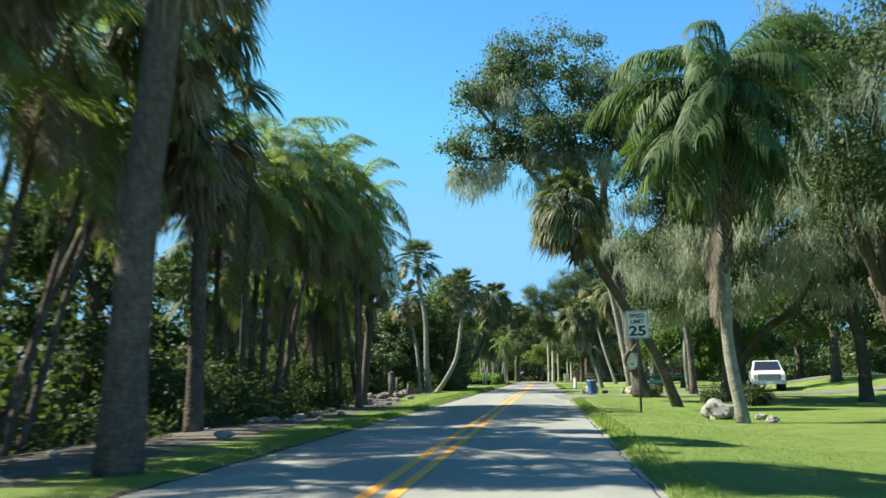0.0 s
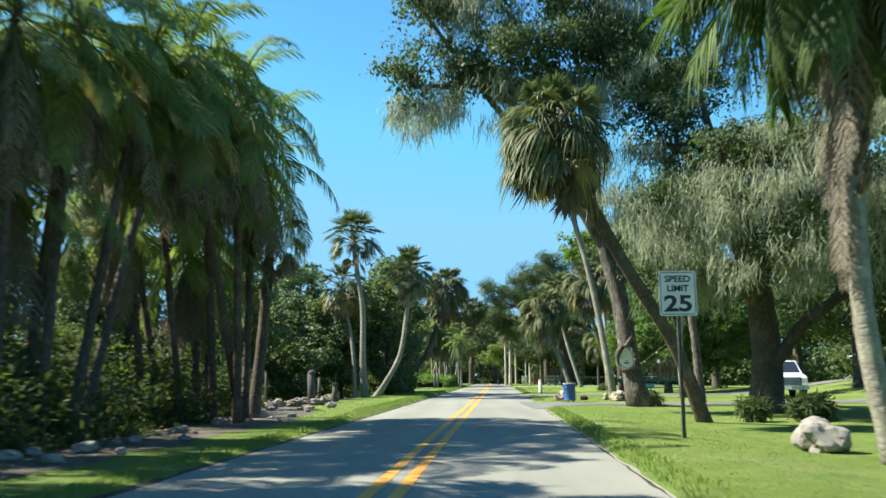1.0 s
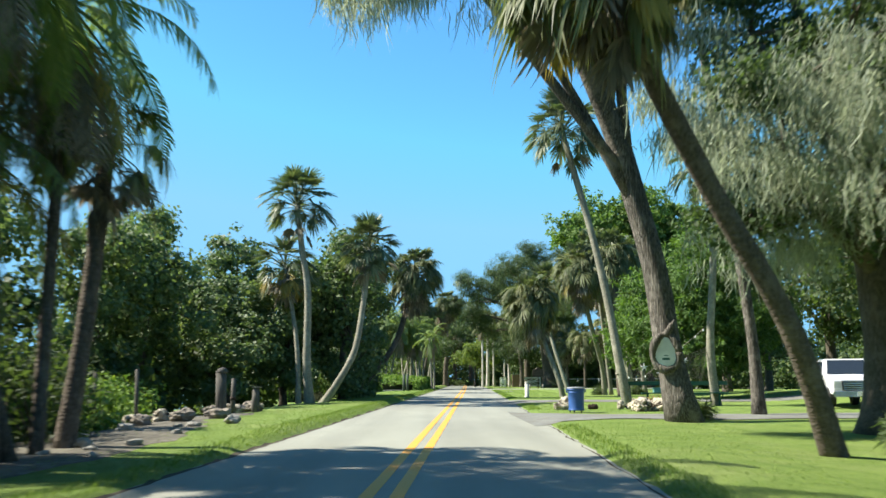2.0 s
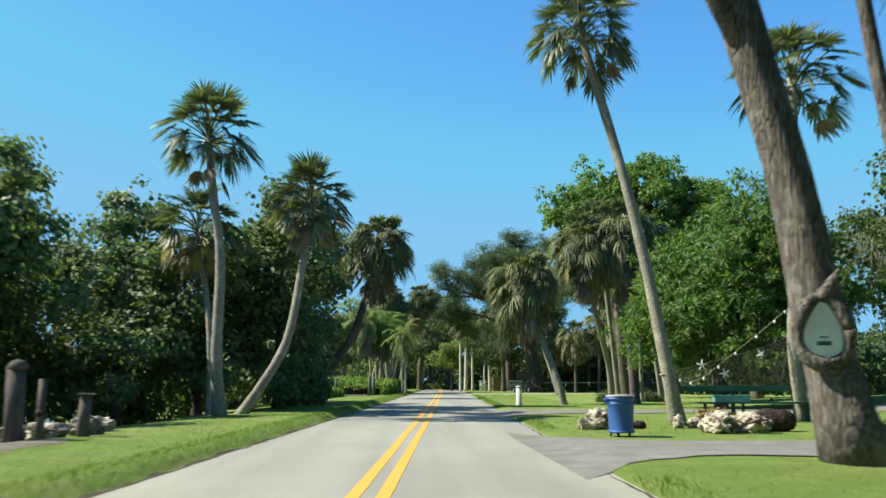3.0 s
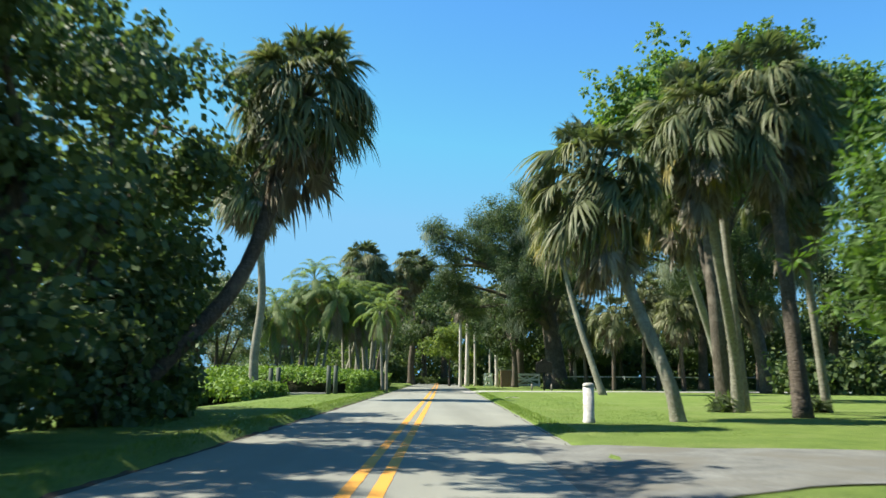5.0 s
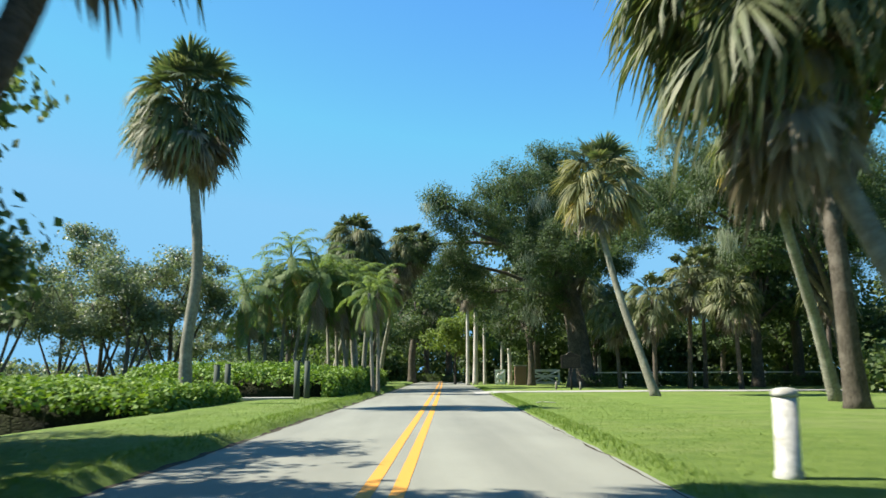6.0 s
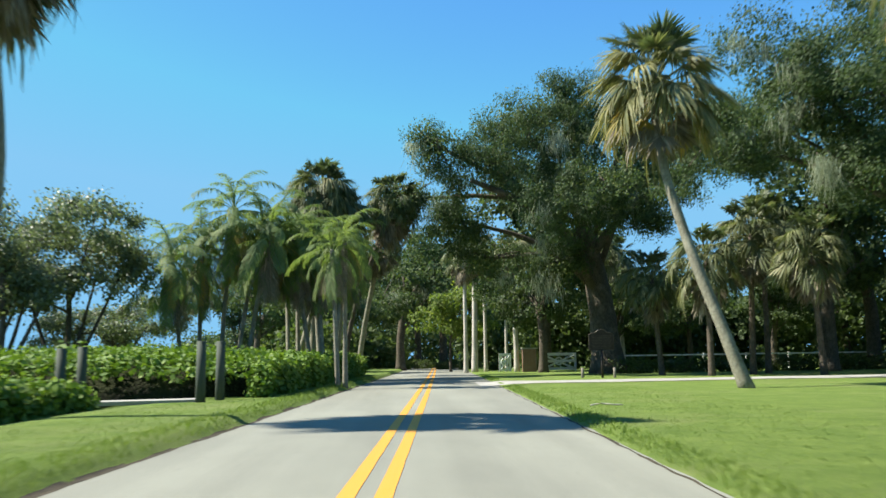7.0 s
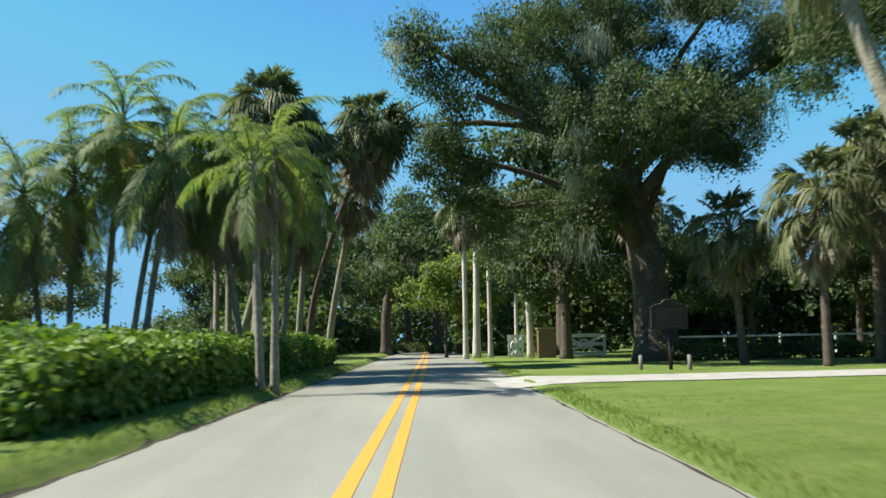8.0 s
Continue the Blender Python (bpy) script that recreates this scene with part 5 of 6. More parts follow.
woods(-14.5, 1.49, -14.5, 47.52, 4.0, 3, 600, 809, "tangled dark undergrowth behind the palms", M_BUSH, 0.3)
woods(-19, 2.97, -19, 47.52, 6.4, 3, 800, 817, "dark tangle of trees towards the river", M_OAK, 0.34)
woods(-16, 50.49, -13, 86.13, 4.2, 2.5, 700, 810, "dark undergrowth under the sea grapes", M_BUSH, 0.35)

woods(-9, 187.11, -34, 222.75, 7.5, 5, 900, 812, "dark trees far off beside the river", M_OAK, 0.4)
# river-side thicket behind the grove
for i, (x, y, h) in enumerate([(-13.5, 7.43, 8.5), (-14.5, 17.08, 9.5), (-13.4, 26.73, 8.0), (-17.5, 11.14, 10.0), (-17.5, 20.79, 10.0), (-12.5, -4.46, 9.0), (-12.8, 43.07, 6.5), (-15.6, 1.5, 9.0), (-16.4, 31.0, 10.0), (-15.5, 36.38, 7.0)]):
    grape_tree(x, y, h, 280 + i, 3.0, M_OAK, "tangled dark thicket tree behind the palms", 0.0, 330)
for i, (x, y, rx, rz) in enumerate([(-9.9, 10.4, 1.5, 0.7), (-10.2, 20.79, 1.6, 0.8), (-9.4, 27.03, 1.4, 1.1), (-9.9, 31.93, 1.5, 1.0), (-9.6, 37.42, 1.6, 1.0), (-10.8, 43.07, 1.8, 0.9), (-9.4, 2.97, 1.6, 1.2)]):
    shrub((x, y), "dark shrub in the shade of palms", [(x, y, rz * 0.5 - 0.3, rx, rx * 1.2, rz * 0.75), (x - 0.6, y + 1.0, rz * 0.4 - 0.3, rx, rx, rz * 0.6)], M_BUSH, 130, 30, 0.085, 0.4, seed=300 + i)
for i, (x, y) in enumerate([(-10.5, 48.26), (-11.2, 51.98), (-9.8, 44.85)]):
    shrub((x, y), "sunlit yellow-green shrub in a gap of the trees", [(x, y, 0.3, 1.3, 1.3, 0.9)], M_HEDGE, 120, 24, 0.11, 0.35, seed=310 + i)


# Near-black, so the hedge's inner shade sits in the colour.
M_HEDGE_SHADE = make_bark("hedge_inner_shade", (0.018, 0.022, 0.010), (0.05, 0.06, 0.025), (14, 14, 9), 0.4, 0.03, 0.25)


def hedge(y0, y1, u_in, u_out, h, seed, label, leaf, n):
    """A clipped, wavy hedge along the road: leaves fill a rounded bank."""
    rng = np.random.default_rng(seed)
    ym, xm = (y0 + y1) / 2, road_x((y0 + y1) / 2) + (u_in + u_out) / 2
    ob = thing("hedge", xm, ym, label, "hedge")
    y = rng.uniform(y0, y1, n)
    s = rng.random(n)
    top = s < 0.62
    prof = np.where(top, rng.random(n), np.where(rng.random(n) < 0.8, 1.0, 0.0))
    zf = np.where(top, 1 - 0.14 * prof ** 1.5 - 0.08 * np.abs(2 * prof - 1) ** 3, rng.random(n) * 0.84)
    rx = np.array([road_x(v) for v in y])
    wave = np.array([noise.noise((v * 0.55, 3.0, seed)) for v in y])
    hh = h * (1 + 0.16 * wave) * (0.72 + 0.28 * np.minimum(1, np.minimum(y - y0, y1 - y) / 1.2))
    x = rx + u_out + (u_in + 0.3 * wave - u_out) * prof
    c = np.stack([x - xm, y - ym, zf * hh + rng.normal(size=n) * 0.06], 1)
    v, f = leaf_cloud(rng, c, 10, 0.14, 0.34, 0.8, 0.5)
    tagged(child("foliage", quad_mesh("hedge_foliage", v, f, leaf, False), ob), kind="stuff")
    # Added solid shell: keeps light out and darkens the hedge's road side.
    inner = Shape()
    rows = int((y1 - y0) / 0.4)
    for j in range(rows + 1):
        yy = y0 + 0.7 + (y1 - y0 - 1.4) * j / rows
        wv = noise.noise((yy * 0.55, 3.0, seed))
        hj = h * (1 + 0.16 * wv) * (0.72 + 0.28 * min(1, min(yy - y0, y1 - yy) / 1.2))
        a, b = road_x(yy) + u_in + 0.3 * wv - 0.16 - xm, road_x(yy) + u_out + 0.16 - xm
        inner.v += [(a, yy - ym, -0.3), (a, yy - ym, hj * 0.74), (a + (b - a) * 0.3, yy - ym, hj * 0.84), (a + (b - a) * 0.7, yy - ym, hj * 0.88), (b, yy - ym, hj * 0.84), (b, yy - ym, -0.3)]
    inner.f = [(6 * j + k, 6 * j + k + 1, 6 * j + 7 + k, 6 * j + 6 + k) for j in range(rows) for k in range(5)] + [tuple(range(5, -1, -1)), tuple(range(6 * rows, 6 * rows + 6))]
    child("inner_growth", inner.mesh("inner_growth", M_HEDGE_SHADE), ob)
    core = Shape()
    prng = random.Random(seed)
    for k in range(int((y1 - y0) * 3)):
        yy = prng.uniform(y0 + 0.3, y1 - 0.3)
        xx = road_x(yy) + prng.uniform(min(u_in, u_out) + 0.4, max(u_in, u_out) - 0.4)
        core.tube([(xx - xm, yy - ym, -0.2), (xx - xm + prng.uniform(-.2, .2), yy - ym + prng.uniform(-.2, .2), h * 0.85)], [0.03, 0.01], 5)
    tagged(child("stem", core.mesh("hedge_stem", M_BARK), ob), kind="stuff")
    return ob


for i, (x, y, h) in enumerate([(-5.7, 75.14, 1.3), (-5.5, 78.41, 1.2), (-6.6, 82.27, 1.0)]):
    shrub((x, y), "dark leafy shrub at the edge of the verge", [(x, y, h * 0.8, 0.9, 1.3, h), (x - 0.8, y, h * 0.9, 1.0, 1.3, h * 1.1)], M_GRAPE, 130, 22, 0.16, 0.35, seed=330 + i, width=0.55)
hedge(106.77, 129.2, -4.35, -13.0, 1.45, 401, "broad sunlit green hedge along the roadside", M_HEDGE, 8000)
hedge(93.85, 103.06, -7.6, -14.0, 1.25, 402, "broad leafy green hedge behind the verge", M_HEDGE, 3400)
hedge(129.49, 138.85, -4.4, -7.5, 1.2, 403, "rounded green hedge under date palms", M_HEDGE, 1900)


# ---------------------------------------------------------------- made things
def part(name, shape, mat, parent, label="", smooth=False, bevel=0.0, m=None):
    return child(name, shape.mesh(name, mat, smooth, bevel), parent, m, label)


def letters(text, size, mat, parent, x, y, z, width=None, thick=0.002):
    """Raised lettering that faces -y, centred on x, with its foot at z."""
    cu = bpy.data.curves.new("lettering", 'FONT')
    cu.body, cu.size, cu.align_x, cu.extrude, cu.offset = text, size, 'CENTER', thick, size * 0.03
    tmp = bpy.data.objects.new("lettering", cu)
    scene.collection.objects.link(tmp)
    dg = bpy.context.evaluated_depsgraph_get()
    me = bpy.data.meshes.new_from_object(tmp.evaluated_get(dg))
    w = tmp.dimensions.x
    bpy.data.objects.remove(tmp)
    me.materials.clear()
    me.materials.append(mat)
    k = width / w if width and w else 1.0
    return child("lettering", me, parent, pose(x, y, z, 90, 0, 0) @ Matrix.Diagonal((k, 1, 1, 1)))


def speed_sign(x, y, base, rz):
    sign = thing("speed_limit_sign", x, y, "white speed limit 25 sign on a brown steel post in grass", "road sign", rz=rz)
    z = base - sign.matrix_basis.translation.z
    post = Shape()
    for dx in (-0.028, 0.028):
        post.box((dx, 0.0, (z + 0.85) / 2 - 0.15), (0.014, 0.05, z + 1.15))
    post.box((0, 0.02, (z + 0.85) / 2 - 0.15), (0.056, 0.008, z + 1.15))
    part("post", post, M_STEEL, sign, bevel=0.002)
    w, h = 0.73, 0.88
    bm = bmesh.new()
    pts = []
    for cx, cz, a0 in ((w / 2 - 0.05, 0.05, -90), (w / 2 - 0.05, h - 0.05, 0), (-w / 2 + 0.05, h - 0.05, 90), (-w / 2 + 0.05, 0.05, 180)):
        for k in range(6):
            a = radians(a0 + 18 * k)
            pts.append(bm.verts.new((cx + 0.05 * math.cos(a), -0.035, cz + 0.05 * math.sin(a))))
    face = bm.faces.new(pts)
    ex = bmesh.ops.extrude_face_region(bm, geom=[face])
    for q in ex["geom"]:
        if isinstance(q, bmesh.types.BMVert):
            q.co.y += 0.004
    bmesh.ops.recalc_face_normals(bm, faces=bm.faces[:])
    me = bpy.data.meshes.new("panel")
    bm.to_mesh(me)
    bm.free()
    me.materials.append(M_SIGN_WHITE)
    panel = child("panel", me, sign, pose(0, 0, z))
    edge = Shape()
    for cx, cz, sx, sz in ((0, 0.03, w - 0.09, 0.014), (0, h - 0.03, w - 0.09, 0.014), (-w / 2 + 0.03, h / 2, 0.014, h - 0.09), (w / 2 - 0.03, h / 2, 0.014, h - 0.09)):
        edge.box((cx, -0.037, cz), (sx, 0.003, sz))
    part("border", edge, M_SIGN_BLACK, panel)
    letters("SPEED", 0.17, M_SIGN_BLACK, panel, 0, -0.0375, h - 0.215, 0.50)
    letters("LIMIT", 0.17, M_SIGN_BLACK, panel, 0, -0.0375, h - 0.40, 0.42)
    letters("25", 0.43, M_SIGN_BLACK, panel, 0, -0.0375, 0.095, 0.54)
    bolts = Shape()
    for zz in (0.09, h - 0.09):
        bolts.tube([(0, -0.034, zz), (0, -0.043, zz)], [0.011, 0.009], 8)
    part("bolt", bolts, M_STEEL, panel)
    return sign


speed_sign(2.88, 30.5, 2.34, 0)


def round_bin(x, y, rz):
    """Tapered round can with a rolled rim, ribs, two side grips and a flat lid."""
    b = thing("trash_bin", x, y, "round blue plastic trash bin with grey lid on casters", "trash bin", rz=rz)
    body = Shape().lathe([(0.27, 0.10), (0.30, 0.112), (0.303, 0.14), (0.298, 0.155), (0.312, 0.40), (0.325, 0.63), (0.338, 0.645), (0.338, 0.665), (0.326, 0.675), (0.332, 0.72), (0.352, 0.728), (0.356, 0.75), (0.352, 0.775), (0.30, 0.777)], 32)
    part("body", body, M_BLUE, b, smooth=True)
    lid = Shape().lathe([(0.345, 0.779), (0.362, 0.786), (0.362, 0.812), (0.34, 0.824), (0.31, 0.818), (0.12, 0.832), (0.02, 0.835)], 32)
    part("lid", lid, M_BIN_LID, b, "sun-bleached grey lid", smooth=True)
    part("dolly", Shape().lathe([(0.25, 0.075), (0.315, 0.078), (0.325, 0.09), (0.322, 0.125), (0.309, 0.128)], 28), M_BLUE, b, smooth=True)
    for k in range(5):
        a = k * math.pi * 0.4 + 0.3
        cx, cy = 0.25 * math.cos(a), 0.25 * math.sin(a)
        part("caster", Shape().tube([(cx - 0.015, cy, 0.036), (cx + 0.015, cy, 0.036)], [0.036, 0.036], 12).box((cx, cy, 0.062), (0.045, 0.03, 0.03)), M_BLACK, b)
    for k in (-1, 1):
        part("handle", Shape().box((k * 0.375, 0, 0.735), (0.06, 0.15, 0.035)).box((k * 0.39, 0.06, 0.69), (0.028, 0.03, 0.09)).box((k * 0.39, -0.06, 0.69), (0.028, 0.03, 0.09)), M_BLUE, b, bevel=0.008)
    for k in range(8):
        a = k * math.pi / 4 + 0.2
        part("rib", Shape().box((0.328 * math.cos(a), 0.328 * math.sin(a), 0.70), (0.025, 0.02, 0.05), a), M_BLUE, b)
    return b


M_BIN_LID = solid("faded_grey_plastic", (0.20, 0.22, 0.23), (0.34, 0.36, 0.37), 4, 0.55, 0.002, 50)
can = round_bin(3.6, 53.9, 8)
can.scale = (0.84, 0.84, 1.04)


def bollard(x, y, h, r, label, mat, name="bollard", group=""):
    b = thing(name, x, y, label, "bollard", group)
    part("shaft", Shape().lathe([(r * 1.15, -0.1), (r * 1.15, 0.06), (r, 0.09), (r * 0.97, h - 0.1)], 18), mat, b, smooth=True)
    part("cap", Shape().lathe([(r * 1.04, h - 0.098), (r * 1.06, h - 0.05), (r * 0.8, h - 0.01), (r * 0.3, h)], 18), mat, b, smooth=True)
    return b


bollard(4.57, 79.1, 0.96, 0.135, "weathered white concrete bollard on the lawn", M_BOLLARD)


def wood_post(x, y, h, r, mat, label, seed, group, name="wooden_post", lean=(0, 0)):
    rng = random.Random(seed)
    post = thing(name, x, y, label, "post", group)
    z = -0.35
    part("shaft", Shape().tube([(0, 0, z), (lean[0] * 0.4, lean[1] * 0.4, h * 0.4), (lean[0], lean[1], h)], [r * 1.05, r, r * 0.96], 12, 0.04, rng), mat, post, smooth=True)
    return post


M_DARK_POST = solid("dark_weathered_wood", (0.05, 0.047, 0.04), (0.16, 0.15, 0.13), 7, 0.9, 0.02, 14, (3, 3, 0.3), spec=0.15)
# dark pilings by the landing
for i, (x, y, h, r) in enumerate([(-7.85, 51.6, 1.34, 0.17), (-7.6, 52.1, 1.1, 0.075), (-7.0, 52.6, 0.76, 0.12), (-8.6, 46.04, 1.4, 0.05), (-9.2, 44.85, 1.4, 0.05)]):
    piling = wood_post(x, y, h, r, M_DARK_POST, "dark weathered wooden piling near the water", 500 + i, "pilings by the landing", lean=(0.03 * (i % 3 - 1), 0.02))
    if i == 0:
        part("cap", Shape().lathe([(r * 1.0, h - 0.06), (r * 1.06, h - 0.02), (r * 0.85, h + 0.06), (r * 0.4, h + 0.11), (0.01, h + 0.12)], 14), M_DARK_POST, piling, smooth=True)
    if i == 2:
        part("cap", Shape().box((0.04, 0, h + 0.03), (0.28, 0.27, 0.035)), M_WOOD_POST, piling, "pale flat board cap", bevel=0.006)
    if i == 1:
        part("band", Shape().lathe([(r * 1.02, 0.42), (r * 1.25, 0.44), (r * 1.25, 0.50), (r * 1.02, 0.52)], 12), M_CHAIN, piling, "dark iron band")
# green posts at the gap in the hedge
for i, (x, y) in enumerate([(-4.05, 104.99), (-3.75, 105.88), (-6.87, 103.36), (-6.55, 103.8)]):
    wood_post(x, y, 1.52, 0.12, M_GREEN_POST, "dark green-stained round wooden post at a path", 510 + i, "posts at the path", lean=(0.01, 0.0))
slab = Shape()
slab.box((0, 0, 0), (3.4, 1.0, 0.1), 0.25)
path_slab = tagged(new("pavement", slab.mesh("path_slab", M_CONCRETE, False, 0.01)), "pale concrete path slab between wooden posts", "path", kind="structure")
path_slab.matrix_basis = pose(-5.9, 105.29, ground_z(-5.9, 105.29) + 0.06)
landing = Shape().box((0, 0, 0), (1.3, 4.6, 0.1), 0.9)
dock = tagged(new("landing", landing.mesh("landing", M_WOOD_POST, False, 0.01)), "low grey wooden landing by the water", "landing", kind="structure")
dock.matrix_basis = pose(-10.2, 52.87, 0.0)

# rocks
M_DARK_ROCK = solid("brown_grey_rock", (0.12, 0.105, 0.085), (0.30, 0.26, 0.21), 5, 0.9, 0.05, 7, spec=0.2)
rock("boulder", 4.92, 29.11, 0.42, 0.33, 0.36, 521, "large pale limestone boulder beside a palm trunk", M_ROCK, 0.05)
for i, (x, y, s) in enumerate([(6.05, 28.66, 0.14), (6.25, 28.07, 0.11), (5.95, 27.18, 0.13)]):
    rock("stone", x, y, s * 1.3, s, s * 0.8, 525 + i, "small grey stone in the grass", group="stones by the palm", rough=True)
rock("coral_rock", 3.74, 56.5, 0.36, 0.28, 0.27, 530, "white coral rock on the lawn by the bin", M_CORAL, rough=True)
rock("coral_rock", 3.42, 56.4, 0.26, 0.22, 0.17, 534, "low crumbled coral rock on the lawn by the bin", M_CORAL, rough=True)
rock("coral_rock", 4.05, 56.2, 0.15, 0.13, 0.32, 535, "upright white coral rock on the lawn by the bin", M_CORAL, rough=True)
rock("coral_rock", 6.0, 54.9, 0.46, 0.30, 0.29, 531, "long pale coral rock draped with a rusty chain", M_CORAL, rough=True)
rock("coral_rock", 6.72, 54.95, 0.44, 0.30, 0.27, 536, "pale pinkish coral rock with patches coloured as shaded hollows", M_CORAL, rough=True)
for x, y, size, turn, label in ((7.45, 55.35, 1.0, -12, "dark burnt driftwood log beside a cream coral rock"), (4.62, 56.5, 0.42, -20, "small dark log beside the blue bin")):
    log = Shape().tube(smooth_path([(-0.42 * size, 0, 0.22 * size), (-0.1 * size, 0.03, 0.26 * size), (0.2 * size, 0, 0.24 * size), (0.44 * size, 0.04, 0.19 * size)], 8), [s * size for s in (0.17, 0.25, 0.27, 0.28, 0.26, 0.27, 0.25, 0.21, 0.13)], 12, 0.16, random.Random(9))
    piece = tagged(new("driftwood_log", log.mesh("driftwood_log", M_CHARRED)), label, "log")
    piece.matrix_basis = pose(x, y, ground_z(x, y) - 0.01, 0, 0, turn)
rock("coral_rock", 5.75, 57.0, 0.16, 0.13, 0.2, 533, "small upright white coral rock on the lawn", M_CORAL, rough=True)
rock("coral_rock", 6.25, 57.2, 0.42, 0.2, 0.15, 537, "low flat coral slab on the lawn", M_CORAL, rough=True)
rng_r = random.Random(77)
for i in range(44):
    y = rng_r.uniform(9, 46)
    x = road_x(y) - rng_r.uniform(4.7, 6.6)
    s = rng_r.uniform(0.05, 0.17)
    rock("stone", x, y, s * 1.4, s, s * 0.7, 640 + i, "grey stone among leaf litter in the shade", M_ROCK, group="stones in the grove", rough=True)
for i in range(12):
    y = rng_r.uniform(45.3, 55.0)
    x = road_x(y) - rng_r.uniform(5.9, 7.6)
    s = rng_r.uniform(0.12, 0.28)
    rock("stone", x, y, s * 1.3, s * 1.1, s * 0.8, 570 + i, "sunlit rough stone near the landing", M_CORAL if i % 3 == 0 else M_DARK_ROCK, group="stones by the landing", rough=True)
chain = Shape()
for k in range(3):
    chain.tube(smooth_path([(5.85 + 0.2 * k, 54.64, 0.36), (6.15 + 0.18 * k, 54.52, 0.16 + 0.05 * k), (6.65 + 0.2 * k, 54.58, 0.36)], 8), [0.018] * 9, 6)
tagged(new("chain", chain.mesh("chain", M_CHAIN)), "rusty dark chain draped over a coral rock", "chain")
shrub((7.6, 59.6), "low croton plant with yellow-brown leaves", [(7.6, 59.6, 0.22, 0.42, 0.3, 0.22)], M_RED_PLANT, 22, 16, 0.11, 0.18, seed=590, stems=3)
for i, (x, y) in enumerate([(8.6, 39.2), (9.2, 39.8), (7.2, 39.5), (10.4, 85.83), (13.0, 85.39), (6.2, 49.01)]):
    shrub((x, y), "small strappy green plant at a tree's foot", [(x, y, 0.25, 0.45, 0.4, 0.3)], M_BUSH, 36, 20, 0.3, 0.18, seed=595 + i, stems=2, width=0.08)


def oval_plaque():
    ob = thing("tree_plaque", 5.12, 47.86, "oval white plaque with green writing in a leaning oak", "plaque", rz=-12, z=1.88)
    face, rim = Shape(), Shape()
    n = 28
    pts = [(0.29 * math.cos(2 * math.pi * k / n) * (1 - 0.12 * math.sin(2 * math.pi * k / n)), 0, 0.42 * math.sin(2 * math.pi * k / n)) for k in range(n)]
    face.add([(x, -0.03, z) for x, _, z in pts] + [(x, 0.03, z) for x, _, z in pts], [tuple(range(n - 1, -1, -1)), tuple(range(n, 2 * n))] + [(k, (k + 1) % n, n + (k + 1) % n, n + k) for k in range(n)])
    part("face", face, M_WHITE, ob)
    loop = [(x * 1.2, 0.0, z * 1.14) for x, _, z in pts] + [(pts[0][0] * 1.2, 0.0, pts[0][2] * 1.14)]
    rim.tube(loop, [0.10 + 0.022 * math.sin(0.7 * k) for k in range(len(loop))], 10, 0.03, random.Random(3))
    rim.tube(smooth_path([(0.02, 0.04, 0.46), (0.14, -0.02, 0.66), (0.26, 0.0, 0.88)], 6), [0.12, 0.13, 0.11, 0.09, 0.07, 0.045, 0.02], 8, 0.15, random.Random(4))
    part("rim", rim, M_FURROWED_BARK, ob, "rolled bark rim", smooth=True)
    part("writing", Shape().box((0, -0.033, -0.18), (0.2, 0.004, 0.06)).box((0, -0.033, -0.09), (0.12, 0.004, 0.02)), M_GREEN_PAINT, ob)
    return ob


oval_plaque()


def green_table():
    t = thing("long_table", 8.9, 61.14, "long green painted wooden table under hung ornaments", "table", z=ground_z(9.0, 61.14))
    part("tabletop", Shape().box((0, 0, 0.94), (4.4, 0.5, 0.16)), M_GREEN_PAINT, t, bevel=0.01)
    part("bench", Shape().box((0.3, -0.55, 0.54), (3.6, 0.26, 0.05)), M_GREEN_PAINT, t, bevel=0.01)
    for x in (-1.9, -0.2, 1.7):
        part("leg", Shape().box((x, 0.1, 0.38), (0.1, 0.12, 0.96)), M_GREEN_PAINT, t, bevel=0.01)
        part("bench_leg", Shape().box((max(x, -1.3) + 0.05, -0.55, 0.2), (0.07, 0.1, 0.63)), M_GREEN_PAINT, t, bevel=0.01)
    box = thing("teal_box", 8.42, 60.59, "faded teal wooden box on the green bench", "box", z=t.matrix_basis.translation.z + 0.565)
    part("body", Shape().box((0, 0, 0.08), (1.04, 0.22, 0.16)), M_TEAL_PAINT, box, bevel=0.008)
    part("lid", Shape().box((0, 0, 0.178), (1.1, 0.25, 0.03)), M_TEAL_PAINT, box, bevel=0.006)


green_table()


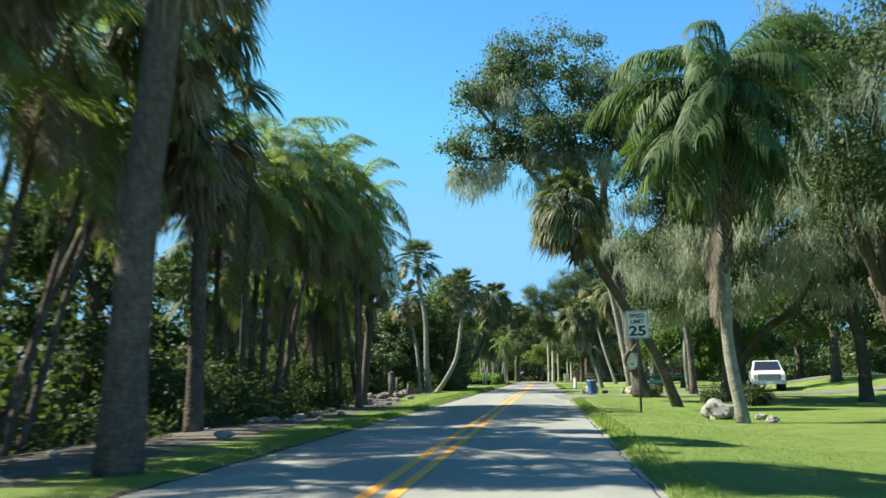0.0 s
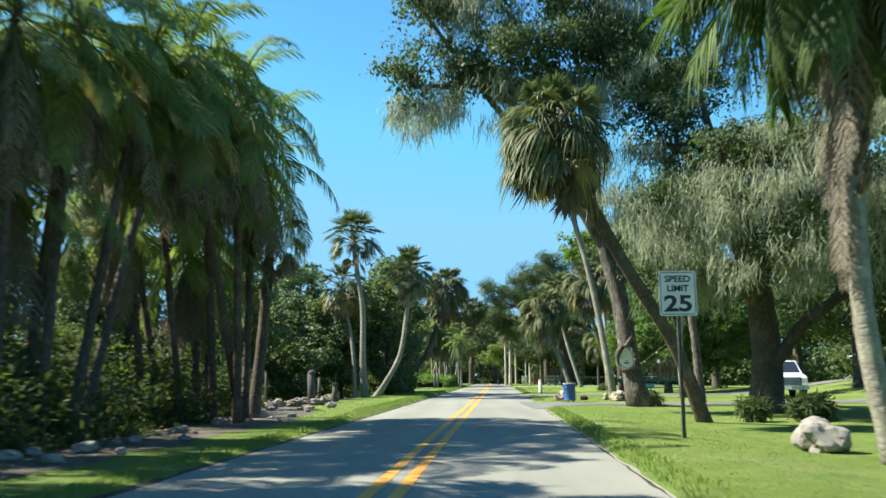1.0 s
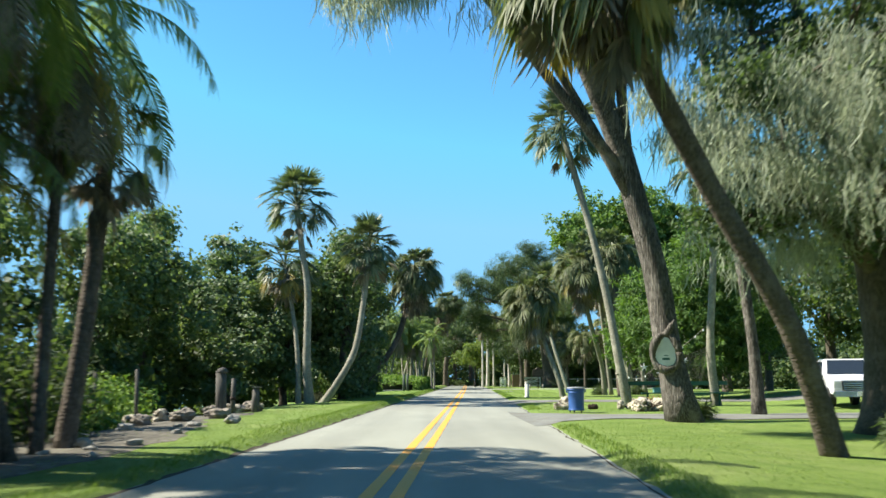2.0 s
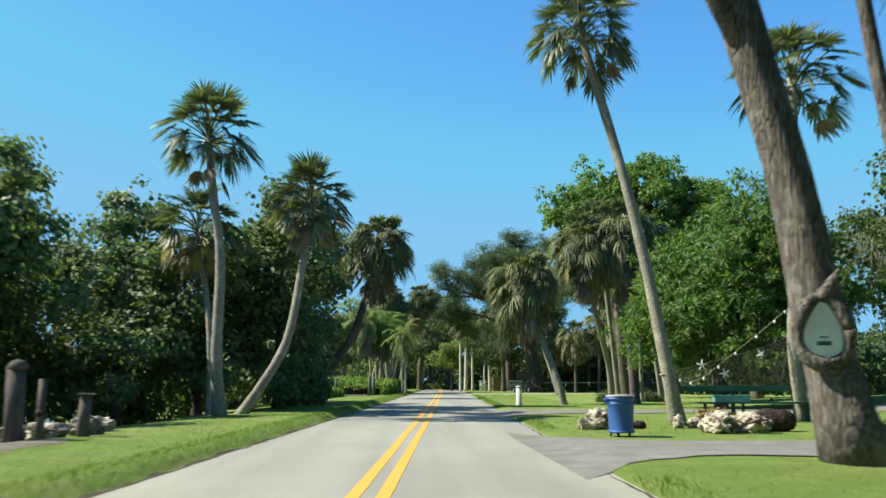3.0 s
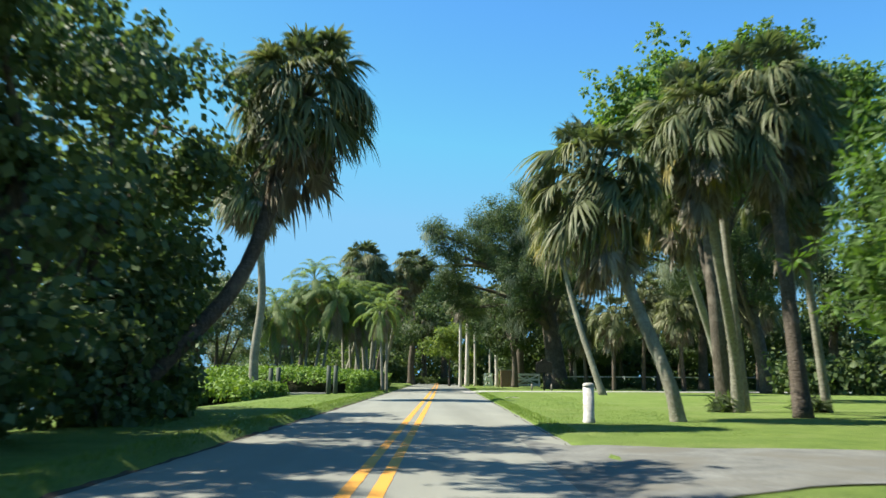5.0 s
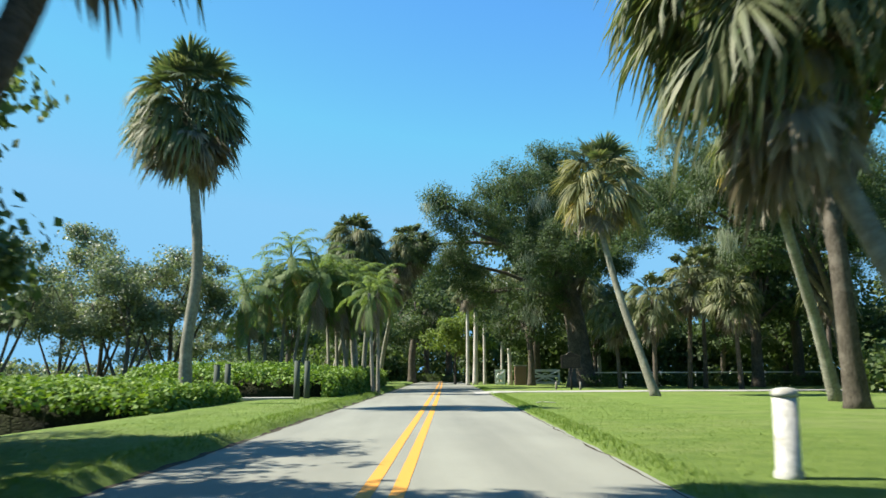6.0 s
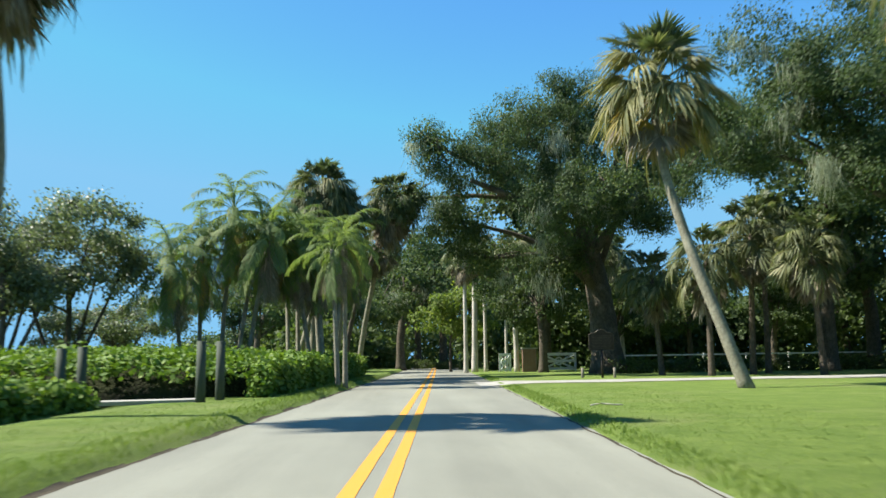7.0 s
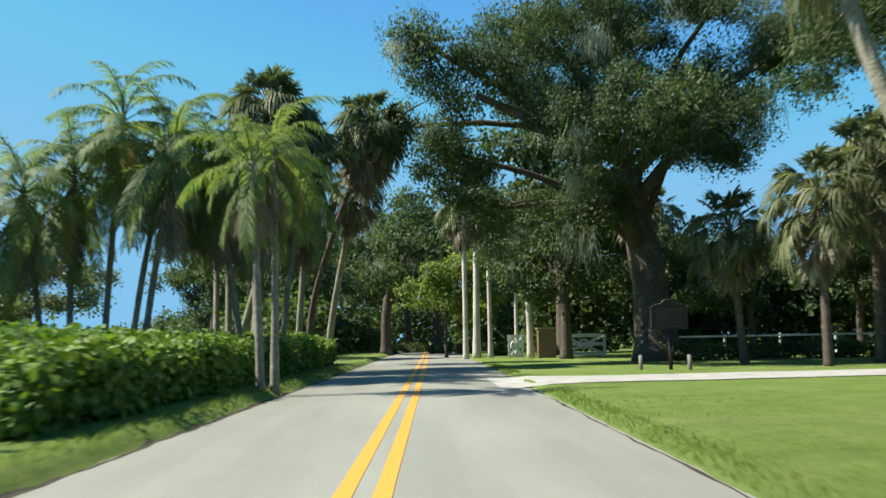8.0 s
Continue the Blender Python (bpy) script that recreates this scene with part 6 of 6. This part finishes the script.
def rope_and_stars():
    sag = smooth_path([(6.52, 60.14, 1.38), (7.2, 60.04, 1.18), (8.2, 60.0, 1.86), (9.6, 60.1, 2.9), (10.42, 60.52, 3.5)], 28)
    rope = new("garland_rope", Shape().tube(sag, [0.0075] * 29, 6).mesh("garland_rope", M_ROPE))
    tagged(rope, "pale rope garland with shells hung between two palms", "rope")
    for k in range(3, 27, 3):
        x, y, z = sag[k]
        child("shell", Shape().lathe([(0.004, -0.05), (0.03, -0.03), (0.036, 0.0), (0.018, 0.035), (0.004, 0.05)], 8, (x, y - 0.02, z - 0.05)).mesh("shell", M_WHITE), rope, None, "small white shell")
    part_knot = Shape().tube([(6.35, 60.20, 1.36), (6.57, 60.12, 1.38), (6.74, 60.32, 1.36), (6.57, 60.56, 1.36), (6.33, 60.44, 1.36), (6.35, 60.20, 1.36)], [0.03] * 6, 8)
    tagged(new("rope_knot", part_knot.mesh("rope_knot", M_ROPE)), "pale rope knotted round a palm trunk", "rope")
    for i, (x, y, z, s) in enumerate([(7.4, 59.94, 1.62, 0.16), (8.05, 59.99, 1.39, 0.15), (9.1, 59.94, 1.92, 0.13)]):
        star = Shape()
        for k in range(5):
            d = radians(90 + 72 * k + 17 * i)
            e = Vector((math.cos(d), 0, math.sin(d)))
            star.tube([(0, 0, 0), tuple(e * s * 0.5), tuple(e * s)], [s * 0.2, s * 0.14, s * 0.05], 6)
        ob = tagged(new("starfish_ornament", star.mesh("starfish_ornament", M_WHITE)), "white starfish ornament hanging on a thread", "ornament", "hanging starfish")
        ob.matrix_basis = pose(x, y, z)
        th = Shape().tube([(0, 0, s * 0.7), (0.0, 0, 3.2 - z)], [0.0015, 0.0015], 4)
        child("thread", th.mesh("thread", M_ROPE), ob)
    # a weathered net behind the ornaments
    net, rng = Shape(), random.Random(12)
    top = smooth_path([(6.75, 60.75, 1.45), (8.0, 60.7, 1.75), (9.3, 60.72, 2.1), (10.4, 60.8, 2.5)], 40)
    for k in range(0, 81):
        u = k / 80 * 40
        p, q = top[min(int(u), 39)], top[min(int(u) + 1, 40)]
        x, y, z = (p[i] + (q[i] - p[i]) * (u - int(u)) for i in range(3))
        lean = 0.35 if k % 2 else -0.35
        net.tube([(x, y, z), (x + lean * 0.5, y + rng.uniform(-0.04, 0.04), (z + 1.05) / 2), (x + lean, y, 1.05)], [0.004, 0.004, 0.004], 4, cap=False)
    net.tube(top, [0.005] * 41, 5)
    tagged(new("hanging_net", net.mesh("hanging_net", M_NET)), "grey weathered fishing net hung between palms", "net")


M_NET = solid("weathered_net_cord", (0.10, 0.09, 0.075), (0.2, 0.18, 0.15), 20, 0.9, 0)
rope_and_stars()


def pickup(x, y, rz):
    car = thing("pickup_truck", x, y, "white pickup truck parked on the shady driveway", "truck", rz=rz)
    # the nose points to -y
    prof = [(-2.72, 0.50), (-2.74, 0.80), (-2.66, 1.06), (-1.55, 1.16), (-1.35, 1.18), (0.62, 1.16), (0.66, 1.22), (2.6, 1.22), (2.64, 0.52)]
    body = Shape()
    w = 0.97
    for sx in (-1, 1):
        body.v += [(sx * w * (0.93 if (k in (0, 1, 2, 7, 8)) else 1.0), yy, zz) for k, (yy, zz) in enumerate(prof)]
    n = len(prof)
    body.f = [tuple(range(n - 1, -1, -1)), tuple(range(n, 2 * n))] + [(k, (k + 1) % n, n + (k + 1) % n, n + k) for k in range(n)]
    part("body", body, M_CAR_WHITE, car, bevel=0.03)
    cab = Shape()
    base = [(-0.94, -1.35, 1.17), (0.94, -1.35, 1.17), (0.94, 0.62, 1.17), (-0.94, 0.62, 1.17)]
    topc = [(-0.74, -0.62, 1.84), (0.74, -0.62, 1.84), (0.74, 0.42, 1.86), (-0.74, 0.42, 1.86)]
    cab.add(base + topc, [(3, 2, 1, 0), (4, 5, 6, 7), (0, 1, 5, 4), (1, 2, 6, 5), (2, 3, 7, 6), (3, 0, 4, 7)])
    part("cab", cab, M_CAR_WHITE, car, bevel=0.04)

    def pane(name, quad, push):
        q = Shape().add([Vector(p) + Vector(push) for p in quad] + [Vector(p) + Vector(push) * 0.2 for p in quad], [(0, 1, 2, 3), (7, 6, 5, 4), (0, 4, 5, 1), (1, 5, 6, 2), (2, 6, 7, 3), (3, 7, 4, 0)])
        part(name, q, M_GLASS, car)

    pane("windscreen", [(-0.80, -1.25, 1.25), (0.80, -1.25, 1.25), (0.66, -0.70, 1.77), (-0.66, -0.70, 1.77)], (0, -0.03, 0.025))
    pane("side_window", [(-0.925, -0.95, 1.25), (-0.79, -0.55, 1.74), (-0.79, 0.35, 1.74), (-0.925, 0.5, 1.25)], (-0.03, 0, 0.008))
    pane("side_window", [(0.925, -0.95, 1.25), (0.925, 0.5, 1.25), (0.79, 0.35, 1.74), (0.79, -0.55, 1.74)], (0.03, 0, 0.008))
    grille = Shape()
    for k in range(5):
        grille.box((0, -2.745, 0.70 + 0.065 * k), (1.15, 0.03, 0.03))
    part("grille", Shape().box((0, -2.735, 0.83), (1.25, 0.02, 0.36)), M_BLACK, car)
    part("grille_insert", grille, M_CHROME, car)
    part("bumper", Shape().box((0, -2.80, 0.52), (1.9, 0.16, 0.2)), M_CHROME, car, bevel=0.03)
    part("rear_bumper", Shape().box((0, 2.70, 0.55), (1.85, 0.14, 0.16)), M_CHROME, car, bevel=0.03)
    for sx in (-1, 1):
        part("headlight", Shape().box((sx * 0.77, -2.72, 0.86), (0.28, 0.06, 0.26)), M_LAMP, car, "clear headlight", bevel=0.02)
        part("mirror", Shape().box((sx * 1.10, -0.95, 1.32), (0.2, 0.1, 0.2)), M_BLACK, car, bevel=0.02)
        for yy in (-1.75, 1.65):
            wheel = part("wheel", Shape().tube([(sx * 0.70, yy, 0.38), (sx * 0.74, yy, 0.38), (sx * 0.92, yy, 0.38), (sx * 0.96, yy, 0.38)], [0.34, 0.38, 0.38, 0.34], 22), M_BLACK, car, smooth=False)
            part("rim", Shape().tube([(sx * 0.93, yy, 0.38), (sx * 0.975, yy, 0.38)], [0.22, 0.20], 16), M_CHROME, wheel)
    part("plate", Shape().box((0, -2.89, 0.53), (0.30, 0.01, 0.15)), M_WHITE, car)
    return car


M_LAMP = solid("headlight_lens", (0.55, 0.56, 0.56), (0.68, 0.69, 0.69), 6, 0.12, 0)
pickup(14.9, 58.66, -12)


M_BRONZE_TEXT = solid("worn_bronze", (0.05, 0.042, 0.035), (0.09, 0.075, 0.06), 8, 0.5, 0.002, metal=0.3)


def marker(x, y):
    m = thing("marker_sign", x, y, "dark bronze historical marker on a post by the drive", "sign")
    part("post", Shape().lathe([(0.06, -0.2), (0.06, 0.5), (0.05, 1.38)], 12), M_DARK_METAL, m, smooth=True)
    prof = [(-0.62, 1.36), (0.62, 1.36), (0.62, 2.12), (0.45, 2.2), (0.28, 2.22), (0.16, 2.34), (0, 2.38), (-0.16, 2.34), (-0.28, 2.22), (-0.45, 2.2), (-0.62, 2.12)]
    n = len(prof)
    pl = Shape().add([(a, -0.03, b) for a, b in prof] + [(a, 0.03, b) for a, b in prof], [tuple(range(n)), tuple(range(2 * n - 1, n - 1, -1))] + [((k + 1) % n, k, n + k, n + (k + 1) % n) for k in range(n)])
    part("panel", pl, M_DARK_METAL, m)
    rim = Shape()
    rim.tube([(a, -0.035, b) for a, b in prof + prof[:1]], [0.022] * (n + 1), 6)
    part("rim", rim, M_BRONZE_TEXT, m)
    for k in range(9):
        part("text_line", Shape().box((0, -0.032, 2.05 - 0.075 * k), (1.0 - 0.08 * (k % 3), 0.004, 0.026)), M_BRONZE_TEXT, m)
    part("base", Shape().tube([(-0.25, 0, 0.22), (0.25, 0, 0.22)], [0.03, 0.03], 8), M_DARK_METAL, m)
    return m


marker(10.75, 125.63)
for x, y in ((9.85, 126.08), (11.25, 125.19)):
    wood_post(x, y, 0.5, 0.07, M_WOOD_POST, "short weathered wooden post by the marker", 620, "posts by the marker")


def gate(x0, x1, y, label):
    g = thing("gate", (x0 + x1) / 2, y, label, "gate", "white gates")
    w = x1 - x0
    for sx in (-1, 1):
        part("upright", Shape().box((sx * (w / 2 - 0.08), 0, 0.7), (0.16, 0.06, 1.3)), M_WHITE, g, bevel=0.006)
    for z in (0.2, 0.75, 1.25):
        part("rail", Shape().box((0, 0, z), (w - 0.2, 0.05, 0.2)), M_WHITE, g, bevel=0.005)
    for sx in (-1, 1):
        part("brace", Shape().tube([(-sx * (w / 2 - 0.15), 0, 0.2), (sx * (w / 2 - 0.15), 0, 1.2)], [0.075, 0.075], 4), M_WHITE, g)
    ring = [(0.26 * math.cos(radians(20 * k)), -0.04, 0.75 + 0.26 * math.sin(radians(20 * k))) for k in range(19)]
    part("ring", Shape().tube(ring, [0.055] * 19, 6), M_WHITE, g)
    return g


gate(7.85, 8.75, 146.42, "white painted wooden gate with cross braces")
gate(11.0, 13.6, 146.72, "white painted double gate with a round centre")


def pillar(x, y):
    p = thing("gate_pillar", x, y, "brown brick gate pillar with a flat pale cap", "pillar")
    core = Shape().box((0, 0, 0.8), (0.98, 0.58, 1.7))
    part("core", core, M_ROCK, p)
    part("cap", Shape().box((0, 0, 1.69), (1.14, 0.74, 0.08)), M_CONCRETE, p, bevel=0.01)
    brick_me = Shape().box((0, 0, 0), (0.225, 0.1, 0.067)).mesh("brick", M_BRICK, False)
    for r in range(21):
        for k in range(4):
            off = 0.06 if r % 2 else -0.06
            child("brick", brick_me, p, pose(-0.365 + 0.243 * k + off * 0.5, -0.255, 0.03 + 0.078 * r))
        for k in range(2):
            child("brick", brick_me, p, pose(-0.455, -0.11 + 0.245 * k, 0.03 + 0.078 * r, 0, 0, 90))
    return p


pillar(10.1, 146.57)


def rail_fence(x0, x1, y):
    f = thing("rail_fence", (x0 + x1) / 2, y, "low white rail fence behind a dark hedge", "fence")
    n = int((x1 - x0) / 2.6)
    for k in range(n + 1):
        part("post", Shape().box((x0 - (x0 + x1) / 2 + (x1 - x0) * k / n, 0, 0.5), (0.1, 0.1, 1.3)), M_WHITE, f, bevel=0.006)
    for k in range(n):
        xa = x0 - (x0 + x1) / 2 + (x1 - x0) * (k + 0.5) / n
        part("rail", Shape().box((xa, -0.06, 1.05), ((x1 - x0) / n - 0.02, 0.03, 0.09)), M_WHITE, f)
    return f


rail_fence(14.6, 34.0, 138.11)
for i, x in enumerate((15.0, 18.2, 21.4, 24.6, 27.8, 31.0, 34.2)):
    shrub((x, 135.73), "dark clipped shrub along the white fence", [(x, 135.73, 0.4, 1.9, 0.8, 0.55)], M_BUSH, 110, 16, 0.14, 0.3, seed=640 + i)
for i, (x, y, r) in enumerate([(0.4, 175.23, 1.3), (3.0, 179.69, 1.5), (7.2, 167.81, 1.1), (5.2, 172.26, 1.2), (-3.6, 149.99, 0.9), (9.0, 157.41, 1.0), (12.0, 154.44, 1.0)]):
    shrub((x, y), "low rounded shrub near the road's bend", [(x, y, 0.4, r, r, 0.6)], M_BUSH, 90, 22, 0.13, 0.3, seed=650 + i)


# ---------------------------------------------------------------- grass blades and litter
def grass_strip(name, spans, n, h, seed, label, mat):
    """spans: y0, y1, u0, u1 of stretches beside the road."""
    rng = np.random.default_rng(seed)
    rows = []
    area = np.array([(s[1] - s[0]) * abs(s[3] - s[2]) for s in spans])
    for s, k in zip(spans, (n * area / area.sum()).astype(int)):
        y = rng.uniform(s[0], s[1], k)
        u = rng.uniform(s[2], s[3], k)
        rows.append(np.stack([u, y], 1))
    uy = np.concatenate(rows)
    p = np.array([(road_x(y) + u, y, ground_z(road_x(y) + u, y)) for u, y in uy])
    k = len(p)
    yaw, lean = rng.uniform(0, 6.28, k), rng.normal(size=(k, 2)) * 0.35
    hh = h * rng.uniform(0.4, 1.2, k)
    ac = np.stack([np.cos(yaw), np.sin(yaw), 0 * yaw], 1) * 0.007
    tip = p + np.stack([lean[:, 0] * hh, lean[:, 1] * hh, hh], 1)
    mid = p + np.stack([lean[:, 0] * hh * 0.35, lean[:, 1] * hh * 0.35, hh * 0.6], 1)
    v = np.stack([p - ac, p + ac, mid + ac * 0.8, mid - ac * 0.8, tip + ac * 0.1, tip - ac * 0.1], 1).reshape(-1, 3)
    base = np.arange(k)[:, None] * 6
    f = np.concatenate([base + np.array([0, 1, 2, 3]), base + np.array([3, 2, 4, 5])], 0)
    return tagged(new(name, quad_mesh(name, v, f, mat, False)), label, "grass", kind="stuff")


grass_strip("grass", [(4.46, 46.04, 2.98, 3.5), (56.88, 63.86, 2.98, 3.5), (75.29, 115.83, 2.98, 3.5), (125.63, 136.62, 2.98, 3.5), (4.46, 133.65, -3.6, -3.03)], 30000, 0.07, 700, "ragged grass along the road edges", M_GRASS_BLADE)
grass_strip("grass", [(11.88, 47.52, 3.5, 7.5), (53.91, 64.6, 3.5, 7.5), (74.25, 114.35, 3.5, 7.5), (29.7, 112.86, -6.0, -3.6)], 28000, 0.028, 701, "short mown lawn grass", M_GRASS_BLADE)

twig = Shape().tube(smooth_path([(0, 0, 0.02), (0.22, 0.1, 0.05), (0.5, 0.02, 0.03), (0.72, 0.12, 0.02)], 8), [0.016] * 8 + [0.006], 6).tube([(0.3, 0.07, 0.04), (0.42, 0.3, 0.03)], [0.012, 0.005], 5)
stick = tagged(new("fallen_twig", twig.mesh("fallen_twig", M_PALE_BARK)), "pale bare twig lying on the mown lawn", "twig")
stick.matrix_basis = pose(5.1, 101.87, ground_z(5.1, 101.87), 0, 0, -8)


def outbuilding(x, y, rz):
    """A low shed far back on the lawn: pale lower wall, dark recessed window band, white fascia, flat roof."""
    b = thing("outbuilding", x, y, "low dark outbuilding with white trim behind the oaks", "building", rz=rz)
    part("wall", Shape().box((2.6, 1.5, 0.45), (5.2, 3.0, 1.5)), M_WHITE, b, "white lower wall", bevel=0.01)
    part("upper_wall", Shape().box((2.6, 1.55, 1.96), (5.0, 2.8, 1.5)), M_DARK_METAL, b, "dark recessed upper wall")
    for k in range(4):
        part("window_post", Shape().box((0.08 + 1.68 * k, 0.06, 1.96), (0.10, 0.10, 1.5)), M_WHITE, b, bevel=0.006)
    part("fascia", Shape().box((2.6, 1.5, 2.78), (5.7, 3.5, 0.16)), M_WHITE, b, bevel=0.008)
    part("roof", Shape().box((2.6, 1.5, 2.90), (5.5, 3.3, 0.08)), M_STEEL, b, "grey flat roof", bevel=0.006)
    return b


outbuilding(36.4, 96.53, 8)
